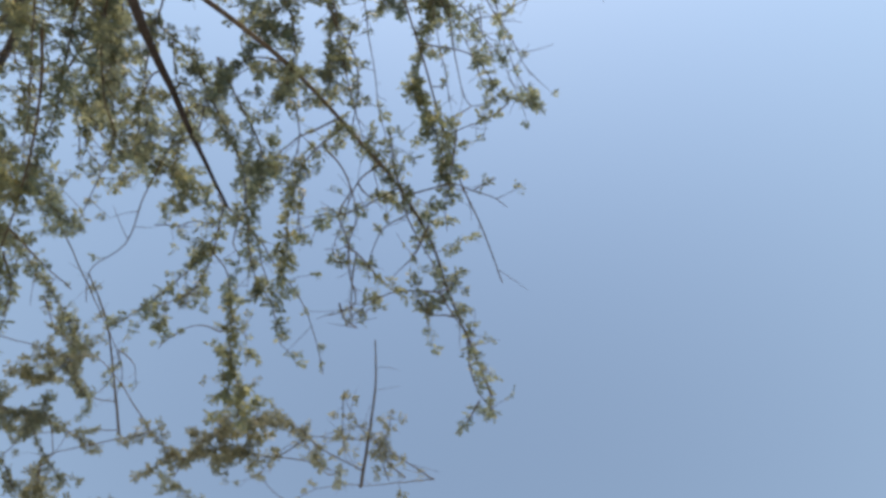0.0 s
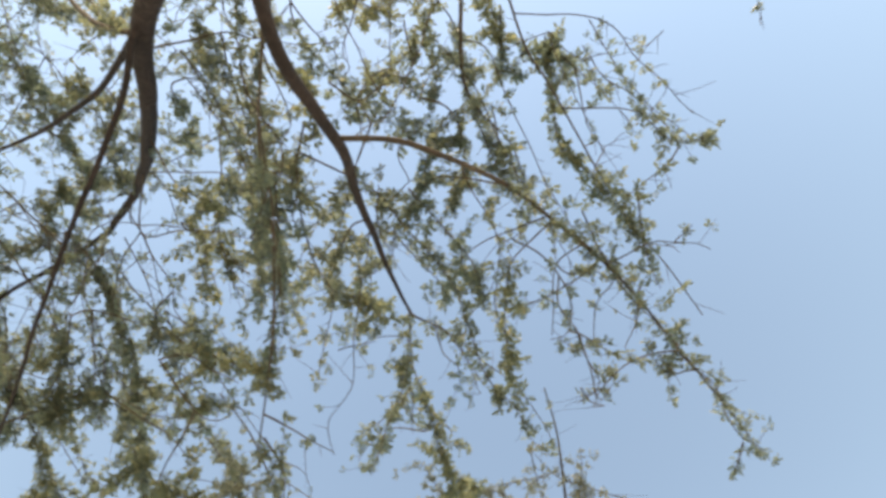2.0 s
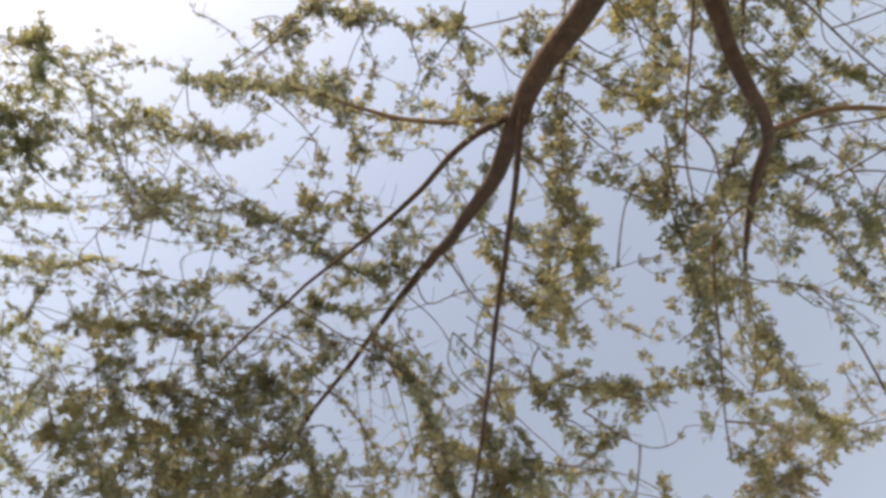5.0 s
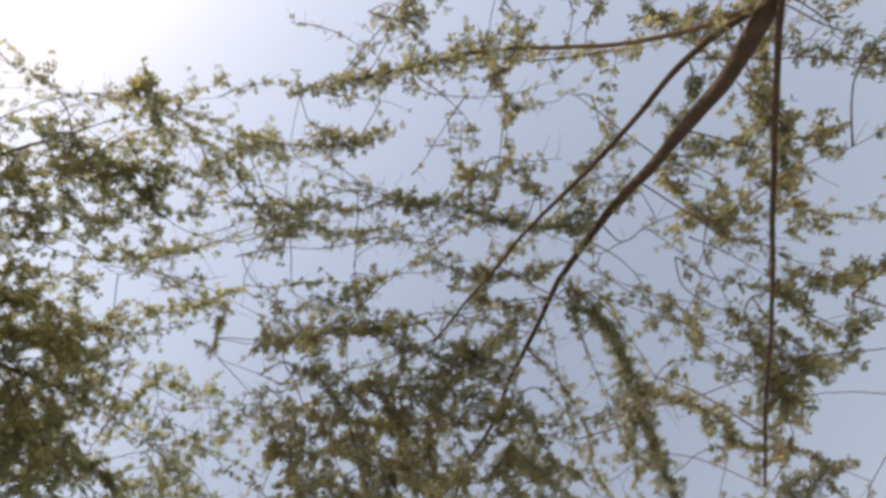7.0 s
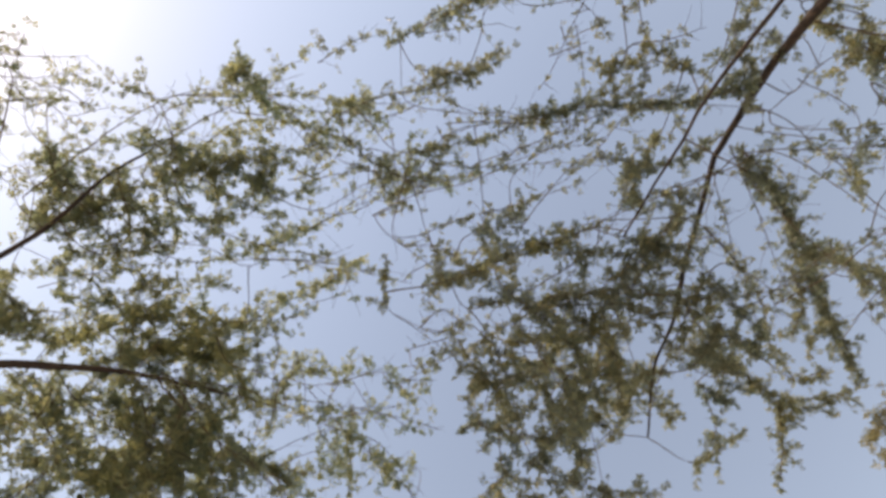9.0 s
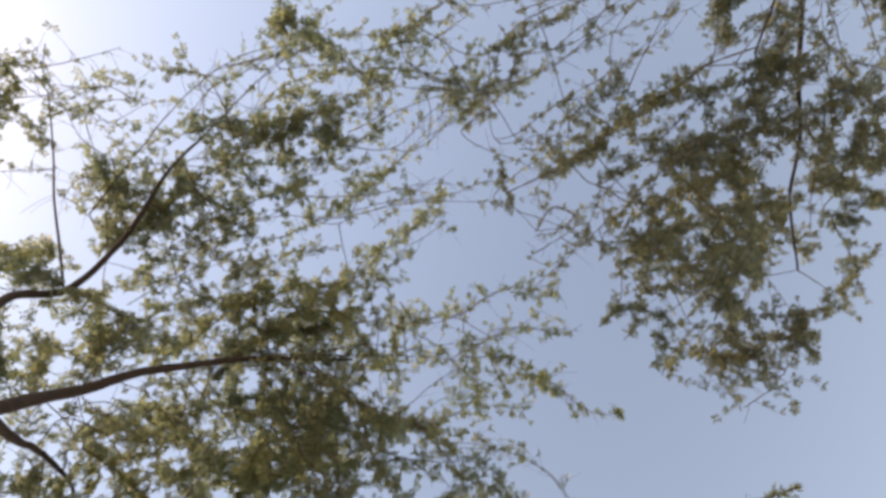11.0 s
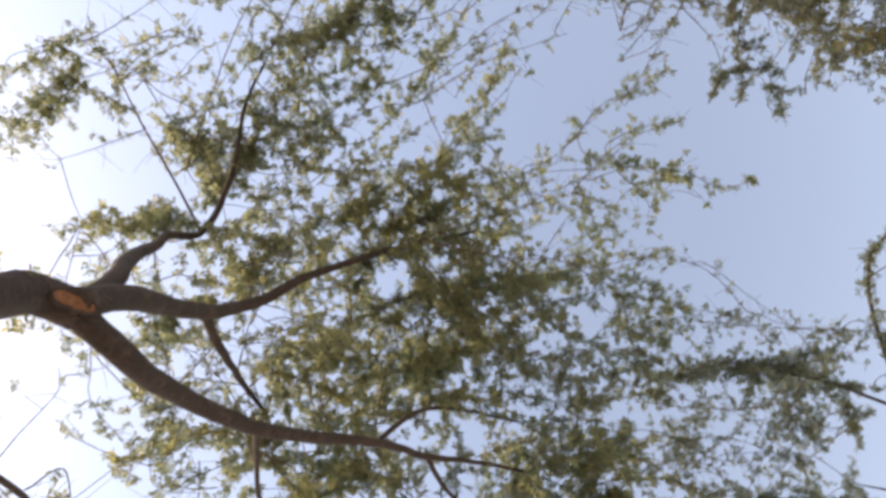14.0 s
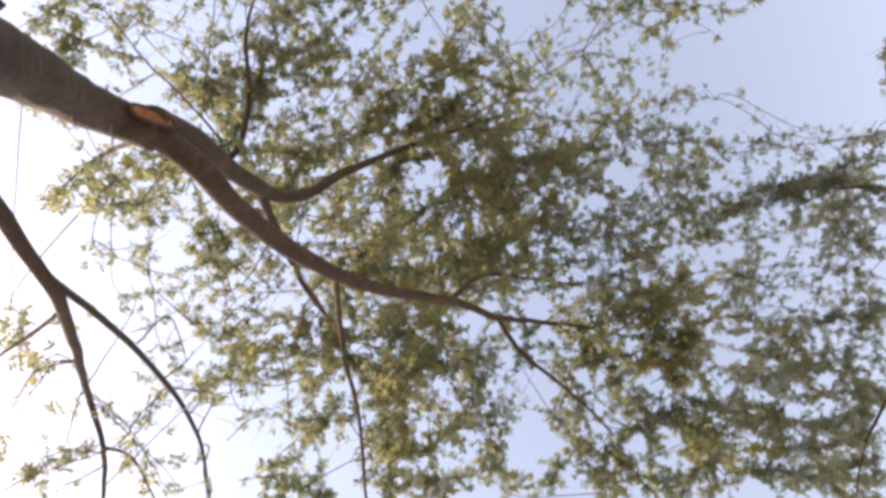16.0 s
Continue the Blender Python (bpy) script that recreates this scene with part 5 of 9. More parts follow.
# ---- second tree: denser and greener, over the end of the walk ----
tree_b = Tree((-5.9, -5.15, 0), LEAF_GREEN, "spreading thorn tree with a thick scarred limb and dense green leaves", 23, 0.72, 1.25, 1.0)
trunk(tree_b, 0.2, 0.112, (-5.9, -5.15, -0.1), (-5.95, -5.2, 1.0), (-6.05, -5.26, 2.29), (-6.04, -5.33, 2.63), (-6.04, -5.34, 2.73))
limb(tree_b, 0.06, 0.036, (-6.03, -5.3, 2.4), (-6.0, -5.5, 2.75), (-6.03, -5.68, 3.08))
limb(tree_b, 0.088, 0.070, (-6.04, -5.33, 2.63), (-6.03, -5.38, 2.94), (-6.04, -5.42, 3.22), (-6.05, -5.43, 3.37), (-6.08, -5.42, 3.51), (-6.17, -5.32, 3.57))
limb(tree_b, 0.049, 0.011, (-6.15, -5.34, 3.54), (-6.32, -5.24, 3.59), (-6.50, -5.20, 3.74), (-6.69, -5.13, 3.94), (-6.93, -4.98, 4.18), (-7.15, -4.77, 4.48), (-7.37, -4.48, 4.77), (-7.64, -4.22, 5.05), (-7.86, -3.89, 5.29), (-8.11, -3.50, 5.49))
limb(tree_b, 0.056, 0.010, (-6.13, -5.31, 3.52), (-6.18, -5.29, 3.87), (-6.30, -5.28, 4.21), (-6.39, -5.25, 4.51), (-6.45, -5.21, 4.85), (-6.46, -5.09, 5.10), (-6.40, -4.90, 5.34), (-6.37, -4.68, 5.54), (-6.33, -4.25, 5.88), (-6.31, -3.55, 6.23))
limb(tree_b, 0.030, 0.010, (-6.39, -5.27, 4.53), (-6.70, -5.32, 4.85), (-7.05, -5.38, 5.29), (-7.45, -5.36, 5.64), (-7.77, -5.39, 5.79))
limb(tree_b, 0.046, 0.010, (-6.12, -5.38, 3.50), (-6.13, -5.34, 3.68), (-6.10, -5.36, 3.91), (-6.06, -5.44, 4.16), (-6.04, -5.55, 4.55), (-6.03, -5.63, 4.95), (-5.99, -5.67, 5.24), (-6.01, -5.59, 5.59), (-5.80, -5.47, 5.79), (-5.51, -5.38, 5.98), (-5.04, -5.29, 6.23), (-4.72, -5.13, 6.38))
limb(tree_b, 0.011, 0.005, (-6.00, -5.59, 5.59), (-5.72, -5.69, 5.64), (-5.40, -5.84, 5.74), (-5.11, -6.01, 5.93), (-4.65, -6.18, 6.03), leafy=0.05)
limb(tree_b, 0.018, 0.008, (-7.37, -4.48, 4.80), (-7.34, -4.30, 5.00), (-7.40, -4.12, 5.24), (-7.58, -3.84, 5.49), (-7.80, -3.44, 5.64))
limb(tree_b, 0.020, 0.008, (-7.66, -4.21, 5.10), (-7.99, -4.12, 5.24), (-8.36, -3.91, 5.39), (-8.75, -3.70, 5.49), (-9.01, -3.59, 5.54))
limb(tree_b, 0.028, 0.011, (-6.03, -5.68, 3.08), (-6.26, -5.73, 3.24), (-6.42, -5.78, 3.37), (-6.61, -5.85, 3.54), (-6.80, -6.07, 3.87), (-7.18, -6.48, 4.46), (-7.48, -6.64, 4.65), (-7.82, -6.86, 4.80))
limb(tree_b, 0.015, 0.007, (-6.52, -5.81, 3.47), (-6.75, -5.80, 3.67), (-7.03, -5.79, 3.85), (-7.40, -5.84, 4.06), (-7.77, -5.98, 4.21))
limb(tree_b, 0.010, 0.005, (-7.45, -6.61, 4.62), (-7.57, -6.51, 4.65), (-7.87, -6.52, 4.70), leafy=1.4)
limb(tree_b, 0.010, 0.005, (-6.65, -5.92, 3.62), (-6.69, -6.09, 3.72), (-6.74, -6.34, 3.82), leafy=0.56)
limb(tree_b, 0.010, 0.004, (-6.17, -5.40, 3.55), (-6.13, -5.62, 3.77), (-6.14, -5.96, 4.06), leafy=1.5)
limb(tree_b, 0.017, 0.010, (-6.94, -5.01, 4.24), (-7.17, -5.10, 4.46), (-7.47, -5.19, 4.65), (-7.91, -5.28, 4.90), (-8.57, -5.48, 5.10))
twig(tree_b, 0.008, 0.18, (-4.72, -5.13, 6.38), (-4.28, -4.79, 6.26), (-3.99, -4.50, 6.15), (-3.85, -4.23, 6.03))
twig(tree_b, 0.005, 1.5, (-4.62, -4.98, 6.13), (-4.60, -4.58, 6.13), (-4.37, -4.23, 6.13), (-4.40, -4.01, 6.13))
twig(tree_b, 0.005, 0.18, (-4.49, -4.89, 6.13), (-4.87, -4.67, 6.13), (-4.98, -4.31, 6.13), (-4.75, -4.09, 6.13))
twig(tree_b, 0.005, 0.12, (-4.08, -4.50, 6.13), (-3.97, -4.11, 6.13), (-4.12, -3.71, 6.13))
twig(tree_b, 0.005, 2.8, (-4.41, -4.14, 6.13), (-4.57, -3.92, 6.13), (-4.38, -3.70, 6.13))
twig(tree_b, 0.005, 0.49, (-4.90, -5.16, 6.03), (-5.11, -4.99, 6.03), (-5.36, -4.82, 6.03), (-5.59, -4.99, 6.03))
twig(tree_b, 0.005, 0.18, (-5.52, -5.40, 6.03), (-5.64, -5.04, 6.03), (-5.35, -4.56, 6.03), (-5.03, -4.12, 6.03))
twig(tree_b, 0.005, 0.19, (-5.31, -4.58, 6.13), (-5.20, -4.22, 6.13), (-5.19, -3.86, 6.13), (-4.96, -3.73, 6.13))
twig(tree_b, 0.005, 0.17, (-5.02, -4.13, 6.13), (-4.89, -3.60, 5.93), (-4.77, -3.32, 5.74), (-4.71, -3.07, 5.54))
twig(tree_b, 0.005, 0.21, (-5.82, -5.51, 5.93), (-5.39, -5.59, 5.93), (-5.23, -5.79, 5.93), (-5.45, -5.92, 5.93))
twig(tree_b, 0.005, 0.43, (-5.60, -5.43, 5.93), (-5.52, -5.68, 5.93), (-5.32, -5.80, 5.93))
twig(tree_b, 0.005, 3, (-6.00, -5.59, 5.64), (-6.07, -5.32, 5.64), (-6.15, -5.12, 5.64), (-6.40, -5.36, 5.64))
twig(tree_b, 0.005, 3, (-6.04, -5.86, 5.64), (-5.85, -6.09, 5.64), (-5.81, -6.32, 5.64))
twig(tree_b, 0.005, 1.7, (-6.15, -5.97, 5.54), (-5.83, -5.73, 5.54), (-5.75, -5.84, 5.54))
twig(tree_b, 0.005, 3, (-6.17, -5.87, 5.44), (-6.44, -5.86, 5.44), (-6.60, -5.83, 5.44))
twig(tree_b, 0.005, 0.49, (-6.19, -6.19, 5.54), (-5.96, -6.30, 5.54), (-5.81, -6.40, 5.54))
twig(tree_b, 0.005, 0.19, (-4.65, -6.18, 6.03), (-4.50, -6.35, 6.03), (-4.47, -6.63, 6.03))
twig(tree_b, 0.005, 0.2, (-4.49, -6.31, 6.03), (-4.35, -5.98, 6.03), (-4.20, -5.70, 6.03))
twig(tree_b, 0.005, 0.63, (-4.82, -6.14, 6.03), (-4.64, -5.83, 6.03), (-4.53, -5.45, 6.03))
twig(tree_b, 0.005, 3, (-5.03, -6.08, 6.03), (-4.79, -6.49, 6.03), (-4.89, -6.73, 6.03))
twig(tree_b, 0.005, 0.26, (-5.20, -6.00, 5.93), (-5.30, -6.36, 5.93), (-5.35, -6.65, 5.93))
twig(tree_b, 0.005, 1.4, (-4.30, -5.03, 6.03), (-4.27, -5.24, 6.03), (-4.31, -5.45, 6.03))
twig(tree_b, 0.008, 0.66, (-6.32, -4.25, 5.84), (-6.24, -3.91, 5.84), (-6.50, -3.46, 5.84), (-6.52, -3.15, 5.84))
twig(tree_b, 0.007, 0.25, (-6.31, -4.10, 6.03), (-6.23, -3.64, 6.03), (-6.13, -3.09, 6.03), (-6.07, -2.63, 6.03))
twig(tree_b, 0.005, 1.5, (-6.35, -3.82, 5.93), (-6.53, -3.64, 5.93), (-6.91, -3.81, 5.93), (-7.00, -3.53, 5.93))
twig(tree_b, 0.005, 0.25, (-6.11, -3.11, 5.93), (-5.84, -3.16, 5.93), (-5.79, -2.94, 5.93), (-5.64, -2.72, 5.93))
twig(tree_b, 0.005, 0.25, (-5.64, -2.74, 5.84), (-5.41, -2.49, 5.84), (-5.36, -2.27, 5.84), (-5.26, -2.05, 5.84))
twig(tree_b, 0.005, 0.22, (-5.95, -2.68, 5.84), (-5.71, -2.33, 5.84), (-5.61, -1.84, 5.84))
twig(tree_b, 0.005, 0.22, (-5.99, -2.68, 5.84), (-5.93, -2.27, 5.84), (-6.06, -1.95, 5.84), (-6.24, -1.75, 5.84))
twig(tree_b, 0.005, 0.57, (-6.10, -2.69, 5.93), (-6.19, -2.53, 5.93), (-6.28, -2.38, 5.93))
twig(tree_b, 0.005, 0.72, (-6.34, -4.28, 6.03), (-5.97, -4.19, 6.03), (-5.73, -3.84, 6.03), (-5.55, -3.75, 6.03))
twig(tree_b, 0.005, 0.17, (-5.64, -3.75, 6.03), (-5.49, -3.49, 6.03), (-5.30, -3.22, 6.03), (-5.17, -3.18, 6.03))
twig(tree_b, 0.005, 0.75, (-6.44, -4.46, 6.03), (-6.07, -4.51, 6.03), (-5.75, -4.38, 6.03), (-5.66, -4.47, 6.03))
twig(tree_b, 0.005, 1.3, (-5.95, -3.38, 6.03), (-5.72, -3.48, 6.03), (-5.54, -3.39, 6.03))
twig(tree_b, 0.005, 0.5, (-6.52, -3.15, 5.84), (-6.68, -2.73, 5.84), (-6.67, -2.37, 5.84), (-6.71, -2.04, 5.84))
twig(tree_b, 0.005, 0.17, (-6.59, -2.92, 5.84), (-6.95, -2.49, 5.84), (-7.24, -2.42, 5.84), (-7.33, -2.04, 5.84))
twig(tree_b, 0.005, 2, (-6.73, -3.36, 5.84), (-6.96, -3.17, 5.84), (-7.34, -2.93, 5.84), (-7.62, -3.10, 5.84))
twig(tree_b, 0.005, 1.7, (-6.92, -3.54, 5.84), (-7.34, -3.34, 5.84), (-7.67, -3.37, 5.84))
twig(tree_b, 0.005, 1.7, (-6.95, -2.53, 5.84), (-7.04, -2.15, 5.84), (-7.14, -1.91, 5.84))
twig(tree_b, 0.005, 3, (-7.28, -2.42, 5.84), (-7.57, -2.31, 5.84), (-7.82, -2.39, 5.84))
twig(tree_b, 0.005, 0.36, (-7.04, -5.51, 5.34), (-6.96, -5.84, 5.34), (-7.20, -6.07, 5.34))
twig(tree_b, 0.005, 0.57, (-6.80, -5.32, 5.34), (-6.87, -5.02, 5.34), (-7.11, -4.87, 5.34), (-7.40, -4.95, 5.34))
twig(tree_b, 0.005, 0.62, (-6.56, -5.25, 5.34), (-6.75, -5.02, 5.34), (-6.87, -4.68, 5.34))
twig(tree_b, 0.005, 0.71, (-6.70, -4.93, 5.54), (-6.78, -4.61, 5.54), (-7.03, -4.37, 5.54), (-7.29, -4.49, 5.54))
twig(tree_b, 0.005, 0.58, (-6.50, -4.74, 5.74), (-6.67, -4.49, 5.74), (-6.75, -4.06, 5.74), (-7.02, -3.88, 5.74))
twig(tree_b, 0.005, 3, (-6.93, -4.06, 5.74), (-7.30, -4.14, 5.74), (-7.57, -3.96, 5.74))
twig(tree_b, 0.005, 3, (-7.42, -5.45, 5.54), (-7.55, -5.22, 5.54), (-7.64, -4.94, 5.54))
twig(tree_b, 0.008, 1.2, (-7.55, -4.32, 5.54), (-7.51, -4.03, 5.54), (-7.51, -3.74, 5.54), (-7.60, -3.52, 5.54))
twig(tree_b, 0.005, 0.78, (-6.29, -5.01, 5.54), (-6.04, -4.93, 5.54), (-5.91, -4.62, 5.54))
twig(tree_b, 0.005, 1.1, (-6.54, -5.29, 5.54), (-6.33, -5.13, 5.54), (-6.16, -4.74, 5.54))
twig(tree_b, 0.005, 0.18, (-4.57, -3.92, 6.13), (-4.51, -3.56, 6.13), (-4.23, -3.34, 6.13))
twig(tree_b, 0.005, 3, (-8.01, -5.31, 5.15), (-7.97, -5.62, 5.15), (-8.14, -5.85, 5.15))
twig(tree_b, 0.005, 2.6, (-7.51, -5.21, 5.05), (-7.83, -5.01, 5.05), (-8.16, -5.04, 5.05))
twig(tree_b, 0.005, 3, (-7.35, -4.83, 5.15), (-7.70, -4.79, 5.15), (-7.89, -4.94, 5.15))
twig(tree_b, 0.007, 0.6, (-7.50, -4.54, 5.34), (-7.81, -4.65, 5.34), (-8.05, -4.38, 5.34), (-8.36, -4.17, 5.34))
twig(tree_b, 0.005, 3, (-7.47, -4.45, 5.34), (-7.40, -4.21, 5.34), (-7.37, -3.94, 5.34))
twig(tree_b, 0.005, 2.5, (-8.09, -3.51, 5.44), (-8.04, -3.26, 5.44), (-8.04, -2.89, 5.44), (-7.87, -2.70, 5.44))
twig(tree_b, 0.005, 2, (-8.09, -3.51, 5.44), (-8.43, -3.34, 5.44), (-8.61, -3.01, 5.44))
twig(tree_b, 0.005, 1.6, (-7.91, -3.86, 5.44), (-7.86, -3.48, 5.44), (-8.08, -3.27, 5.44))
twig(tree_b, 0.005, 3, (-9.00, -3.61, 5.54), (-9.08, -3.15, 5.54), (-9.27, -2.80, 5.54))
twig(tree_b, 0.005, 3, (-9.08, -3.68, 5.54), (-9.41, -3.49, 5.54), (-9.62, -3.21, 5.54))
twig(tree_b, 0.005, 2.7, (-9.10, -3.74, 5.54), (-9.36, -3.72, 5.54), (-9.47, -3.85, 5.54))
twig(tree_b, 0.005, 2.4, (-8.05, -4.38, 5.34), (-8.30, -4.56, 5.34), (-8.56, -4.37, 5.34))
twig(tree_b, 0.005, 0.29, (-6.92, -5.28, 4.75), (-6.63, -5.48, 4.75), (-6.63, -5.69, 4.75))
twig(tree_b, 0.005, 0.25, (-7.18, -5.27, 4.75), (-7.14, -5.57, 4.75), (-7.18, -5.83, 4.75), (-7.36, -5.94, 4.75))
twig(tree_b, 0.005, 0.64, (-7.38, -5.26, 4.95), (-7.47, -5.56, 4.95), (-7.47, -5.86, 4.95))
twig(tree_b, 0.005, 0.47, (-6.08, -5.67, 4.85), (-6.28, -5.92, 4.85), (-6.32, -6.11, 4.85))
twig(tree_b, 0.005, 2.3, (-6.02, -6.03, 4.46), (-6.20, -6.02, 4.46), (-6.27, -5.81, 4.46))
twig(tree_b, 0.005, 0.26, (-6.65, -5.35, 4.75), (-6.86, -5.64, 4.75), (-6.74, -5.86, 4.75))
twig(tree_b, 0.005, 3, (-8.26, -5.37, 5.34), (-8.48, -5.06, 5.34), (-8.40, -4.77, 5.34))
twig(tree_b, 0.005, 2.7, (-7.86, -5.14, 5.15), (-8.31, -5.22, 5.15), (-8.62, -5.33, 5.15))
twig(tree_b, 0.005, 3, (-8.15, -5.99, 5.44), (-8.33, -6.15, 5.44), (-8.53, -5.87, 5.44))
twig(tree_b, 0.005, 0.22, (-7.12, -6.46, 4.46), (-7.37, -6.32, 4.46), (-7.33, -6.27, 4.46), (-7.24, -6.14, 4.46))
twig(tree_b, 0.005, 0.17, (-6.87, -6.16, 3.96), (-6.86, -6.33, 3.96), (-6.97, -6.47, 3.96))
twig(tree_b, 0.005, 0.44, (-7.45, -6.59, 4.55), (-7.37, -6.81, 4.55), (-7.47, -6.98, 4.55))
twig(tree_b, 0.005, 0.15, (-6.87, -5.78, 3.77), (-6.81, -5.62, 3.77), (-7.01, -5.63, 3.77))
twig(tree_b, 0.005, 0.72, (-7.40, -5.84, 4.06), (-7.25, -5.70, 4.06), (-7.19, -5.78, 4.06))
twig(tree_b, 0.008, 0.28, (-6.30, -3.99, 5.84), (-6.46, -3.57, 5.84), (-6.57, -3.12, 5.84), (-6.56, -2.72, 5.84))
twig(tree_b, 0.007, 0.25, (-6.29, -3.97, 5.93), (-6.09, -3.52, 5.93), (-6.04, -3.11, 5.93), (-6.04, -2.82, 5.93))
twig(tree_b, 0.005, 0.64, (-6.33, -4.09, 5.84), (-6.63, -3.91, 5.84), (-6.90, -3.81, 5.84))
twig(tree_b, 0.005, 1.5, (-6.54, -3.35, 5.84), (-6.81, -3.10, 5.84), (-7.04, -3.27, 5.84))
twig(tree_b, 0.005, 0.67, (-6.57, -2.83, 5.84), (-6.86, -2.52, 5.84), (-7.27, -2.44, 5.84))
twig(tree_b, 0.005, 0.84, (-7.36, -3.02, 5.74), (-7.34, -2.67, 5.74), (-7.50, -2.22, 5.74))
twig(tree_b, 0.005, 0.84, (-6.96, -3.75, 5.74), (-7.17, -3.44, 5.74), (-7.41, -3.03, 5.74))
twig(tree_b, 0.005, 0.68, (-6.79, -5.24, 5.54), (-6.95, -4.96, 5.64), (-7.05, -4.44, 5.74))
twig(tree_b, 0.005, 0.65, (-6.79, -4.63, 5.54), (-6.53, -4.63, 5.54), (-6.53, -4.88, 5.54))
twig(tree_b, 0.005, 1, (-7.24, -4.21, 5.84), (-7.23, -3.82, 5.84), (-7.35, -3.47, 5.84))
twig(tree_b, 0.005, 0.84, (-7.58, -3.48, 5.74), (-7.74, -3.04, 5.74), (-7.77, -2.55, 5.74))
twig(tree_b, 0.005, 1, (-5.25, -5.37, 6.13), (-5.17, -5.08, 6.13), (-4.70, -4.94, 6.13))
twig(tree_b, 0.005, 0.32, (-5.42, -5.45, 6.13), (-5.36, -5.79, 6.13), (-5.17, -5.88, 6.13))
twig(tree_b, 0.005, 3, (-4.74, -4.68, 6.13), (-4.64, -4.48, 6.13), (-4.90, -4.25, 6.13))
twig(tree_b, 0.005, 1.1, (-5.42, -5.18, 6.13), (-5.52, -4.83, 6.13), (-5.29, -4.60, 6.13))
twig(tree_b, 0.005, 2.6, (-4.48, -6.56, 6.03), (-4.71, -6.41, 6.03), (-5.00, -6.73, 6.03), (-5.04, -6.99, 6.03))
twig(tree_b, 0.005, 0.72, (-4.44, -6.30, 6.03), (-4.58, -6.75, 6.03), (-4.82, -7.06, 6.03))
twig(tree_b, 0.005, 0.15, (-6.02, -5.92, 5.44), (-5.86, -6.18, 5.44), (-5.81, -6.24, 5.44))
twig(tree_b, 0.005, 0.48, (-6.30, -6.49, 5.15), (-6.51, -6.33, 5.15), (-6.72, -6.06, 5.15))
twig(tree_b, 0.005, 2.3, (-7.49, -6.29, 5.24), (-7.40, -5.97, 5.24), (-7.30, -5.68, 5.24))
twig(tree_b, 0.005, 0.69, (-6.40, -3.73, 5.74), (-6.62, -3.73, 5.74), (-6.78, -3.62, 5.74))
twig(tree_b, 0.005, 1.1, (-6.96, -3.04, 5.93), (-6.92, -2.74, 5.93), (-6.86, -2.29, 5.93), (-7.15, -2.03, 5.93))
twig(tree_b, 0.005, 1, (-7.16, -3.02, 5.93), (-7.43, -2.62, 5.93), (-7.61, -2.24, 5.93))
twig(tree_b, 0.005, 1.3, (-6.75, -5.04, 5.84), (-6.99, -4.73, 5.84), (-7.24, -4.42, 5.84))
twig(tree_b, 0.005, 0.72, (-6.73, -3.96, 5.84), (-7.22, -3.58, 5.84), (-7.50, -3.15, 5.84))
twig(tree_b, 0.005, 0.78, (-6.78, -4.42, 5.84), (-7.00, -4.19, 5.84), (-7.09, -3.74, 5.84))
twig(tree_b, 0.005, 3, (-7.05, -5.21, 5.44), (-7.20, -4.91, 5.44), (-7.43, -4.63, 5.44))
twig(tree_b, 0.005, 0.51, (-7.55, -3.65, 5.74), (-7.74, -3.22, 5.74), (-7.74, -2.74, 5.74))
twig(tree_b, 0.005, 3, (-8.11, -3.28, 5.74), (-8.10, -2.89, 5.74), (-8.26, -2.58, 5.74))
twig(tree_b, 0.007, 0.16, (-5.51, -5.80, 6.12), (-4.89, -5.47, 6.12), (-4.41, -5.19, 6.12), (-4.05, -4.84, 6.12), (-3.86, -4.41, 6.12))
twig(tree_b, 0.005, 0.44, (-4.10, -4.88, 6.23), (-3.85, -4.25, 6.23), (-4.04, -3.82, 6.23))
twig(tree_b, 0.005, 0.53, (-5.05, -5.59, 6.23), (-4.98, -5.08, 6.23), (-5.00, -4.52, 6.23))
twig(tree_b, 0.005, 2.7, (-4.73, -5.21, 6.23), (-4.53, -4.76, 6.23), (-4.54, -4.21, 6.23))
twig(tree_b, 0.005, 0.45, (-4.29, -4.17, 6.35), (-4.29, -3.88, 6.35), (-4.38, -3.73, 6.35))
twig(tree_b, 0.005, 3, (-5.87, -5.83, 6.35), (-5.53, -5.44, 6.35), (-5.15, -5.18, 6.35))
twig(tree_b, 0.005, 0.22, (-4.19, -3.60, 6.35), (-3.97, -3.21, 6.35), (-4.09, -2.92, 6.35))
twig(tree_b, 0.005, 1.5, (-4.01, -3.19, 6.35), (-3.86, -2.82, 6.35), (-3.62, -2.50, 6.35))
twig(tree_b, 0.005, 0.18, (-4.47, -3.39, 6.35), (-4.23, -3.18, 6.35), (-3.92, -3.13, 6.35))
twig(tree_b, 0.005, 2.6, (-5.42, -4.36, 6.35), (-5.04, -3.88, 6.35), (-4.70, -3.60, 6.35))
twig(tree_b, 0.005, 0.18, (-5.17, -3.92, 6.35), (-4.92, -3.37, 6.35), (-4.80, -2.86, 6.35), (-4.74, -2.55, 6.35))
twig(tree_b, 0.005, 0.18, (-6.21, -5.45, 6.23), (-5.87, -5.06, 6.23), (-5.53, -4.57, 6.23))
twig(tree_b, 0.005, 0.18, (-6.46, -5.09, 6.23), (-6.04, -4.75, 6.23), (-5.65, -4.28, 6.23))
twig(tree_b, 0.005, 1.4, (-5.96, -4.01, 6.23), (-5.61, -3.52, 6.23), (-5.29, -3.25, 6.23))
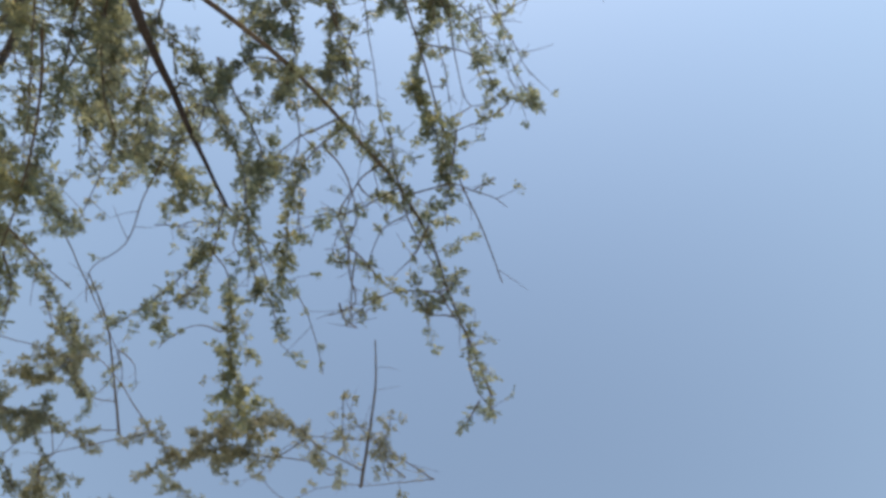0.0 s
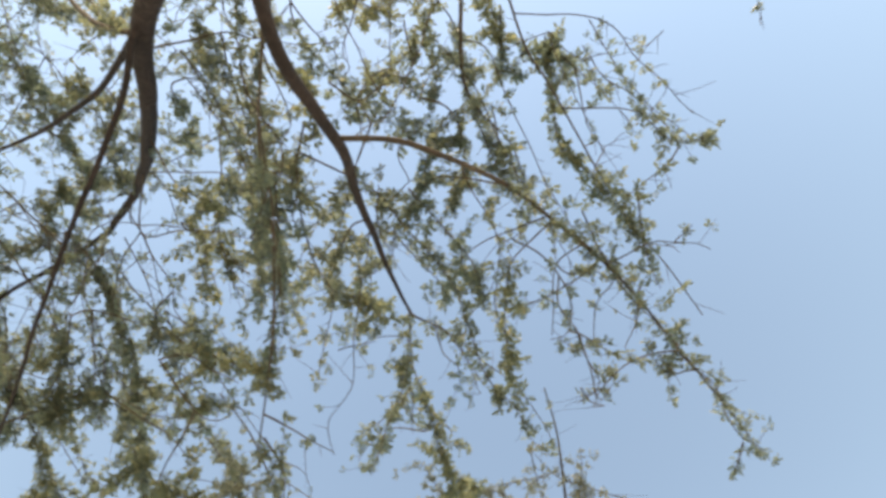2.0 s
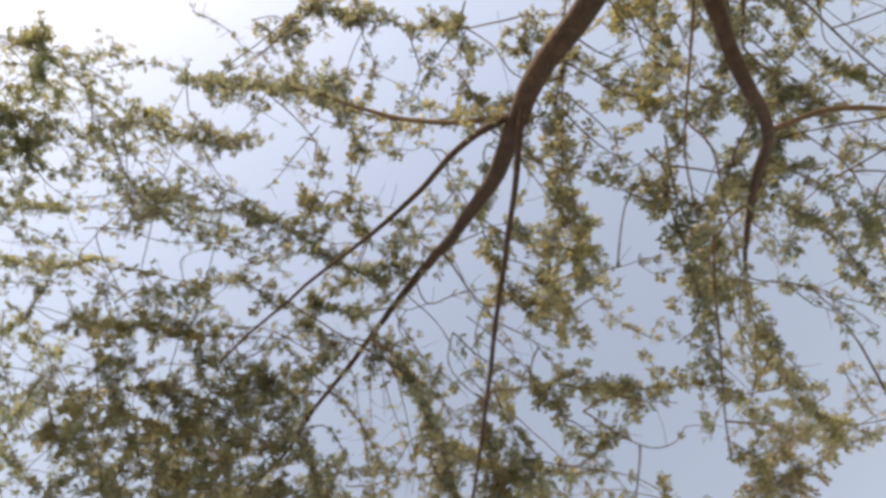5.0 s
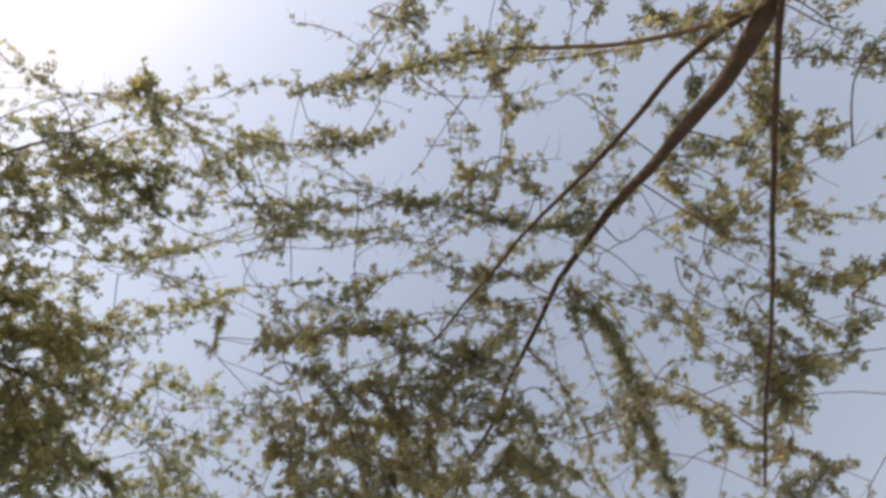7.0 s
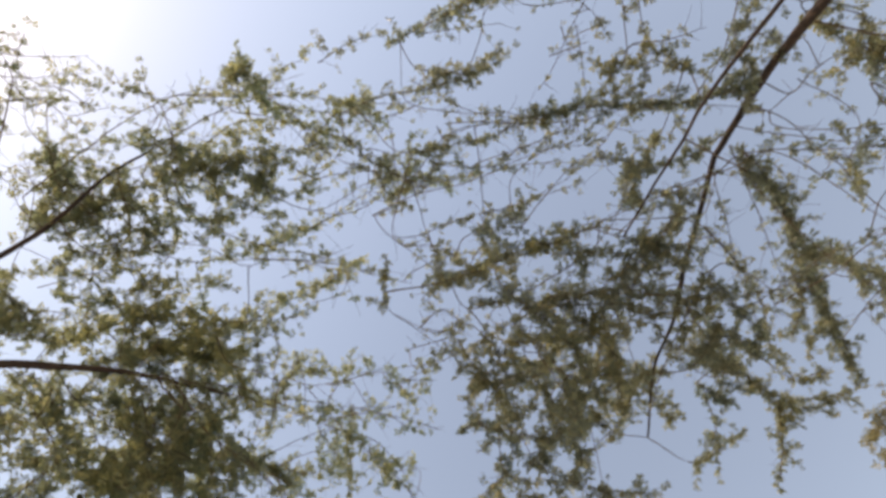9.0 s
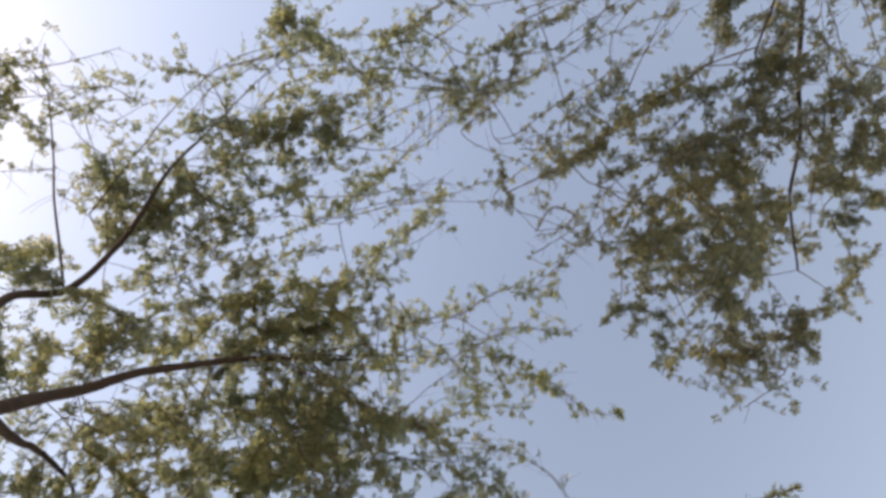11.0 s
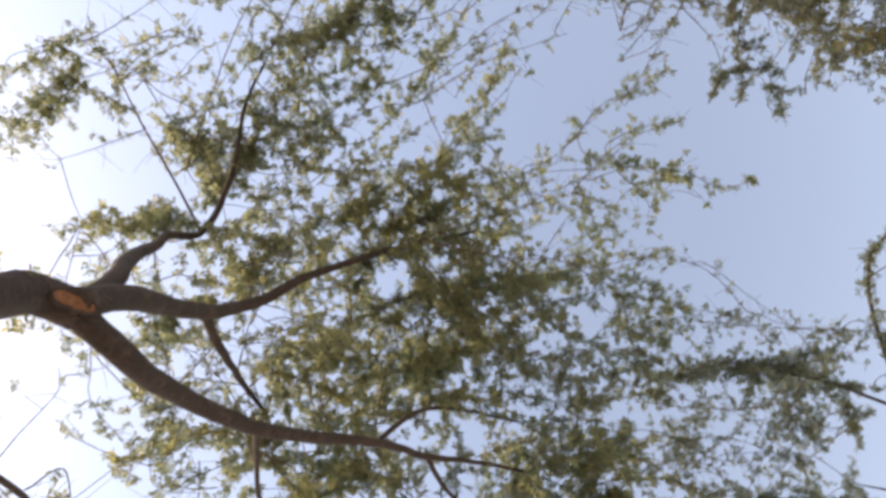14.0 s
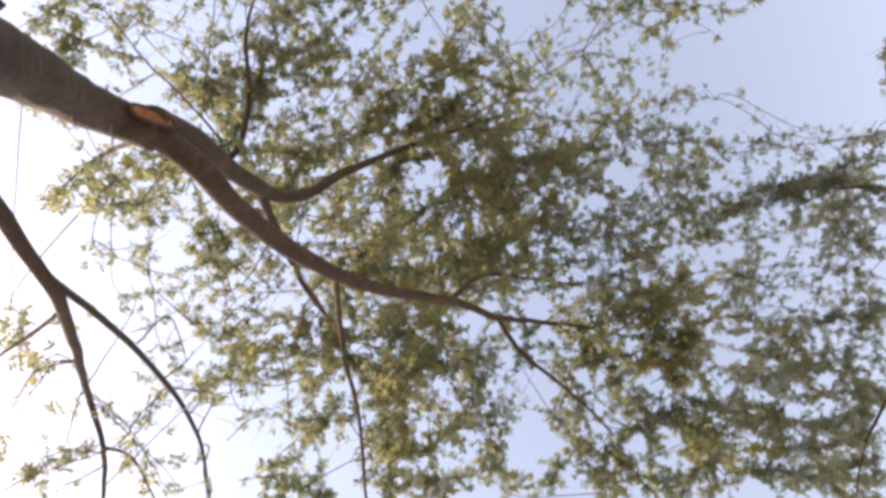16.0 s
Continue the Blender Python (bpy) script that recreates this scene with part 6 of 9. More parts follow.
twig(tree_b, 0.005, 1.9, (-6.65, -4.75, 6.35), (-6.25, -4.27, 6.35), (-6.09, -3.78, 6.35))
twig(tree_b, 0.005, 0.34, (-6.09, -3.78, 6.35), (-5.92, -3.29, 6.35), (-5.80, -2.66, 6.35))
twig(tree_b, 0.005, 1.7, (-7.03, -4.67, 6.35), (-6.85, -4.07, 6.35), (-6.66, -3.53, 6.35))
twig(tree_b, 0.005, 0.25, (-6.43, -3.54, 6.35), (-6.15, -3.05, 6.35), (-5.98, -2.56, 6.35), (-5.78, -2.20, 6.35))
twig(tree_b, 0.005, 0.27, (-6.76, -3.07, 6.35), (-6.32, -2.72, 6.35), (-6.19, -2.44, 6.35))
twig(tree_b, 0.005, 3, (-7.55, -4.64, 6.35), (-7.38, -4.14, 6.35), (-7.38, -3.61, 6.35))
twig(tree_b, 0.005, 3, (-6.93, -3.56, 6.35), (-6.81, -3.04, 6.35), (-6.88, -2.65, 6.35))
twig(tree_b, 0.005, 0.27, (-4.63, -6.34, 6.35), (-4.43, -6.00, 6.35), (-4.44, -5.72, 6.35))
twig(tree_b, 0.005, 0.4, (-4.82, -6.19, 6.35), (-4.63, -5.95, 6.35))
twig(tree_b, 0.005, 0.89, (-3.85, -4.18, 6.35), (-3.70, -3.82, 6.35), (-3.54, -3.45, 6.35))
twig(tree_b, 0.005, 1.9, (-4.65, -4.89, 6.54), (-4.19, -4.64, 6.54), (-3.93, -4.17, 6.54), (-3.89, -3.75, 6.54))
twig(tree_b, 0.005, 0.41, (-4.35, -5.23, 6.54), (-4.15, -5.00, 6.54), (-3.75, -4.54, 6.54), (-3.51, -4.27, 6.54))
twig(tree_b, 0.005, 0.19, (-4.42, -3.99, 6.54), (-4.18, -3.72, 6.54), (-3.73, -3.62, 6.54), (-3.20, -3.14, 6.54))
twig(tree_b, 0.005, 0.18, (-5.11, -3.90, 6.54), (-4.53, -3.48, 6.54), (-4.08, -3.05, 6.54), (-3.72, -2.62, 6.54))
twig(tree_b, 0.005, 1.7, (-5.50, -3.63, 6.43), (-5.22, -3.33, 6.43), (-4.77, -3.09, 6.43))
twig(tree_b, 0.005, 0.26, (-4.65, -2.61, 6.43), (-4.34, -2.35, 6.43), (-4.17, -2.01, 6.43))
twig(tree_b, 0.005, 0.28, (-7.20, -6.43, 4.46), (-7.39, -6.36, 4.46), (-7.63, -6.27, 4.46), (-7.78, -6.23, 4.46))
twig(tree_b, 0.005, 0.19, (-7.39, -6.36, 4.46), (-7.30, -6.25, 4.46), (-7.25, -6.13, 4.46))
twig(tree_b, 0.005, 0.17, (-7.43, -6.52, 4.46), (-7.42, -6.80, 4.46), (-7.44, -7.08, 4.46))
twig(tree_b, 0.005, 0.16, (-7.51, -6.56, 4.46), (-7.53, -6.78, 4.46), (-7.58, -6.90, 4.46))
twig(tree_b, 0.005, 0.17, (-6.87, -6.13, 3.91), (-6.84, -6.19, 3.91), (-6.80, -6.24, 3.91))
twig(tree_b, 0.005, 0.17, (-6.85, -6.22, 3.96), (-6.93, -6.36, 3.96), (-6.97, -6.47, 3.96))
twig(tree_b, 0.005, 0.15, (-7.06, -5.78, 3.87), (-7.02, -5.67, 3.87), (-6.99, -5.63, 3.87))
twig(tree_b, 0.005, 0.15, (-7.29, -5.83, 4.01), (-7.22, -5.73, 4.01), (-7.13, -5.73, 4.01))
twig(tree_b, 0.005, 0.48, (-7.49, -5.84, 4.11), (-7.58, -5.90, 4.11), (-7.75, -5.95, 4.11))
twig(tree_b, 0.005, 0.65, (-7.10, -6.51, 4.46), (-7.25, -6.62, 4.46), (-7.35, -6.71, 4.46))
twig(tree_b, 0.005, 1.5, (-6.49, -6.54, 4.36), (-6.61, -6.54, 4.36), (-6.70, -6.63, 4.36))
twig(tree_b, 0.005, 0.48, (-6.93, -6.41, 4.75), (-6.76, -6.21, 4.75), (-6.63, -6.19, 4.75))
twig(tree_b, 0.005, 3, (-7.42, -4.97, 5.54), (-7.69, -4.87, 5.57), (-7.95, -4.74, 5.60))
twig(tree_b, 0.005, 0.53, (-7.48, -6.31, 5.80), (-7.35, -6.07, 5.83), (-7.22, -5.83, 5.86))
twig(tree_b, 0.005, 0.49, (-7.53, -5.49, 4.85), (-7.52, -5.69, 4.88), (-7.43, -5.86, 4.91))
twig(tree_b, 0.005, 2.2, (-7.62, -5.02, 5.34), (-7.68, -5.19, 5.37), (-7.68, -5.37, 5.40))
twig(tree_b, 0.005, 3, (-7.87, -5.19, 5.31), (-7.64, -5.27, 5.34), (-7.39, -5.28, 5.37))
twig(tree_b, 0.005, 1.3, (-7.52, -5.01, 4.87), (-7.69, -4.95, 4.90), (-7.87, -4.91, 4.93))
twig(tree_b, 0.005, 1.8, (-7.22, -5.49, 5.39), (-7.37, -5.53, 5.42), (-7.51, -5.50, 5.45))
twig(tree_b, 0.005, 0.72, (-7.39, -5.61, 4.95), (-7.61, -5.66, 4.98), (-7.83, -5.74, 5.01))
twig(tree_b, 0.005, 3, (-6.78, -5.87, 5.35), (-6.65, -5.92, 5.38), (-6.52, -5.93, 5.41))
twig(tree_b, 0.005, 0.95, (-7.70, -4.87, 5.14), (-7.73, -4.66, 5.17), (-7.85, -4.47, 5.20))
twig(tree_b, 0.005, 0.88, (-7.83, -4.77, 5.21), (-8.03, -4.66, 5.24), (-8.26, -4.64, 5.27))
twig(tree_b, 0.005, 3, (-7.46, -4.73, 5.14), (-7.54, -4.60, 5.17), (-7.68, -4.51, 5.20))
twig(tree_b, 0.005, 1.3, (-8.27, -4.91, 5.23), (-8.09, -4.84, 5.26), (-7.90, -4.86, 5.29))
twig(tree_b, 0.005, 0.79, (-7.47, -3.14, 5.70), (-7.73, -3.15, 5.73), (-7.96, -3.24, 5.76))
twig(tree_b, 0.005, 2.6, (-8.75, -3.11, 5.47), (-8.58, -2.91, 5.50), (-8.37, -2.76, 5.53))
twig(tree_b, 0.005, 3, (-8.54, -3.23, 5.55), (-8.44, -3.05, 5.58), (-8.32, -2.87, 5.61))
twig(tree_b, 0.005, 3, (-8.47, -3.18, 5.49), (-8.45, -2.95, 5.52), (-8.33, -2.76, 5.55))
twig(tree_b, 0.005, 2.9, (-8.84, -3.06, 5.47), (-8.59, -2.97, 5.50), (-8.40, -2.78, 5.53))
twig(tree_b, 0.005, 2.1, (-8.33, -3.45, 5.63), (-8.15, -3.42, 5.66), (-7.97, -3.48, 5.69))
twig(tree_b, 0.005, 3, (-9.01, -3.81, 5.61), (-8.91, -3.95, 5.64), (-8.76, -4.05, 5.67))
twig(tree_b, 0.005, 3, (-9.13, -4.51, 5.46), (-8.92, -4.51, 5.49), (-8.71, -4.52, 5.52))
twig(tree_b, 0.005, 0.82, (-8.28, -4.02, 5.72), (-8.33, -3.86, 5.75), (-8.45, -3.73, 5.78))
twig(tree_b, 0.005, 2.7, (-8.34, -4.58, 5.78), (-8.19, -4.49, 5.81), (-8.01, -4.44, 5.83))
twig(tree_b, 0.005, 1.9, (-8.19, -4.50, 5.49), (-8.39, -4.64, 5.52), (-8.51, -4.86, 5.55))
twig(tree_b, 0.005, 1.3, (-7.84, -4.54, 5.45), (-8.05, -4.51, 5.48), (-8.27, -4.49, 5.51))
twig(tree_b, 0.005, 3, (-8.71, -4.56, 5.66), (-8.98, -4.54, 5.69), (-9.26, -4.48, 5.72))
twig(tree_b, 0.005, 2.7, (-9.11, -3.93, 5.65), (-9.19, -4.06, 5.68), (-9.28, -4.18, 5.71))
twig(tree_b, 0.005, 2.3, (-7.97, -5.15, 5.63), (-8.24, -5.20, 5.65), (-8.52, -5.24, 5.68))
twig(tree_b, 0.005, 2.5, (-8.44, -5.10, 5.37), (-8.70, -5.10, 5.40), (-8.94, -5.00, 5.43))
twig(tree_b, 0.005, 3, (-8.79, -4.77, 5.34), (-8.75, -4.95, 5.37), (-8.74, -5.13, 5.40))
twig(tree_b, 0.005, 2.3, (-8.44, -5.59, 5.52), (-8.50, -5.39, 5.55), (-8.54, -5.17, 5.58))
twig(tree_b, 0.005, 1.6, (-8.00, -5.19, 5.40), (-8.20, -5.14, 5.43), (-8.39, -5.05, 5.46))
twig(tree_b, 0.005, 2.2, (-8.96, -5.07, 5.52), (-8.84, -5.28, 5.55), (-8.70, -5.47, 5.58))
twig(tree_b, 0.005, 3, (-8.11, -5.84, 5.55), (-8.07, -5.71, 5.58), (-7.98, -5.61, 5.61))
twig(tree_b, 0.005, 3, (-9.38, -2.68, 5.66), (-9.47, -2.81, 5.69), (-9.52, -2.97, 5.72))
twig(tree_b, 0.005, 1.6, (-9.09, -3.35, 5.59), (-8.95, -3.35, 5.62), (-8.80, -3.33, 5.65))
twig(tree_b, 0.005, 1.9, (-8.80, -3.33, 5.70), (-8.95, -3.38, 5.73), (-9.11, -3.39, 5.76))
twig(tree_b, 0.005, 2.6, (-8.88, -3.27, 5.61), (-9.20, -3.28, 5.64), (-9.51, -3.36, 5.67))
twig(tree_b, 0.005, 3, (-9.42, -3.02, 5.72), (-9.48, -2.85, 5.75), (-9.52, -2.67, 5.78))
twig(tree_b, 0.005, 2.1, (-9.69, -3.76, 5.57), (-9.40, -3.83, 5.60), (-9.11, -3.85, 5.63))
twig(tree_b, 0.005, 3, (-9.02, -3.46, 5.59), (-9.30, -3.60, 5.62), (-9.59, -3.73, 5.65))
twig(tree_b, 0.005, 2.7, (-6.82, -3.66, 5.83), (-6.76, -3.53, 5.86), (-6.72, -3.39, 5.89))
twig(tree_b, 0.005, 1.3, (-6.72, -3.61, 5.81), (-6.77, -3.80, 5.84), (-6.90, -3.95, 5.87))
twig(tree_b, 0.005, 1.7, (-6.33, -3.94, 5.91), (-6.53, -3.76, 5.94), (-6.67, -3.53, 5.97))
twig(tree_b, 0.005, 0.66, (-5.66, -3.34, 6.10), (-5.92, -3.28, 6.13), (-6.17, -3.18, 6.16))
twig(tree_b, 0.005, 0.28, (-5.87, -3.59, 5.82), (-5.85, -3.32, 5.85), (-5.89, -3.05, 5.88))
twig(tree_b, 0.005, 1.2, (-7.04, -3.83, 5.76), (-7.18, -3.61, 5.78), (-7.26, -3.36, 5.81))
twig(tree_b, 0.005, 1.7, (-7.66, -2.55, 5.75), (-7.54, -2.68, 5.78), (-7.43, -2.80, 5.81))
twig(tree_b, 0.005, 2.1, (-7.33, -3.48, 5.96), (-7.53, -3.51, 5.99), (-7.74, -3.54, 6.02))
twig(tree_b, 0.005, 1.7, (-6.84, -5.47, 5.76), (-6.61, -5.42, 5.79), (-6.38, -5.39, 5.82))
twig(tree_b, 0.005, 0.9, (-7.46, -5.57, 5.45), (-7.32, -5.63, 5.48), (-7.18, -5.62, 5.51))
twig(tree_b, 0.005, 2.7, (-6.66, -5.52, 5.36), (-6.54, -5.56, 5.39), (-6.45, -5.64, 5.41))
twig(tree_b, 0.005, 0.51, (-6.59, -5.28, 5.47), (-6.78, -5.38, 5.50), (-6.99, -5.46, 5.53))
twig(tree_b, 0.005, 2.5, (-7.27, -5.32, 5.54), (-7.53, -5.42, 5.57), (-7.79, -5.51, 5.60))
twig(tree_b, 0.005, 1.3, (-6.64, -5.28, 5.45), (-6.46, -5.22, 5.48), (-6.27, -5.24, 5.51))
twig(tree_b, 0.005, 0.5, (-6.65, -5.89, 5.55), (-6.86, -5.81, 5.58), (-7.05, -5.68, 5.61))
twig(tree_b, 0.005, 1.4, (-6.94, -5.65, 5.49), (-6.80, -5.58, 5.52), (-6.64, -5.58, 5.55))
twig(tree_b, 0.005, 0.75, (-6.66, -5.06, 5.39), (-6.75, -4.90, 5.42), (-6.89, -4.76, 5.45))
twig(tree_b, 0.005, 1.1, (-6.99, -4.86, 5.43), (-6.90, -4.80, 5.46), (-6.81, -4.73, 5.49))
twig(tree_b, 0.005, 2.5, (-7.02, -5.09, 5.55), (-6.99, -4.98, 5.58), (-6.93, -4.88, 5.61))
twig(tree_b, 0.005, 0.34, (-6.74, -5.11, 5.34), (-6.91, -5.23, 5.37), (-7.09, -5.36, 5.39))
twig(tree_b, 0.005, 3, (-7.02, -5.24, 5.51), (-7.19, -5.19, 5.54), (-7.38, -5.19, 5.57))
twig(tree_b, 0.005, 0.68, (-6.46, -4.06, 5.78), (-6.65, -3.94, 5.81), (-6.85, -3.84, 5.84))
twig(tree_b, 0.005, 3, (-6.26, -4.15, 5.76), (-6.52, -4.12, 5.79), (-6.76, -3.98, 5.82))
twig(tree_b, 0.005, 1.6, (-7.13, -3.89, 5.77), (-7.03, -3.73, 5.80), (-6.94, -3.56, 5.83))
twig(tree_b, 0.005, 1.5, (-6.94, -3.94, 5.86), (-6.81, -3.84, 5.89), (-6.68, -3.75, 5.92))
twig(tree_b, 0.005, 0.31, (-4.28, -6.33, 6.14), (-4.49, -6.33, 6.17), (-4.66, -6.24, 6.20))
twig(tree_b, 0.005, 0.41, (-4.76, -6.13, 6.16), (-4.72, -5.94, 6.19), (-4.80, -5.77, 6.22))
twig(tree_b, 0.005, 0.31, (-4.52, -5.67, 5.92), (-4.57, -5.90, 5.95), (-4.58, -6.13, 5.98))
twig(tree_b, 0.005, 0.46, (-5.06, -5.65, 6.06), (-5.20, -5.62, 6.09), (-5.32, -5.53, 6.12))
twig(tree_b, 0.005, 0.44, (-5.21, -6.88, 6.27), (-5.03, -6.97, 6.30), (-4.83, -6.99, 6.33))
twig(tree_b, 0.005, 0.18, (-4.92, -5.85, 5.94), (-4.77, -5.98, 5.97), (-4.65, -6.14, 6.00))
twig(tree_b, 0.005, 0.38, (-5.56, -5.59, 6.23), (-5.28, -5.62, 6.26), (-5.00, -5.59, 6.29))
twig(tree_b, 0.005, 0.49, (-5.82, -5.33, 6.30), (-5.67, -5.09, 6.33), (-5.52, -4.86, 6.36))
twig(tree_b, 0.005, 3, (-5.43, -4.55, 6.24), (-5.36, -4.79, 6.27), (-5.40, -5.03, 6.30))
twig(tree_b, 0.005, 1.6, (-5.31, -5.35, 6.22), (-5.27, -5.57, 6.25), (-5.17, -5.77, 6.29))
twig(tree_b, 0.005, 2.1, (-5.52, -5.50, 6.21), (-5.54, -5.34, 6.25), (-5.56, -5.17, 6.28))
twig(tree_b, 0.005, 3, (-5.73, -5.41, 6.28), (-5.56, -5.37, 6.32), (-5.41, -5.30, 6.35))
twig(tree_b, 0.005, 3, (-5.28, -4.93, 6.30), (-5.40, -4.84, 6.34), (-5.50, -4.74, 6.37))
twig(tree_b, 0.005, 2.4, (-5.04, -5.96, 6.35), (-5.23, -5.86, 6.38), (-5.40, -5.73, 6.42))
twig(tree_b, 0.005, 1.8, (-5.62, -5.77, 6.20), (-5.65, -5.56, 6.24), (-5.79, -5.38, 6.27))
twig(tree_b, 0.005, 3, (-4.87, -4.99, 6.42), (-5.09, -4.82, 6.45), (-5.32, -4.64, 6.49))
twig(tree_b, 0.005, 1.1, (-4.45, -5.16, 6.31), (-4.70, -5.26, 6.35), (-4.91, -5.47, 6.38))
twig(tree_b, 0.005, 3, (-6.13, -5.52, 6.27), (-5.88, -5.35, 6.30), (-5.72, -5.10, 6.34))
twig(tree_b, 0.005, 0.48, (-6.02, -5.14, 6.40), (-5.78, -5.26, 6.43), (-5.58, -5.44, 6.46))
twig(tree_b, 0.005, 2.9, (-6.45, -4.87, 6.53), (-6.62, -5.12, 6.56), (-6.68, -5.42, 6.60))
twig(tree_b, 0.005, 0.82, (-6.41, -3.13, 6.31), (-6.64, -3.14, 6.35), (-6.85, -3.22, 6.38))
twig(tree_b, 0.005, 0.92, (-6.26, -4.00, 6.23), (-6.06, -3.92, 6.26), (-5.84, -3.94, 6.30))
twig(tree_b, 0.005, 3, (-7.88, -4.81, 6.55), (-7.72, -4.55, 6.58), (-7.50, -4.33, 6.62))
twig(tree_b, 0.005, 3, (-7.69, -4.27, 6.58), (-7.48, -4.26, 6.61), (-7.26, -4.29, 6.64))
twig(tree_b, 0.005, 0.85, (-6.95, -4.55, 6.50), (-6.63, -4.55, 6.53), (-6.31, -4.58, 6.56))
twig(tree_b, 0.005, 2.7, (-7.05, -4.21, 6.27), (-7.30, -4.04, 6.30), (-7.49, -3.81, 6.34))
twig(tree_b, 0.005, 3, (-5.67, -4.26, 6.48), (-5.82, -4.15, 6.52), (-5.94, -4.02, 6.55))
twig(tree_b, 0.005, 3, (-7.38, -3.51, 6.63), (-7.31, -3.66, 6.66), (-7.24, -3.81, 6.70))
twig(tree_b, 0.005, 2.2, (-6.43, -4.60, 6.52), (-6.62, -4.60, 6.56), (-6.81, -4.56, 6.59))
twig(tree_b, 0.005, 1.9, (-6.94, -4.51, 6.41), (-7.08, -4.36, 6.44), (-7.17, -4.19, 6.48))
twig(tree_b, 0.005, 2, (-6.35, -3.80, 6.31), (-6.38, -3.61, 6.35), (-6.49, -3.45, 6.38))
twig(tree_b, 0.005, 3, (-7.21, -3.72, 6.24), (-6.91, -3.66, 6.27), (-6.62, -3.56, 6.31))
twig(tree_b, 0.005, 1.2, (-5.54, -3.74, 6.25), (-5.85, -3.66, 6.29), (-6.18, -3.59, 6.32))
twig(tree_b, 0.005, 1.7, (-7.03, -4.75, 6.20), (-6.76, -4.70, 6.23), (-6.54, -4.56, 6.27))
twig(tree_b, 0.005, 3, (-6.80, -3.89, 6.49), (-6.53, -4.03, 6.52), (-6.24, -4.11, 6.56))
twig(tree_b, 0.005, 3, (-6.04, -4.16, 6.33), (-6.07, -3.99, 6.36), (-6.05, -3.81, 6.39))
twig(tree_b, 0.005, 1.1, (-6.17, -4.92, 6.59), (-6.42, -4.92, 6.62), (-6.68, -4.93, 6.66))
twig(tree_b, 0.005, 3, (-7.24, -5.06, 6.42), (-7.10, -5.14, 6.46), (-6.94, -5.15, 6.49))
twig(tree_b, 0.005, 3, (-7.59, -3.54, 6.72), (-7.30, -3.62, 6.75), (-7.02, -3.76, 6.79))
twig(tree_b, 0.005, 3, (-6.53, -4.00, 6.26), (-6.41, -4.30, 6.29), (-6.42, -4.64, 6.33))
twig(tree_b, 0.005, 3, (-6.72, -5.07, 6.34), (-7.00, -5.01, 6.37), (-7.29, -4.93, 6.41))
twig(tree_b, 0.005, 3, (-7.65, -4.32, 6.72), (-7.49, -4.09, 6.76), (-7.42, -3.82, 6.79))
twig(tree_b, 0.005, 3, (-6.08, -3.78, 6.29), (-6.19, -3.98, 6.33), (-6.20, -4.20, 6.36))
twig(tree_b, 0.005, 0.8, (-3.85, -3.41, 6.25), (-3.81, -3.23, 6.28), (-3.87, -3.04, 6.31))
twig(tree_b, 0.005, 0.4, (-3.89, -2.98, 6.26), (-4.06, -3.24, 6.29), (-4.30, -3.44, 6.32))
twig(tree_b, 0.005, 0.33, (-3.72, -3.78, 6.22), (-4.01, -3.85, 6.25), (-4.31, -3.80, 6.27))
twig(tree_b, 0.005, 0.22, (-3.97, -3.38, 6.45), (-4.13, -3.31, 6.47), (-4.30, -3.29, 6.50))
twig(tree_b, 0.005, 0.3, (-3.90, -3.12, 6.18), (-3.73, -3.23, 6.20), (-3.56, -3.37, 6.23))
twig(tree_b, 0.005, 0.4, (-3.44, -3.31, 6.39), (-3.60, -3.50, 6.42), (-3.71, -3.72, 6.44))
twig(tree_b, 0.005, 2.6, (-8.54, -3.47, 5.89), (-8.31, -3.48, 5.92), (-8.11, -3.59, 5.95))
twig(tree_b, 0.005, 1.3, (-8.45, -3.81, 5.74), (-8.65, -3.79, 5.76), (-8.84, -3.84, 5.79))
twig(tree_b, 0.005, 2.2, (-8.64, -3.31, 5.96), (-8.52, -3.52, 5.99), (-8.49, -3.76, 6.02))
twig(tree_b, 0.005, 2.2, (-8.61, -3.27, 6.07), (-8.37, -3.36, 6.10), (-8.12, -3.42, 6.13))
twig(tree_b, 0.005, 1.6, (-8.19, -2.94, 5.93), (-7.99, -2.91, 5.96), (-7.81, -2.85, 5.99))
twig(tree_b, 0.005, 3, (-7.62, -4.05, 5.96), (-7.82, -4.01, 5.99), (-8.01, -4.05, 6.02))
twig(tree_b, 0.005, 2.8, (-8.36, -3.45, 5.84), (-8.59, -3.39, 5.87), (-8.82, -3.30, 5.90))
twig(tree_b, 0.005, 3, (-6.53, -3.29, 6.66), (-6.26, -3.23, 6.70), (-5.97, -3.22, 6.73))
twig(tree_b, 0.005, 2, (-5.89, -2.70, 6.74), (-5.92, -2.89, 6.77), (-6.01, -3.08, 6.81))
twig(tree_b, 0.005, 2.9, (-7.31, -5.46, 5.47), (-7.40, -5.61, 5.50), (-7.52, -5.74, 5.53))
twig(tree_b, 0.005, 1.6, (-7.62, -6.20, 5.51), (-7.41, -6.12, 5.54), (-7.18, -6.08, 5.57))
twig(tree_b, 0.005, 2.6, (-7.26, -6.09, 5.60), (-7.17, -6.24, 5.63), (-7.03, -6.34, 5.66))
twig(tree_b, 0.005, 2, (-7.16, -6.17, 5.64), (-7.05, -6.08, 5.67), (-6.92, -6.01, 5.70))
twig(tree_b, 0.005, 2.9, (-6.92, -5.03, 5.69), (-7.01, -5.18, 5.72), (-7.07, -5.34, 5.75))
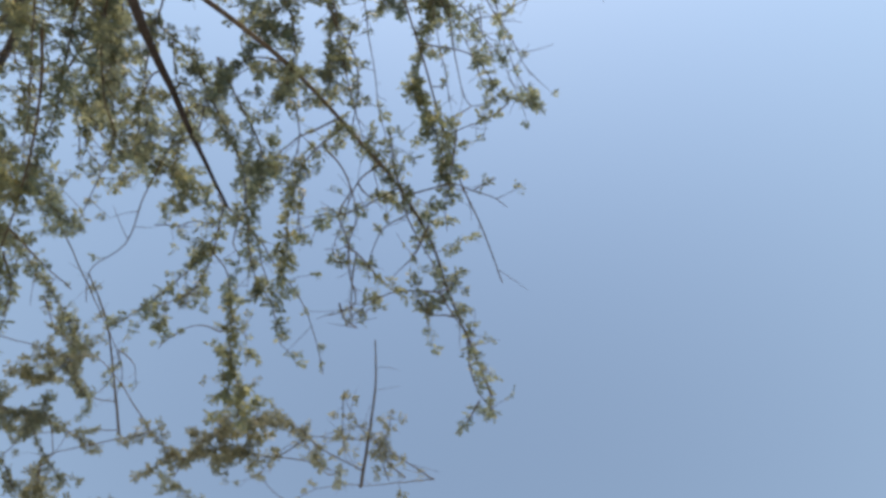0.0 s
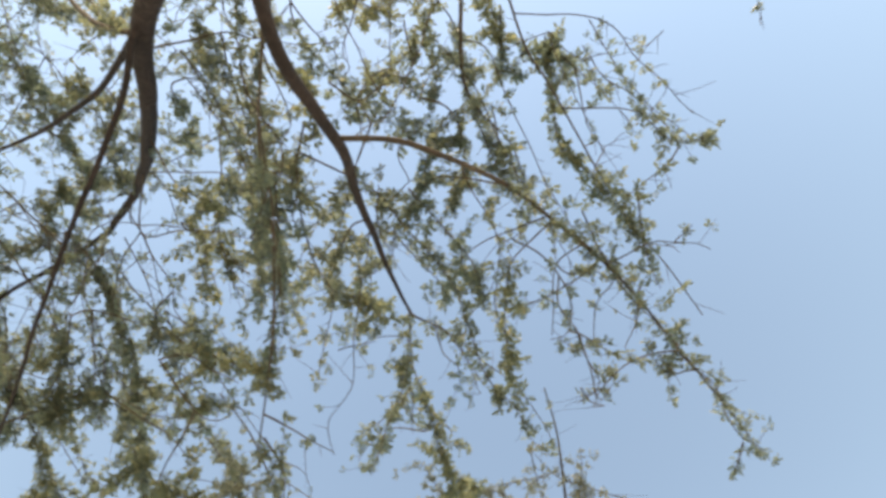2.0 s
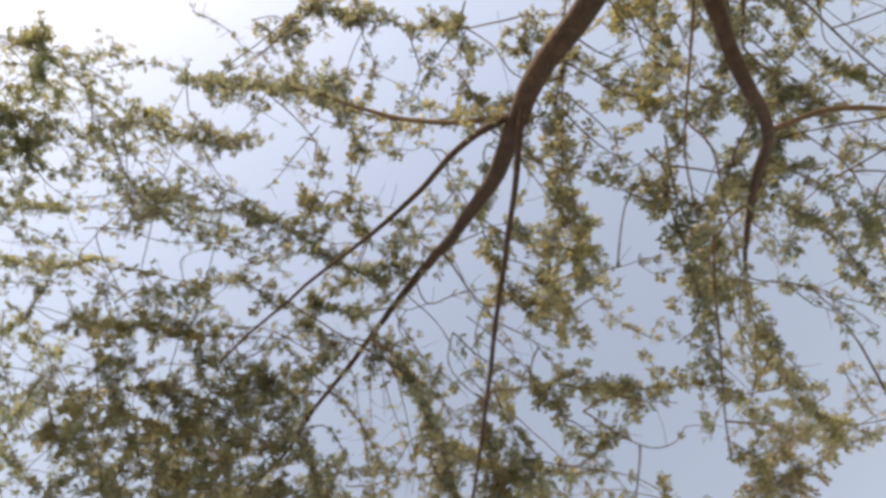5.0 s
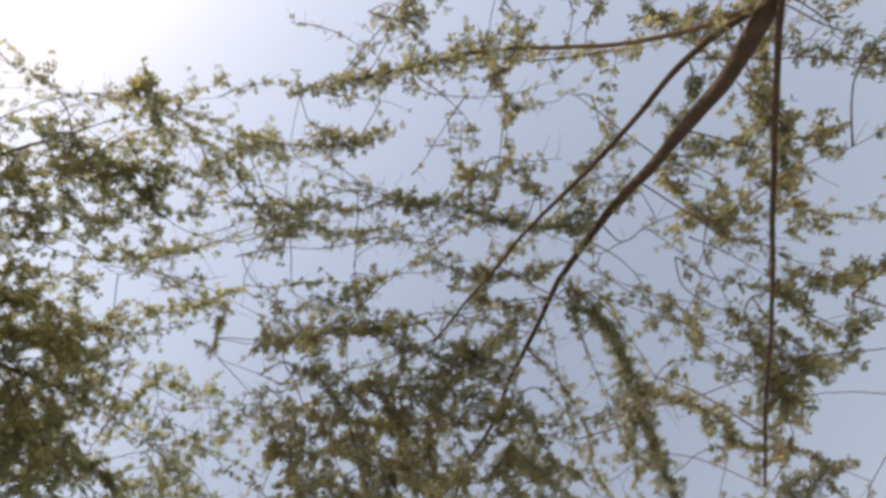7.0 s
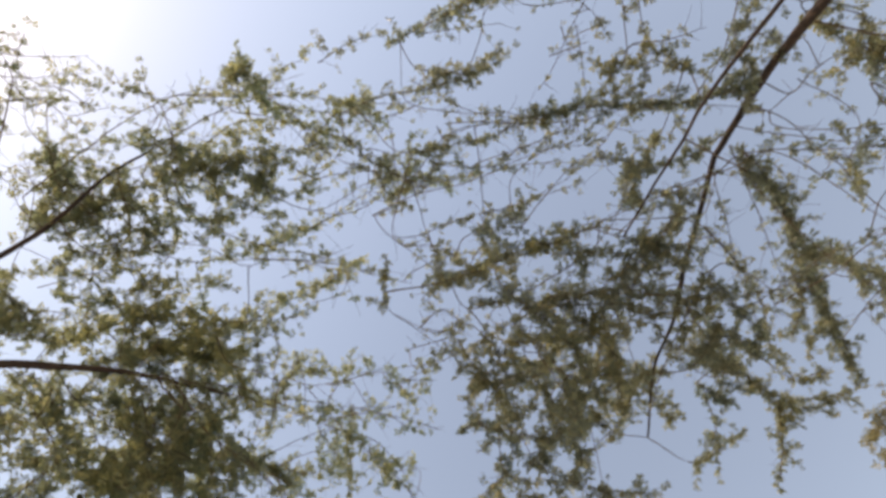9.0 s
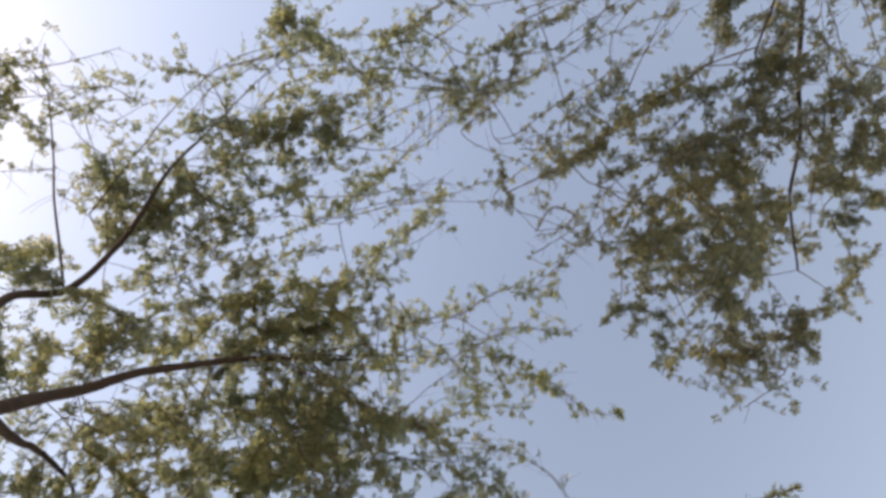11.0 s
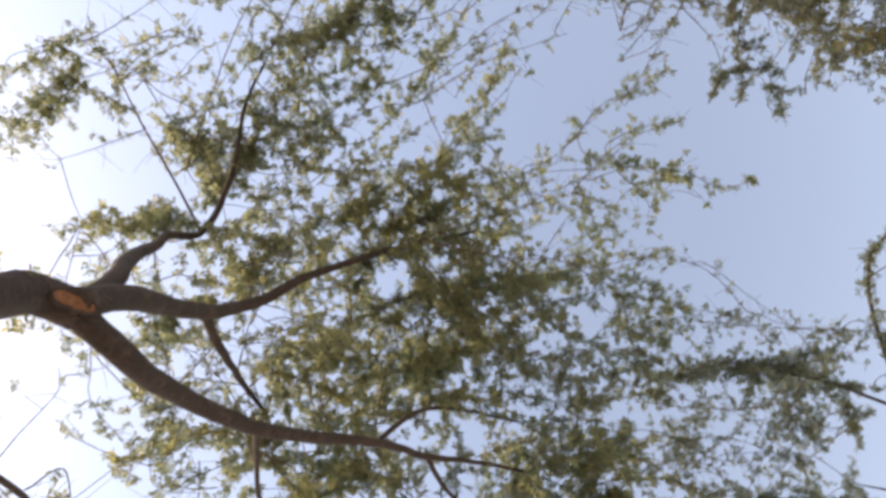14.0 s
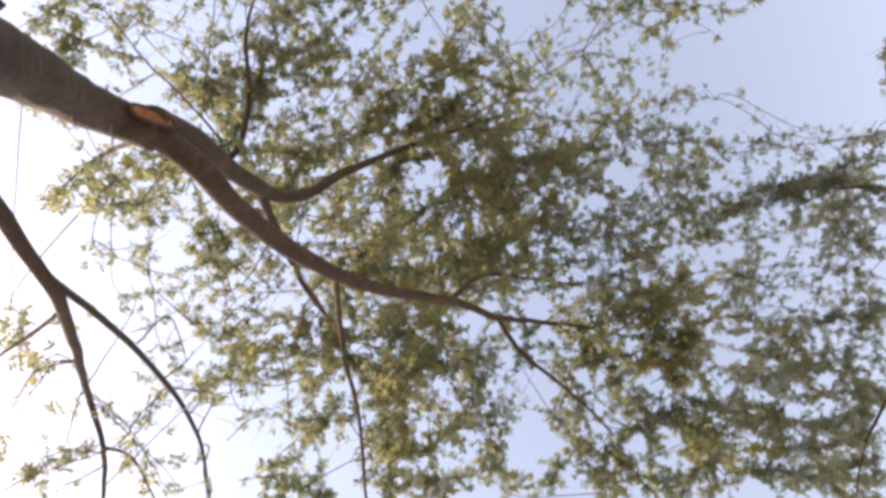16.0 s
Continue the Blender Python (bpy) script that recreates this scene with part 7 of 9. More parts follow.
twig(tree_b, 0.005, 0.43, (-7.57, -6.42, 5.60), (-7.46, -6.64, 5.63), (-7.33, -6.84, 5.66))
twig(tree_b, 0.005, 3, (-6.55, -5.60, 5.75), (-6.53, -5.79, 5.78), (-6.53, -5.98, 5.80))
twig(tree_b, 0.005, 0.89, (-6.70, -6.38, 5.42), (-6.47, -6.32, 5.45), (-6.25, -6.24, 5.48))
twig(tree_b, 0.005, 2.1, (-5.94, -5.54, 5.51), (-5.93, -5.71, 5.54), (-5.99, -5.87, 5.57))
twig(tree_b, 0.005, 0.47, (-6.06, -6.52, 5.66), (-6.07, -6.32, 5.69), (-5.98, -6.13, 5.72))
twig(tree_b, 0.005, 0.92, (-7.07, -6.60, 5.67), (-7.27, -6.57, 5.70), (-7.45, -6.50, 5.73))
twig(tree_b, 0.005, 2.3, (-6.27, -5.72, 5.43), (-6.35, -5.56, 5.46), (-6.41, -5.39, 5.49))
twig(tree_b, 0.005, 0.36, (-7.18, -5.92, 5.44), (-7.07, -5.76, 5.46), (-6.99, -5.59, 5.49))
twig(tree_b, 0.005, 0.25, (-5.79, -3.25, 6.48), (-6.05, -3.03, 6.51), (-6.37, -2.90, 6.55))
twig(tree_b, 0.005, 2.5, (-6.02, -2.56, 6.46), (-6.32, -2.44, 6.50), (-6.66, -2.36, 6.53))
twig(tree_b, 0.005, 0.84, (-6.65, -2.72, 6.57), (-6.57, -2.55, 6.61), (-6.46, -2.40, 6.64))
twig(tree_b, 0.005, 1.6, (-6.08, -2.91, 6.47), (-6.22, -2.68, 6.50), (-6.44, -2.49, 6.54))
twig(tree_b, 0.005, 3, (-6.81, -4.03, 6.56), (-6.96, -3.91, 6.59), (-7.09, -3.77, 6.62))
twig(tree_b, 0.005, 1.2, (-6.61, -4.16, 6.24), (-6.43, -3.97, 6.27), (-6.29, -3.75, 6.31))
twig(tree_b, 0.005, 3, (-7.20, -4.91, 6.26), (-7.33, -4.69, 6.30), (-7.49, -4.49, 6.33))
twig(tree_b, 0.005, 3, (-7.05, -4.74, 6.32), (-7.13, -5.01, 6.35), (-7.09, -5.27, 6.39))
twig(tree_b, 0.005, 3, (-7.19, -4.16, 6.60), (-7.54, -4.27, 6.64), (-7.92, -4.23, 6.67))
twig(tree_b, 0.005, 3, (-6.56, -4.73, 6.59), (-6.89, -4.58, 6.62), (-7.26, -4.51, 6.66))
twig(tree_b, 0.0035, 2.4, (-3.706, -4.583, 5.912), (-3.808, -4.384, 5.867), (-3.917, -4.189, 5.804))
twig(tree_b, 0.0035, 2.4, (-3.705, -4.413, 5.816), (-3.807, -4.492, 5.815), (-3.930, -4.530, 5.809))
twig(tree_b, 0.0035, 0.82, (-5.27, -6.13, 6.45), (-4.99, -5.70, 6.44), (-4.64, -5.36, 6.44), (-4.31, -5.14, 6.43), (-3.89, -4.68, 6.43), (-3.71, -4.32, 6.42))
twig(tree_b, 0.0035, 0.34, (-5.51, -5.98, 6.42), (-5.28, -5.60, 6.44), (-4.96, -5.26, 6.45), (-4.54, -4.86, 6.46), (-4.23, -4.74, 6.48))
twig(tree_b, 0.0035, 3, (-5.81, -5.80, 6.41), (-5.52, -5.51, 6.42), (-5.18, -5.24, 6.43))
twig(tree_b, 0.0035, 3, (-4.93, -5.02, 6.51), (-4.84, -4.63, 6.45), (-4.78, -4.28, 6.40), (-4.97, -4.31, 6.34))
twig(tree_b, 0.0035, 0.12, (-4.08, -4.49, 6.49), (-4.28, -4.11, 6.29), (-4.27, -3.70, 6.09))
twig(tree_b, 0.0035, 0.32, (-3.87, -4.41, 6.44), (-3.89, -4.11, 6.28), (-4.01, -3.81, 6.13), (-4.05, -3.49, 5.97))
twig(tree_b, 0.0035, 0.49, (-5.19, -3.98, 6.16), (-4.93, -3.50, 5.99), (-4.82, -3.13, 5.82), (-4.62, -2.79, 5.65))
twig(tree_b, 0.0035, 3, (-6.26, -5.38, 6.33), (-6.12, -5.01, 6.29), (-5.99, -4.66, 6.25), (-5.83, -4.32, 6.20))
twig(tree_b, 0.0035, 2.9, (-6.72, -5.25, 6.33), (-6.44, -4.91, 6.30), (-6.05, -4.57, 6.26), (-5.92, -4.17, 6.22))
twig(tree_b, 0.0035, 1.9, (-6.73, -4.88, 6.31), (-6.45, -4.52, 6.32), (-6.22, -4.13, 6.33), (-6.03, -3.72, 6.34))
twig(tree_b, 0.0035, 2.6, (-6.25, -3.88, 6.33), (-6.38, -3.70, 6.34), (-6.14, -3.49, 6.35))
twig(tree_b, 0.0035, 3, (-7.17, -5.00, 6.32), (-6.96, -4.65, 6.32), (-6.84, -4.26, 6.33), (-6.72, -3.86, 6.34))
twig(tree_b, 0.0035, 0.71, (-6.71, -3.85, 6.33), (-6.41, -3.52, 6.37), (-6.37, -3.03, 6.42))
twig(tree_b, 0.0035, 0.62, (-7.36, -4.73, 6.32), (-7.17, -4.31, 6.33), (-6.91, -3.98, 6.33), (-6.72, -3.56, 6.34))
twig(tree_b, 0.0035, 3, (-6.73, -3.56, 6.35), (-6.80, -3.17, 6.35), (-6.84, -2.74, 6.36))
twig(tree_b, 0.0035, 3, (-7.77, -4.68, 6.32), (-7.56, -4.33, 6.33), (-7.41, -3.89, 6.34), (-7.27, -3.44, 6.35))
twig(tree_b, 0.0035, 0.85, (-6.80, -3.02, 6.41), (-6.63, -2.62, 6.22), (-6.15, -2.32, 6.02), (-6.02, -2.01, 5.82))
twig(tree_b, 0.0035, 0.41, (-4.75, -6.34, 6.37), (-4.55, -6.09, 6.35), (-4.41, -5.75, 6.33), (-4.42, -5.56, 6.31))
twig(tree_b, 0.0035, 3, (-5.81, -6.58, 5.98), (-5.88, -6.37, 5.98), (-5.90, -6.12, 5.99), (-5.83, -5.88, 5.99))
twig(tree_b, 0.0035, 3, (-5.17, -6.06, 6.57), (-5.35, -5.86, 6.45), (-5.62, -5.75, 6.33))
twig(tree_b, 0.0035, 3, (-5.27, -5.99, 6.52), (-5.24, -5.70, 6.50), (-5.13, -5.56, 6.49))
twig(tree_b, 0.0035, 0.27, (-4.39, -4.97, 6.13), (-4.42, -4.70, 6.26), (-4.32, -4.36, 6.40), (-4.40, -4.08, 6.53))
twig(tree_b, 0.0035, 0.69, (-4.86, -4.92, 6.19), (-4.70, -4.65, 6.16), (-4.72, -4.29, 6.12), (-4.73, -3.97, 6.09), (-4.75, -3.66, 6.05))
twig(tree_b, 0.0035, 0.29, (-4.13, -4.75, 6.40), (-3.86, -4.49, 6.44), (-3.75, -4.22, 6.48), (-3.86, -3.84, 6.52))
twig(tree_b, 0.0035, 0.38, (-4.30, -5.38, 6.06), (-4.26, -5.10, 6.10), (-4.25, -4.89, 6.14))
twig(tree_b, 0.0035, 0.52, (-5.07, -5.46, 6.47), (-5.10, -5.12, 6.29), (-4.86, -4.81, 6.12))
twig(tree_b, 0.0035, 3, (-5.96, -5.49, 5.89), (-6.34, -5.52, 5.99), (-6.64, -5.51, 6.08))
twig(tree_b, 0.0035, 3, (-6.05, -4.65, 6.29), (-6.19, -4.29, 6.17), (-5.95, -4.01, 6.04), (-5.86, -3.65, 5.91))
twig(tree_b, 0.0035, 0.96, (-6.39, -3.85, 6.16), (-6.51, -3.60, 6.13), (-6.63, -3.36, 6.10), (-6.77, -3.39, 6.07))
twig(tree_b, 0.0035, 2.9, (-7.06, -5.50, 6.32), (-7.19, -5.17, 6.34), (-7.33, -4.83, 6.35), (-7.58, -4.67, 6.36))
twig(tree_b, 0.0035, 3, (-7.08, -5.40, 5.80), (-7.43, -5.25, 5.97), (-7.75, -5.07, 6.14))
twig(tree_b, 0.0035, 3, (-7.62, -5.11, 6.37), (-7.57, -4.75, 6.13), (-7.67, -4.50, 5.89))
twig(tree_b, 0.0035, 1.6, (-7.06, -4.56, 6.37), (-6.98, -4.26, 6.34), (-6.89, -3.92, 6.30), (-6.95, -3.57, 6.26))
twig(tree_b, 0.0035, 2.1, (-7.33, -4.33, 6.31), (-7.43, -4.02, 6.24), (-7.12, -3.65, 6.17), (-6.87, -3.29, 6.10))
twig(tree_b, 0.0035, 3, (-7.63, -4.16, 6.02), (-7.68, -3.79, 6.07), (-7.54, -3.61, 6.11))
twig(tree_b, 0.0035, 0.66, (-7.29, -3.54, 6.12), (-7.01, -3.14, 6.00), (-6.89, -2.79, 5.88))
twig(tree_b, 0.0035, 0.91, (-6.77, -2.75, 5.95), (-6.72, -2.44, 5.86), (-6.61, -2.11, 5.77))
twig(tree_b, 0.0035, 0.51, (-7.05, -2.62, 5.95), (-7.22, -2.38, 5.91), (-7.43, -2.12, 5.88))
twig(tree_b, 0.0035, 0.69, (-7.61, -3.23, 6.00), (-7.42, -2.96, 5.96), (-7.52, -2.58, 5.91))
twig(tree_b, 0.0035, 0.43, (-5.97, -2.26, 5.68), (-6.04, -2.08, 5.66), (-6.06, -1.91, 5.64))
twig(tree_b, 0.0035, 0.46, (-7.25, -6.13, 5.59), (-7.13, -5.91, 5.54), (-7.13, -5.68, 5.48))
twig(tree_b, 0.0035, 1.7, (-7.55, -6.05, 5.59), (-7.41, -5.89, 5.59), (-7.52, -5.65, 5.59))
twig(tree_b, 0.0035, 0.63, (-4.46, -4.88, 6.10), (-4.77, -4.68, 6.14), (-4.70, -4.49, 6.17), (-4.76, -4.27, 6.20))
twig(tree_b, 0.0035, 2.1, (-5.00, -5.32, 6.39), (-5.21, -5.20, 6.31), (-5.11, -5.03, 6.24))
twig(tree_b, 0.0035, 1.4, (-5.32, -6.03, 6.50), (-5.36, -5.74, 6.48), (-5.25, -5.48, 6.45))
twig(tree_b, 0.0035, 1.5, (-5.77, -6.41, 5.72), (-5.88, -6.24, 5.82), (-5.87, -6.08, 5.92))
twig(tree_b, 0.0035, 0.34, (-4.51, -6.99, 6.19), (-4.44, -6.80, 6.25), (-4.36, -6.60, 6.30), (-4.38, -6.37, 6.35))
twig(tree_b, 0.0035, 0.77, (-4.72, -6.70, 6.19), (-5.02, -6.74, 5.88), (-5.21, -6.80, 5.57))
twig(tree_b, 0.0035, 2.1, (-5.67, -4.65, 6.15), (-5.84, -4.44, 6.17), (-6.11, -4.54, 6.19))
twig(tree_b, 0.0035, 2, (-6.30, -3.90, 6.15), (-6.43, -3.67, 6.18), (-6.70, -3.60, 6.22), (-6.84, -3.67, 6.26))
twig(tree_b, 0.0035, 2, (-6.88, -3.18, 6.01), (-7.14, -3.11, 6.05), (-7.36, -3.32, 6.09))
twig(tree_b, 0.0035, 1.4, (-7.00, -2.45, 6.05), (-7.13, -2.15, 5.95), (-7.09, -1.96, 5.86))
twig(tree_b, 0.0035, 0.82, (-7.59, -2.62, 5.79), (-7.45, -2.43, 5.86), (-7.43, -2.10, 5.92))
twig(tree_b, 0.0035, 2.9, (-6.11, -5.50, 5.69), (-6.36, -5.37, 5.81), (-6.46, -5.11, 5.92))
twig(tree_b, 0.0035, 2.9, (-7.10, -5.44, 6.07), (-7.29, -5.22, 6.26), (-7.40, -4.97, 6.45))
twig(tree_b, 0.0035, 3, (-7.45, -5.35, 6.05), (-7.46, -5.15, 6.26))
twig(tree_b, 0.0035, 3, (-7.49, -4.82, 5.80), (-7.35, -4.54, 5.92), (-7.41, -4.16, 6.05), (-7.50, -3.87, 6.18))
twig(tree_b, 0.0035, 1, (-7.83, -3.24, 5.70), (-7.79, -2.99, 5.50), (-7.79, -2.77, 5.29))
twig(tree_b, 0.0035, 1.9, (-7.95, -3.34, 5.58), (-7.96, -3.09, 5.40), (-7.96, -2.86, 5.22))
twig(tree_b, 0.0035, 2.3, (-7.72, -3.75, 5.89), (-7.80, -3.51, 5.75))
twig(tree_b, 0.0035, 2.3, (-7.84, -5.38, 5.86), (-7.92, -5.16, 5.74), (-7.87, -4.87, 5.63))
twig(tree_b, 0.0035, 1.8, (-8.00, -5.32, 5.60), (-8.08, -5.07, 5.57), (-8.02, -4.80, 5.54))
twig(tree_b, 0.0035, 1.4, (-7.25, -6.17, 5.58), (-7.46, -6.01, 5.58), (-7.70, -6.18, 5.59))
twig(tree_b, 0.0035, 1.1, (-7.43, -6.30, 5.21), (-7.48, -6.23, 5.44))
twig(tree_b, 0.0035, 0.43, (-7.78, -6.16, 5.49), (-7.92, -5.94, 5.74))
twig(tree_b, 0.0035, 1.2, (-7.86, -4.52, 5.30), (-8.16, -4.23, 5.42))
twig(tree_b, 0.0035, 1.5, (-5.29, -5.11, 6.17), (-5.50, -5.04, 6.16), (-5.66, -4.71, 6.16), (-5.63, -4.51, 6.15))
twig(tree_b, 0.0035, 0.9, (-5.90, -5.28, 6.13), (-5.95, -4.97, 6.22), (-6.15, -4.65, 6.30))
twig(tree_b, 0.0035, 2.7, (-5.69, -4.14, 6.03), (-5.84, -3.80, 6.04), (-6.08, -3.49, 6.06), (-6.28, -3.45, 6.08))
twig(tree_b, 0.0035, 0.67, (-6.30, -3.95, 6.16), (-6.45, -3.80, 6.15), (-6.44, -3.54, 6.14), (-6.55, -3.22, 6.13))
twig(tree_b, 0.0035, 2.9, (-6.61, -4.05, 6.19), (-6.83, -3.86, 6.23), (-6.75, -3.62, 6.27))
twig(tree_b, 0.0035, 3, (-6.65, -3.35, 6.14), (-6.91, -3.18, 6.12), (-7.10, -3.36, 6.10))
twig(tree_b, 0.0035, 1.3, (-7.27, -2.59, 6.05), (-7.26, -2.32, 5.96), (-7.21, -2.05, 5.86))
twig(tree_b, 0.0035, 1, (-7.39, -2.95, 5.92), (-7.56, -2.75, 5.80), (-7.53, -2.41, 5.69))
twig(tree_b, 0.0035, 1.6, (-7.20, -3.52, 6.19), (-7.45, -3.36, 5.96), (-7.53, -3.08, 5.73), (-7.69, -2.85, 5.49))
twig(tree_b, 0.0035, 1.6, (-7.69, -3.12, 5.52), (-7.79, -2.93, 5.40), (-7.95, -2.90, 5.28))
twig(tree_b, 0.0035, 2.5, (-8.01, -3.29, 5.58), (-8.10, -3.09, 5.45), (-8.09, -2.93, 5.31))
twig(tree_b, 0.0035, 2.9, (-8.23, -3.35, 5.59), (-8.32, -3.15, 5.47), (-8.43, -3.01, 5.35))
twig(tree_b, 0.0035, 1, (-8.68, -3.21, 5.46), (-8.67, -2.89, 5.51), (-8.80, -2.60, 5.56))
twig(tree_b, 0.0035, 1.7, (-9.24, -3.82, 5.58), (-9.39, -3.68, 5.55), (-9.55, -3.64, 5.53))
twig(tree_b, 0.0035, 2.2, (-9.40, -3.09, 5.63), (-9.53, -2.66, 5.63), (-9.75, -2.25, 5.64))
twig(tree_b, 0.0035, 1.1, (-6.02, -6.22, 5.76), (-6.26, -6.15, 5.68), (-6.28, -6.21, 5.60))
twig(tree_b, 0.0035, 0.32, (-5.38, -5.95, 5.96), (-5.49, -5.83, 6.12))
twig(tree_b, 0.0035, 2.5, (-6.54, -6.04, 5.44), (-6.74, -5.95, 5.70), (-6.89, -5.76, 5.96))
twig(tree_b, 0.0035, 0.34, (-7.02, -5.90, 5.44), (-7.21, -5.85, 5.78), (-7.34, -5.73, 6.12))
twig(tree_b, 0.0035, 3, (-7.51, -5.13, 5.92), (-7.70, -4.95, 5.83), (-7.64, -4.65, 5.74), (-7.84, -4.58, 5.66))
twig(tree_b, 0.0035, 2, (-7.82, -5.33, 5.88), (-7.94, -5.04, 5.76), (-7.98, -4.73, 5.65), (-8.09, -4.45, 5.54))
twig(tree_b, 0.0035, 0.97, (-8.21, -5.28, 5.78), (-8.21, -4.94, 5.71), (-8.45, -4.75, 5.63), (-8.43, -4.47, 5.56))
twig(tree_b, 0.0035, 1.3, (-8.41, -5.49, 5.65), (-8.43, -5.21, 5.65), (-8.66, -5.01, 5.66))
twig(tree_b, 0.0035, 1.4, (-8.72, -5.32, 5.62), (-8.88, -5.00, 5.59), (-8.89, -4.67, 5.56))
twig(tree_b, 0.0035, 1.7, (-7.36, -4.37, 6.06), (-7.32, -4.05, 6.06), (-7.31, -3.80, 6.06), (-7.50, -3.55, 6.06))
twig(tree_b, 0.0035, 2, (-7.66, -5.63, 6.04), (-7.70, -5.76, 5.85), (-7.87, -5.66, 5.67))
twig(tree_b, 0.0035, 1.4, (-7.26, -6.14, 5.39), (-7.36, -6.02, 5.54))
twig(tree_b, 0.0035, 0.47, (-7.93, -6.34, 5.45), (-7.87, -6.13, 5.55), (-7.97, -5.87, 5.64))
twig(tree_b, 0.0035, 1.1, (-8.23, -6.36, 5.42), (-8.35, -6.08, 5.52), (-8.54, -5.86, 5.61))
twig(tree_b, 0.0035, 0.88, (-4.57, -6.43, 5.99), (-4.69, -6.25, 6.05), (-4.75, -6.00, 6.12))
twig(tree_b, 0.0035, 0.69, (-4.14, -4.99, 6.25), (-4.00, -4.71, 6.25), (-3.87, -4.42, 6.25), (-3.66, -4.15, 6.25))
twig(tree_b, 0.0035, 1.2, (-4.33, -4.61, 6.25), (-4.16, -4.36, 6.25), (-4.04, -4.14, 6.25))
twig(tree_b, 0.0035, 1.3, (-3.83, -4.54, 6.25), (-3.60, -4.37, 6.25), (-3.42, -4.22, 6.25))
twig(tree_b, 0.0035, 2.4, (-3.69, -4.11, 6.25), (-3.62, -3.82, 6.25), (-3.50, -3.60, 6.25))
twig(tree_b, 0.0035, 0.6, (-4.16, -3.99, 6.25), (-4.03, -3.77, 6.25), (-3.90, -3.55, 6.25))
twig(tree_b, 0.0035, 0.79, (-4.23, -3.75, 6.25), (-3.95, -3.71, 6.25))
twig(tree_b, 0.0035, 2.1, (-4.59, -4.45, 6.25), (-4.33, -4.31, 6.25), (-4.20, -4.09, 6.25))
twig(tree_b, 0.0035, 1.5, (-4.78, -4.06, 6.25), (-4.50, -4.03, 6.25))
twig(tree_b, 0.0035, 0.45, (-4.62, -3.51, 6.25), (-4.29, -3.31, 6.25), (-3.95, -3.11, 6.25))
twig(tree_b, 0.0035, 0.42, (-5.18, -3.59, 6.25), (-4.95, -3.41, 6.25), (-4.65, -3.17, 6.25))
twig(tree_b, 0.0035, 0.37, (-5.29, -3.30, 6.25), (-5.09, -3.09, 6.25), (-4.92, -3.07, 6.25))
twig(tree_b, 0.0035, 0.56, (-5.68, -2.68, 6.25), (-5.47, -2.40, 6.25), (-5.27, -2.11, 6.25))
twig(tree_b, 0.0035, 0.9, (-5.98, -2.55, 6.25), (-5.82, -2.29, 6.25), (-5.58, -2.04, 6.25))
twig(tree_b, 0.0035, 1.1, (-6.19, -1.76, 6.25), (-6.32, -1.99, 6.25), (-6.50, -2.01, 6.25))
twig(tree_b, 0.0035, 0.94, (-3.92, -3.87, 6.20), (-3.87, -3.55, 6.20), (-3.90, -3.26, 6.20), (-4.10, -3.05, 6.20))
twig(tree_b, 0.0035, 2.4, (-4.19, -3.09, 6.20), (-3.98, -2.99, 6.20), (-3.73, -3.09, 6.20))
twig(tree_b, 0.0035, 0.35, (-3.54, -3.61, 6.20), (-3.41, -3.35, 6.20), (-3.25, -3.13, 6.20))
twig(tree_b, 0.0035, 1.6, (-5.40, -4.83, 6.35), (-5.16, -4.62, 6.36), (-4.98, -4.32, 6.36))
twig(tree_b, 0.0035, 1.5, (-6.08, -5.46, 6.37), (-5.92, -5.10, 6.33), (-5.72, -4.78, 6.29))
twig(tree_b, 0.0035, 2.6, (-5.38, -5.18, 6.42), (-5.10, -4.91, 6.41))
twig(tree_b, 0.0035, 1.6, (-5.77, -4.67, 6.26), (-5.55, -4.32, 6.22), (-5.44, -3.96, 6.18))
twig(tree_b, 0.0035, 1.7, (-5.82, -4.19, 6.26), (-5.75, -3.80, 6.21), (-5.47, -3.54, 6.16))
twig(tree_b, 0.0035, 0.48, (-4.76, -5.89, 6.38), (-4.57, -5.66, 6.40), (-4.48, -5.43, 6.41))
twig(tree_b, 0.004, 0.35, (-7.13, -6.47, 4.50), (-7.28, -6.39, 4.50), (-7.48, -6.35, 4.50), (-7.74, -6.33, 4.50))
twig(tree_b, 0.004, 0.3, (-6.89, -6.31, 4.20), (-6.83, -6.39, 4.20), (-6.94, -6.57, 4.20), (-6.99, -6.68, 4.20))
twig(tree_b, 0.004, 0.35, (-7.42, -6.63, 4.60), (-7.39, -6.81, 4.60), (-7.37, -7.03, 4.60), (-7.36, -7.15, 4.60))
twig(tree_b, 0.004, 0.35, (-7.15, -5.92, 4.10), (-7.25, -6.04, 4.10), (-7.31, -6.13, 4.10))
twig(tree_b, 0.004, 0.35, (-7.48, -7.20, 4.60), (-7.45, -7.00, 4.60), (-7.41, -6.76, 4.60))
twig(tree_b, 0.004, 0.7, (-6.58, -6.91, 6.00), (-6.75, -6.71, 6.00), (-6.77, -6.39, 6.00))
twig(tree_b, 0.004, 0.6, (-7.00, -6.95, 6.00), (-6.99, -6.71, 6.00), (-6.94, -6.46, 6.00))
twig(tree_b, 0.004, 0.7, (-7.02, -6.49, 6.00), (-7.27, -6.35, 6.00), (-7.29, -6.17, 6.00))
twig(tree_b, 0.004, 0.5, (-6.35, -7.35, 5.60), (-6.68, -7.41, 5.60), (-6.88, -7.58, 5.60))
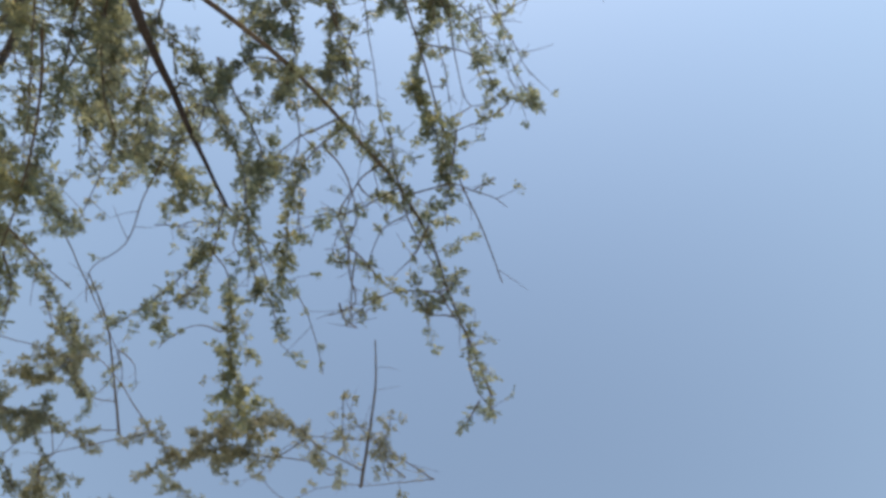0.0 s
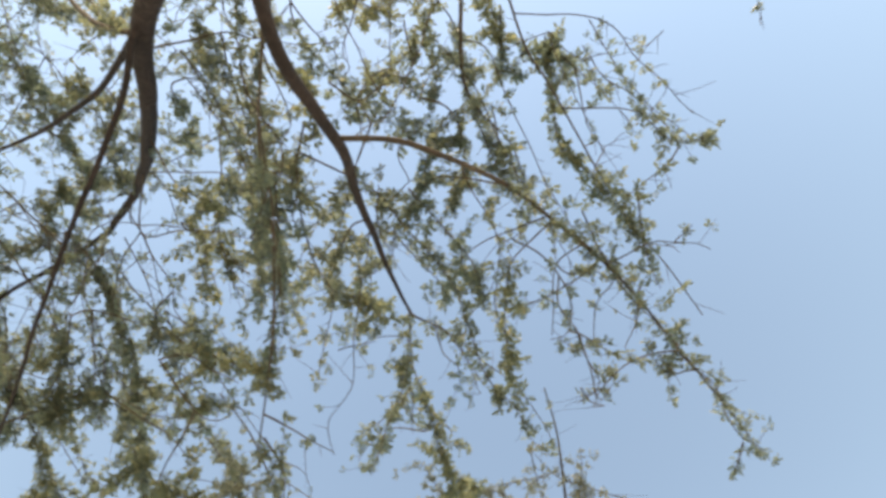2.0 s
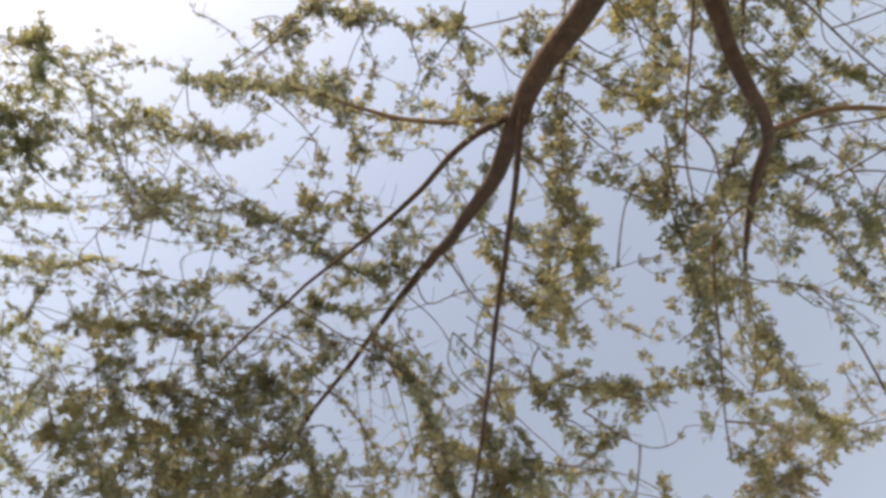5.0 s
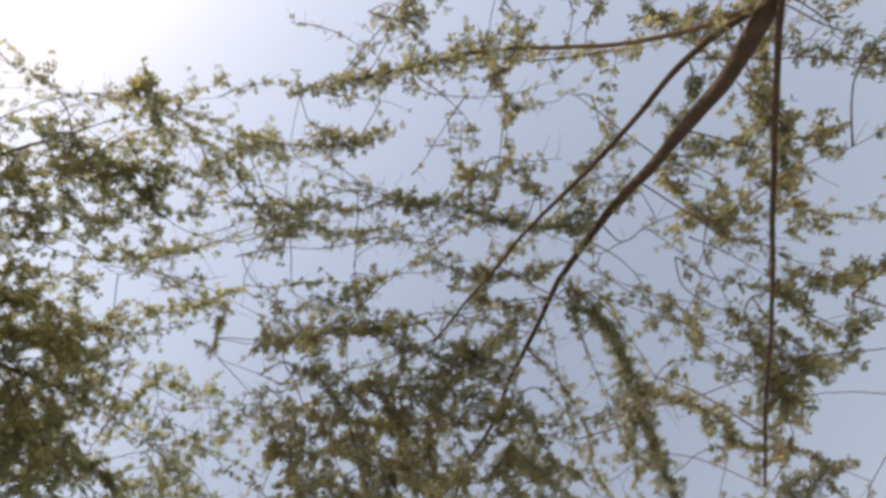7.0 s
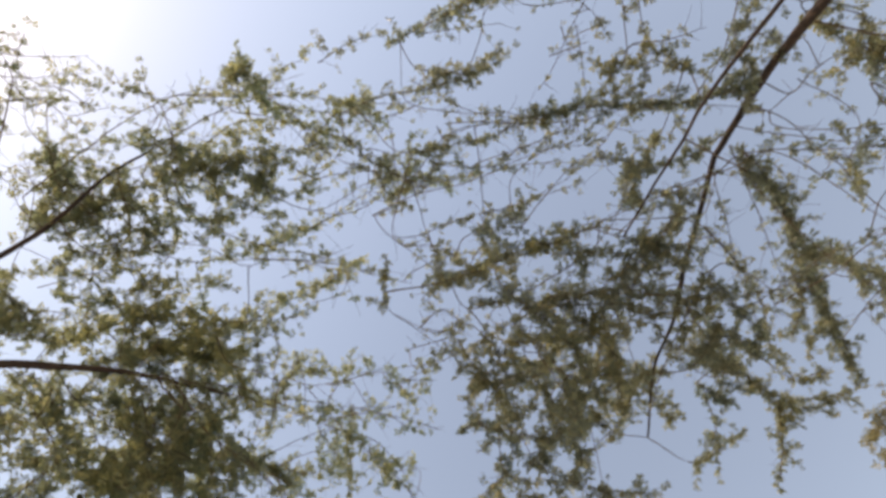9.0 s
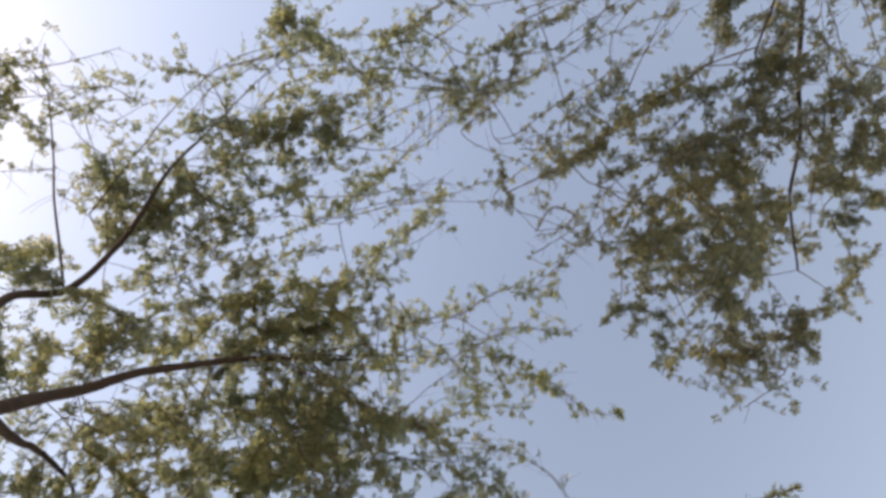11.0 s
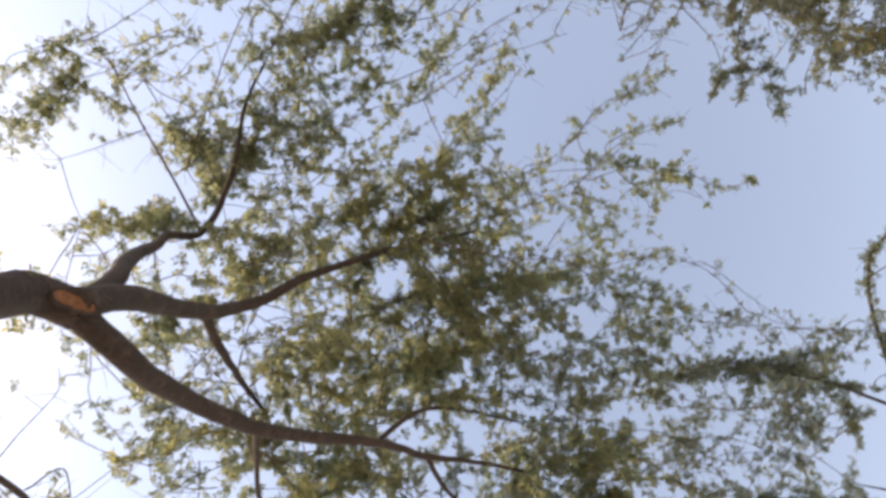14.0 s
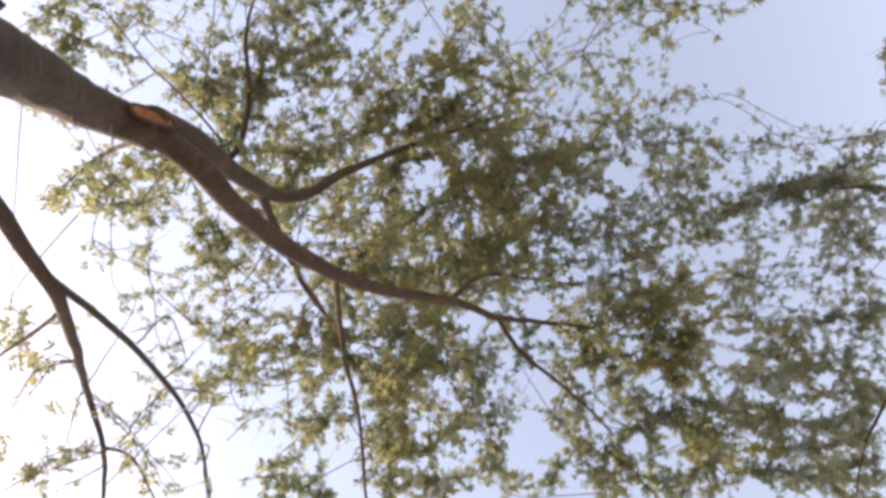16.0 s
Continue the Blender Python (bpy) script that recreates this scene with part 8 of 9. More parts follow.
twig(tree_b, 0.004, 0.5, (-6.23, -6.73, 5.60), (-6.36, -6.61, 5.60), (-6.40, -6.38, 5.60))
twig(tree_b, 0.004, 1.5, (-5.79, -2.72, 5.71), (-5.90, -2.48, 5.68), (-5.96, -2.19, 5.65), (-6.02, -1.94, 5.62), spread=0.5)
twig(tree_b, 0.004, 0.88, (-6.04, -1.93, 5.64), (-6.16, -1.71, 5.65), (-6.16, -1.42, 5.67), spread=0.5)
twig(tree_b, 0.004, 1.2, (-5.96, -2.48, 5.70), (-6.11, -2.34, 5.65), (-6.25, -2.29, 5.59), spread=0.5)
twig(tree_b, 0.004, 1, (-5.41, -2.40, 5.75), (-5.32, -2.31, 5.52), (-5.29, -2.22, 5.30), spread=0.5)
twig(tree_b, 0.004, 0.62, (-5.73, -2.52, 5.76), (-5.64, -2.27, 5.70), (-5.63, -1.98, 5.64), spread=0.5)

scar(tree_b, (-6.146, -5.350, 3.554), (-0.631, 0.662, 0.403), (0.317, 0.695, -0.646), 0.083, 0.15, 0.34)
ridge(tree_b, (-6.045, -5.426, 3.304), (-0.631, 0.662, 0.403), (-0.287, 0.395, -0.873), 0.083)
ridge(tree_b, (-6.078, -5.421, 3.491), (-0.631, 0.662, 0.403), (-0.252, 0.365, -0.896), 0.079)
# ---- third tree: pale sprays on the far side of the walk ----
tree_c = Tree((-2.0, 4.3, 0), LEAF_PALE, "thorn tree with thin pale sprays of yellowish leaves", 37, 0.85, 1.0, 0.9)
trunk(tree_c, 0.16, 0.07, (-2.0, 4.3, -0.1), (-2.05, 4.2, 1.2), (-1.9, 3.9, 2.6), (-1.7, 3.4, 3.6))
limb(tree_c, 0.05, 0.005, (-1.7, 3.4, 3.6), (-1.5, 2.7, 4.3), (-1.3, 2.1, 4.7))
limb(tree_c, 0.05, 0.005, (-1.8, 3.7, 3.1), (-2.4, 2.8, 4.2), (-2.8, 1.9, 5.2))
limb(tree_c, 0.045, 0.005, (-1.95, 4.0, 2.5), (-1.4, 4.6, 4.0), (-0.9, 5.2, 4.6))
limb(tree_c, 0.045, 0.005, (-2.0, 4.05, 2.2), (-2.9, 4.6, 3.9), (-3.5, 5.3, 4.4))
limb(tree_c, 0.012, 0.004, (-0.56, 1.62, 5.32), (-0.51, 1.31, 5.32), (-0.46, 0.93, 5.32), (-0.46, 0.62, 5.32), leafy=0.061)
limb(tree_c, 0.010, 0.005, (-2.74, 1.57, 6.23), (-2.82, 0.95, 6.26), (-2.87, 0.59, 6.26), (-3.00, 0.20, 6.23), leafy=0.37)
twig(tree_c, 0.005, 0.27, (-0.06, 1.55, 5.28), (-0.32, 1.38, 5.28), (-0.54, 1.22, 5.28), (-0.67, 0.98, 5.28))
twig(tree_c, 0.005, 1.9, (-0.81, 1.35, 5.28), (-0.99, 1.19, 5.28), (-1.29, 1.13, 5.28), (-1.39, 0.89, 5.28))
twig(tree_c, 0.005, 3, (-1.15, 1.40, 5.28), (-1.45, 1.34, 5.28), (-1.76, 1.40, 5.28), (-2.01, 1.19, 5.28))
twig(tree_c, 0.005, 1.2, (-0.25, 1.54, 5.28), (-0.39, 1.38, 5.28), (-0.34, 1.08, 5.28))
twig(tree_c, 0.005, 3, (-3.40, 1.49, 6.06), (-3.79, 1.41, 6.06), (-4.17, 1.43, 6.06))
twig(tree_c, 0.005, 3, (-3.62, 1.69, 6.06), (-3.94, 1.73, 6.06), (-4.20, 1.67, 6.06))
twig(tree_c, 0.005, 3, (-2.92, 1.18, 6.06), (-3.02, 0.92, 6.06), (-2.99, 0.68, 6.06))
twig(tree_c, 0.005, 0.41, (-0.51, 1.88, 5.97), (-0.99, 1.91, 5.97), (-1.30, 2.08, 5.97))
twig(tree_c, 0.005, 0.45, (-0.58, 1.53, 5.97), (-1.16, 1.53, 5.97), (-1.51, 1.84, 5.97))
twig(tree_c, 0.005, 0.48, (-0.37, 1.57, 5.32), (-0.51, 1.23, 5.32), (-0.79, 1.26, 5.32))
twig(tree_c, 0.005, 1.1, (-0.95, 1.44, 5.33), (-0.81, 1.50, 5.35), (-0.67, 1.57, 5.38))
twig(tree_c, 0.005, 3, (-1.55, 1.16, 5.31), (-1.45, 1.25, 5.34), (-1.32, 1.28, 5.37))
twig(tree_c, 0.005, 0.41, (-0.67, 1.06, 5.28), (-0.68, 1.25, 5.31), (-0.66, 1.45, 5.34))
twig(tree_c, 0.005, 3, (-1.62, 1.29, 5.24), (-1.42, 1.19, 5.27), (-1.20, 1.13, 5.30))
twig(tree_c, 0.005, 2.2, (-0.86, 1.62, 5.57), (-1.00, 1.43, 5.60), (-1.16, 1.25, 5.63))
twig(tree_c, 0.005, 1.5, (-2.98, 1.87, 5.58), (-2.77, 1.88, 5.61), (-2.55, 1.90, 5.64))
twig(tree_c, 0.005, 1.5, (-1.83, 1.55, 5.31), (-1.73, 1.40, 5.34), (-1.59, 1.29, 5.37))
twig(tree_c, 0.005, 1.7, (-2.76, 1.74, 5.29), (-2.92, 1.62, 5.32), (-3.01, 1.44, 5.35))
twig(tree_c, 0.005, 1.7, (-2.82, 1.53, 5.43), (-2.86, 1.68, 5.46), (-2.86, 1.84, 5.49))
twig(tree_c, 0.005, 1.7, (-2.63, 1.38, 5.29), (-2.75, 1.52, 5.32), (-2.81, 1.68, 5.35))
twig(tree_c, 0.005, 1.7, (-1.69, 1.96, 5.50), (-1.84, 1.76, 5.53), (-2.07, 1.63, 5.56))
twig(tree_c, 0.005, 3, (-3.07, 1.15, 5.60), (-2.87, 1.28, 5.63), (-2.68, 1.43, 5.67))
twig(tree_c, 0.005, 2.2, (-2.38, 0.79, 5.43), (-2.61, 0.77, 5.46), (-2.85, 0.76, 5.50))
twig(tree_c, 0.005, 2.2, (-3.07, 1.28, 5.66), (-3.00, 1.52, 5.70), (-2.89, 1.75, 5.73))
twig(tree_c, 0.005, 3, (-3.14, 0.95, 5.29), (-2.94, 1.10, 5.32), (-2.70, 1.14, 5.35))
twig(tree_c, 0.005, 1.4, (-2.87, 0.34, 5.53), (-2.80, 0.56, 5.56), (-2.66, 0.74, 5.60))
twig(tree_c, 0.005, 3, (-2.72, 0.87, 5.44), (-2.89, 0.92, 5.48), (-3.06, 0.87, 5.51))
twig(tree_c, 0.005, 1, (-1.55, 2.89, 4.11), (-1.52, 3.11, 4.10), (-1.61, 3.41, 4.03))
twig(tree_c, 0.005, 1.3, (-1.08, 4.99, 4.39), (-0.79, 5.12, 4.33), (-0.56, 5.38, 4.20))
twig(tree_c, 0.005, 1.4, (-2.42, 4.28, 3.26), (-2.63, 4.23, 3.38), (-2.76, 4.07, 3.44))
twig(tree_c, 0.005, 1.3, (-1.23, 4.81, 4.21), (-1.45, 5.07, 4.30), (-1.65, 5.30, 4.31))
twig(tree_c, 0.005, 1, (-3.28, 5.04, 4.22), (-3.08, 4.92, 4.24), (-2.80, 4.77, 4.21))
twig(tree_c, 0.005, 1.4, (-3.22, 4.97, 4.17), (-2.88, 4.83, 3.93), (-2.64, 4.45, 3.58))
twig(tree_c, 0.005, 1.3, (-2.52, 4.35, 3.39), (-2.19, 4.41, 3.44), (-1.75, 4.58, 3.41))
twig(tree_c, 0.005, 1, (-1.62, 4.30, 3.52), (-1.41, 4.68, 3.51), (-1.01, 5.08, 3.40))
twig(tree_c, 0.005, 1, (-2.53, 2.50, 4.53), (-2.42, 2.73, 4.67), (-2.25, 2.96, 4.74))
twig(tree_c, 0.005, 0.9, (-1.40, 2.40, 4.50), (-1.53, 2.45, 4.75), (-1.63, 2.59, 4.93))
twig(tree_c, 0.005, 1, (-1.60, 3.05, 3.95), (-1.85, 3.25, 3.73), (-1.96, 3.40, 3.42))
twig(tree_c, 0.005, 0.9, (-1.51, 4.44, 3.75), (-1.30, 4.54, 3.74), (-1.16, 4.60, 3.67))
twig(tree_c, 0.005, 1.2, (-1.38, 4.62, 4.02), (-1.22, 4.95, 4.19), (-1.16, 5.26, 4.25))
twig(tree_c, 0.005, 1, (-1.54, 2.84, 4.16), (-1.60, 2.42, 4.24), (-1.64, 1.96, 4.21))
twig(tree_c, 0.005, 1.1, (-1.16, 4.88, 4.28), (-0.98, 4.71, 4.16), (-0.80, 4.54, 3.97))
twig(tree_c, 0.005, 1, (-1.47, 2.61, 4.36), (-1.74, 2.98, 4.34), (-1.99, 3.43, 4.22))
twig(tree_c, 0.005, 1.1, (-1.39, 2.36, 4.53), (-1.31, 2.46, 4.75), (-1.19, 2.56, 4.91))
twig(tree_c, 0.005, 1.2, (-1.57, 4.36, 3.62), (-1.58, 4.64, 3.41), (-1.54, 4.92, 3.10))
twig(tree_c, 0.005, 1.4, (-1.27, 4.76, 4.16), (-1.44, 4.38, 4.13), (-1.77, 3.87, 4.00))
twig(tree_c, 0.005, 1.1, (-3.30, 5.07, 4.24), (-3.44, 4.84, 4.26), (-3.52, 4.66, 4.21))
twig(tree_c, 0.005, 0.9, (-2.50, 4.33, 3.36), (-2.40, 4.61, 3.70), (-2.11, 4.95, 3.92))
twig(tree_c, 0.005, 1.2, (-1.34, 4.67, 4.07), (-1.36, 4.95, 4.13), (-1.35, 5.23, 4.11))
twig(tree_c, 0.005, 1, (-2.64, 2.27, 4.79), (-3.08, 2.13, 4.85), (-3.33, 1.93, 4.80))
twig(tree_c, 0.005, 0.9, (-2.62, 2.30, 4.75), (-2.41, 2.55, 4.77), (-2.22, 2.78, 4.70))
twig(tree_c, 0.005, 1.2, (-1.30, 4.72, 4.12), (-1.53, 4.85, 4.12), (-1.86, 4.90, 4.05))
twig(tree_c, 0.005, 1.2, (-3.41, 5.20, 4.33), (-3.59, 4.93, 4.42), (-3.65, 4.65, 4.44))
twig(tree_c, 0.005, 1.1, (-1.42, 2.46, 4.46), (-1.54, 2.17, 4.26), (-1.70, 2.09, 3.97))
twig(tree_c, 0.005, 1, (-3.47, 5.27, 4.38), (-3.31, 4.83, 4.37), (-3.16, 4.48, 4.25))
twig(tree_c, 0.005, 1.3, (-1.39, 2.38, 4.51), (-1.11, 2.35, 4.64), (-0.80, 2.33, 4.70))
twig(tree_c, 0.005, 1.3, (-2.70, 4.46, 3.63), (-2.44, 4.56, 3.79), (-2.21, 4.79, 3.87))
twig(tree_c, 0.005, 1.3, (-3.35, 5.12, 4.27), (-3.03, 4.86, 4.38), (-2.74, 4.82, 4.38))
twig(tree_c, 0.005, 1.1, (-3.06, 4.79, 4.03), (-2.86, 4.66, 3.99), (-2.69, 4.48, 3.88))
twig(tree_c, 0.005, 1.1, (-2.57, 4.38, 3.47), (-2.70, 4.69, 3.41), (-2.90, 4.85, 3.27))
twig(tree_c, 0.005, 1.3, (-1.07, 5.00, 4.40), (-1.35, 4.94, 4.40), (-1.60, 4.94, 4.34))
twig(tree_c, 0.005, 1.2, (-1.62, 4.30, 3.52), (-1.42, 4.03, 3.80), (-1.14, 3.78, 3.98))
twig(tree_c, 0.005, 1.2, (-2.32, 2.92, 4.05), (-2.52, 3.08, 4.11), (-2.72, 3.25, 4.10))
twig(tree_c, 0.005, 1.5, (-1.51, 4.45, 3.77), (-1.43, 4.87, 3.73), (-1.39, 5.12, 3.58))
twig(tree_c, 0.005, 1.3, (-1.23, 4.80, 4.20), (-1.17, 4.52, 4.22), (-1.05, 4.46, 4.16))
twig(tree_c, 0.005, 1.4, (-1.32, 4.70, 4.10), (-1.23, 5.04, 4.33), (-1.28, 5.51, 4.45))
twig(tree_c, 0.005, 1.3, (-3.23, 4.99, 4.18), (-3.49, 5.32, 4.15), (-3.87, 5.72, 4.01))
twig(tree_c, 0.005, 1, (-1.10, 4.96, 4.36), (-1.36, 4.89, 4.62), (-1.51, 4.76, 4.79))
twig(tree_c, 0.005, 1.4, (-2.14, 3.19, 3.72), (-2.52, 3.27, 3.65), (-2.89, 3.32, 3.48))
twig(tree_c, 0.005, 0.9, (-1.58, 2.98, 4.02), (-1.30, 2.81, 3.99), (-0.96, 2.58, 3.88))
twig(tree_c, 0.005, 1.3, (-1.52, 2.75, 4.25), (-1.80, 2.60, 4.21), (-2.09, 2.34, 4.09))
twig(tree_c, 0.005, 1.4, (-1.17, 4.87, 4.27), (-1.00, 5.10, 4.18), (-0.82, 5.25, 4.02))
twig(tree_c, 0.005, 1.3, (-2.53, 4.36, 3.41), (-2.67, 4.26, 3.63), (-2.82, 4.16, 3.78))
twig(tree_c, 0.005, 1.2, (-1.10, 4.96, 4.36), (-0.64, 4.90, 4.30), (-0.19, 4.77, 4.12))
twig(tree_c, 0.005, 0.9, (-1.48, 4.49, 3.83), (-1.74, 4.31, 3.83), (-1.97, 4.12, 3.75))
twig(tree_c, 0.005, 1.3, (-1.13, 4.92, 4.32), (-1.04, 5.14, 4.27), (-0.95, 5.33, 4.16))
twig(tree_c, 0.005, 1.4, (-1.02, 5.05, 4.45), (-0.80, 4.95, 4.36), (-0.63, 4.89, 4.21))
twig(tree_c, 0.005, 1.2, (-1.51, 2.73, 4.27), (-1.64, 3.04, 4.29), (-1.99, 3.17, 4.23))
twig(tree_c, 0.005, 1.3, (-2.54, 2.48, 4.56), (-2.47, 2.84, 4.51), (-2.36, 3.01, 4.38))
twig(tree_c, 0.005, 1.3, (-1.16, 4.89, 4.29), (-1.43, 5.21, 4.38), (-1.68, 5.66, 4.35))
twig(tree_c, 0.005, 1.4, (-1.05, 5.02, 4.42), (-1.34, 4.86, 4.46), (-1.72, 4.67, 4.41))
twig(tree_c, 0.005, 1.3, (-1.07, 5.00, 4.40), (-0.83, 4.88, 4.54), (-0.62, 4.70, 4.60))
twig(tree_c, 0.005, 0.9, (-1.55, 2.86, 4.14), (-1.70, 2.58, 4.06), (-2.02, 2.23, 3.90))
twig(tree_c, 0.005, 1.5, (-1.43, 4.56, 3.94), (-1.81, 4.32, 4.05), (-2.28, 4.07, 4.05))
twig(tree_c, 0.005, 1.4, (-1.56, 2.92, 4.08), (-1.26, 2.73, 4.09), (-0.96, 2.50, 4.01))
twig(tree_c, 0.005, 1.1, (-1.33, 2.18, 4.65), (-1.22, 2.57, 4.68), (-0.99, 2.87, 4.61))
twig(tree_c, 0.005, 1.4, (-1.35, 2.26, 4.60), (-1.62, 2.30, 4.62), (-1.88, 2.42, 4.58))
twig(tree_c, 0.005, 1.2, (-3.34, 5.12, 4.27), (-3.10, 5.27, 4.40), (-2.85, 5.37, 4.46))
twig(tree_c, 0.005, 1, (-2.81, 4.54, 3.78), (-3.02, 4.76, 3.71), (-3.34, 4.93, 3.56))
twig(tree_c, 0.005, 1.4, (-1.53, 4.42, 3.71), (-1.56, 4.72, 3.71), (-1.55, 5.13, 3.64))
twig(tree_c, 0.005, 1.1, (-1.52, 2.78, 4.22), (-1.73, 3.09, 4.26), (-1.84, 3.46, 4.21))
twig(tree_c, 0.0035, 1.3, (-3.577, 1.188, 5.886), (-3.686, 1.401, 5.829), (-3.802, 1.611, 5.811))
twig(tree_c, 0.0035, 3, (-3.69, 1.21, 5.85), (-3.40, 1.27, 5.89), (-3.21, 1.43, 5.92))

# ---- fourth tree: beyond the end of the walk ----
tree_d = Tree((-10.6, 2.2, 0), LEAF_GREY, "grey-green thorn tree with curved leafy shoots at its outer edge", 41, 0.95, 1.2, 0.88)
trunk(tree_d, 0.18, 0.08, (-10.6, 2.2, -0.1), (-10.5, 2.1, 1.3), (-10.2, 1.8, 2.8), (-9.8, 1.4, 3.9))
limb(tree_d, 0.055, 0.004, (-9.8, 1.4, 3.9), (-9.3, 0.6, 4.9), (-8.9, -0.2, 5.4), (-8.7, -0.8, 5.55))
limb(tree_d, 0.045, 0.004, (-9.8, 1.4, 3.9), (-8.6, 1.1, 5.0), (-7.4, 0.6, 5.6))
limb(tree_d, 0.05, 0.005, (-10.3, 1.9, 2.5), (-11.0, 2.7, 4.2), (-11.6, 3.4, 4.7))
limb(tree_d, 0.05, 0.005, (-10.35, 1.95, 2.2), (-10.0, 2.9, 4.0), (-9.5, 3.7, 4.8))
limb(tree_d, 0.016, 0.006, (-9.26, -1.16, 5.44), (-9.56, -1.35, 5.49), (-9.91, -1.59, 5.54), (-10.31, -1.77, 5.54))
limb(tree_d, 0.016, 0.006, (-8.12, -0.40, 5.64), (-7.89, -0.84, 5.69), (-7.81, -1.09, 5.74), (-7.73, -1.35, 5.79), (-7.71, -1.66, 5.84))
limb(tree_d, 0.0146, 0.006, (-7.80, -0.37, 5.64), (-7.33, -0.48, 5.66), (-7.06, -0.48, 5.69), (-6.85, -0.44, 5.69), (-6.68, -0.24, 5.69), (-6.47, 0.12, 5.69))
twig(tree_d, 0.004, 1.5, (-7.80, -0.37, 5.64), (-7.33, -0.48, 5.66), (-7.06, -0.48, 5.69), (-6.85, -0.44, 5.69), (-6.68, -0.24, 5.69), (-6.47, 0.12, 5.69), spread=0.3)
twig(tree_d, 0.005, 0.4, (-7.06, -0.48, 5.69), (-6.96, -0.26, 5.69), (-7.05, 0.14, 5.69))
twig(tree_d, 0.005, 0.56, (-6.49, 0.07, 5.69), (-6.68, -0.19, 5.69), (-6.87, -0.46, 5.69), (-7.25, -0.42, 5.69))
twig(tree_d, 0.005, 0.44, (-7.37, -0.41, 5.74), (-7.37, -0.17, 5.74), (-7.32, 0.22, 5.74))
twig(tree_d, 0.005, 0.15, (-7.52, -0.35, 5.74), (-7.47, -0.74, 5.74), (-7.37, -1.14, 5.74), (-7.19, -1.53, 5.74), (-7.23, -1.76, 5.74))
twig(tree_d, 0.005, 1.6, (-7.57, -0.63, 5.74), (-7.66, -1.11, 5.74), (-7.71, -1.72, 5.74))
twig(tree_d, 0.005, 0.63, (-7.81, -1.09, 5.74), (-7.51, -1.01, 5.74), (-7.46, -0.76, 5.74), (-7.52, -0.46, 5.74))
twig(tree_d, 0.005, 0.17, (-6.82, -0.40, 5.74), (-7.04, -0.47, 5.74), (-7.38, -0.42, 5.74))
twig(tree_d, 0.005, 3, (-7.71, -1.66, 5.84), (-7.68, -2.01, 5.84), (-7.86, -2.33, 5.84))
twig(tree_d, 0.005, 1.7, (-7.79, -1.15, 5.79), (-8.14, -1.14, 5.79), (-8.44, -0.91, 5.79))
twig(tree_d, 0.005, 3, (-7.98, -0.66, 5.79), (-8.40, -0.59, 5.79))
twig(tree_d, 0.005, 0.24, (-7.20, -1.45, 5.84), (-6.87, -1.71, 5.84), (-6.72, -1.98, 5.84))
twig(tree_d, 0.005, 1.5, (-9.10, -0.60, 5.74), (-8.88, -1.15, 5.74), (-8.86, -1.71, 5.74), (-8.80, -2.20, 5.74))
twig(tree_d, 0.005, 0.41, (-8.22, -2.33, 5.74), (-8.22, -1.83, 5.74), (-8.42, -1.36, 5.74))
twig(tree_d, 0.005, 0.46, (-8.49, -2.46, 5.74), (-8.36, -2.15, 5.74), (-8.54, -1.77, 5.74))
twig(tree_d, 0.005, 2.5, (-7.58, -1.84, 5.74), (-7.69, -1.30, 5.74), (-7.93, -0.74, 5.74))
twig(tree_d, 0.005, 0.62, (-7.86, -1.04, 5.74), (-8.19, -1.23, 5.74), (-8.43, -1.40, 5.74), (-8.77, -1.59, 5.74))
twig(tree_d, 0.005, 0.19, (-7.23, -1.89, 5.74), (-7.34, -1.41, 5.74), (-7.45, -0.93, 5.74), (-7.59, -0.65, 5.74))
twig(tree_d, 0.005, 1.8, (-8.45, -2.75, 5.74), (-8.53, -2.26, 5.74), (-8.89, -1.83, 5.74), (-9.44, -1.77, 5.74))
twig(tree_d, 0.005, 1.2, (-8.78, -2.60, 5.64), (-9.10, -2.28, 5.64), (-9.34, -1.93, 5.64))
twig(tree_d, 0.005, 2.1, (-9.86, -1.43, 5.64), (-9.85, -1.86, 5.64), (-9.75, -2.25, 5.64))
twig(tree_d, 0.005, 2.7, (-8.84, -1.07, 5.64), (-9.11, -1.45, 5.64), (-9.53, -1.45, 5.64))
twig(tree_d, 0.005, 2.6, (-8.95, -2.95, 5.64), (-9.27, -2.53, 5.64), (-9.65, -2.23, 5.64))
twig(tree_d, 0.005, 3, (-9.75, -2.78, 5.64), (-9.85, -2.39, 5.64), (-10.11, -2.03, 5.64))
twig(tree_d, 0.005, 0.34, (-7.87, -2.27, 5.74), (-7.99, -1.80, 5.74), (-8.03, -1.39, 5.74))
twig(tree_d, 0.005, 0.52, (-8.13, -2.24, 5.74), (-8.43, -1.81, 5.74), (-8.49, -1.52, 5.74))
twig(tree_d, 0.005, 0.29, (-7.66, 0.26, 5.74), (-7.52, -0.05, 5.74), (-7.66, -0.23, 5.74))
twig(tree_d, 0.005, 1.8, (-8.64, -1.86, 6.08), (-8.59, -2.11, 6.11), (-8.66, -2.34, 6.14))
twig(tree_d, 0.005, 0.72, (-8.79, -2.04, 6.12), (-8.53, -1.95, 6.15), (-8.35, -1.75, 6.18))
twig(tree_d, 0.005, 2.1, (-10.07, -1.69, 6.06), (-9.82, -1.89, 6.09), (-9.57, -2.08, 6.12))
twig(tree_d, 0.005, 0.62, (-8.75, -0.71, 6.09), (-8.80, -0.94, 6.12), (-8.96, -1.12, 6.15))
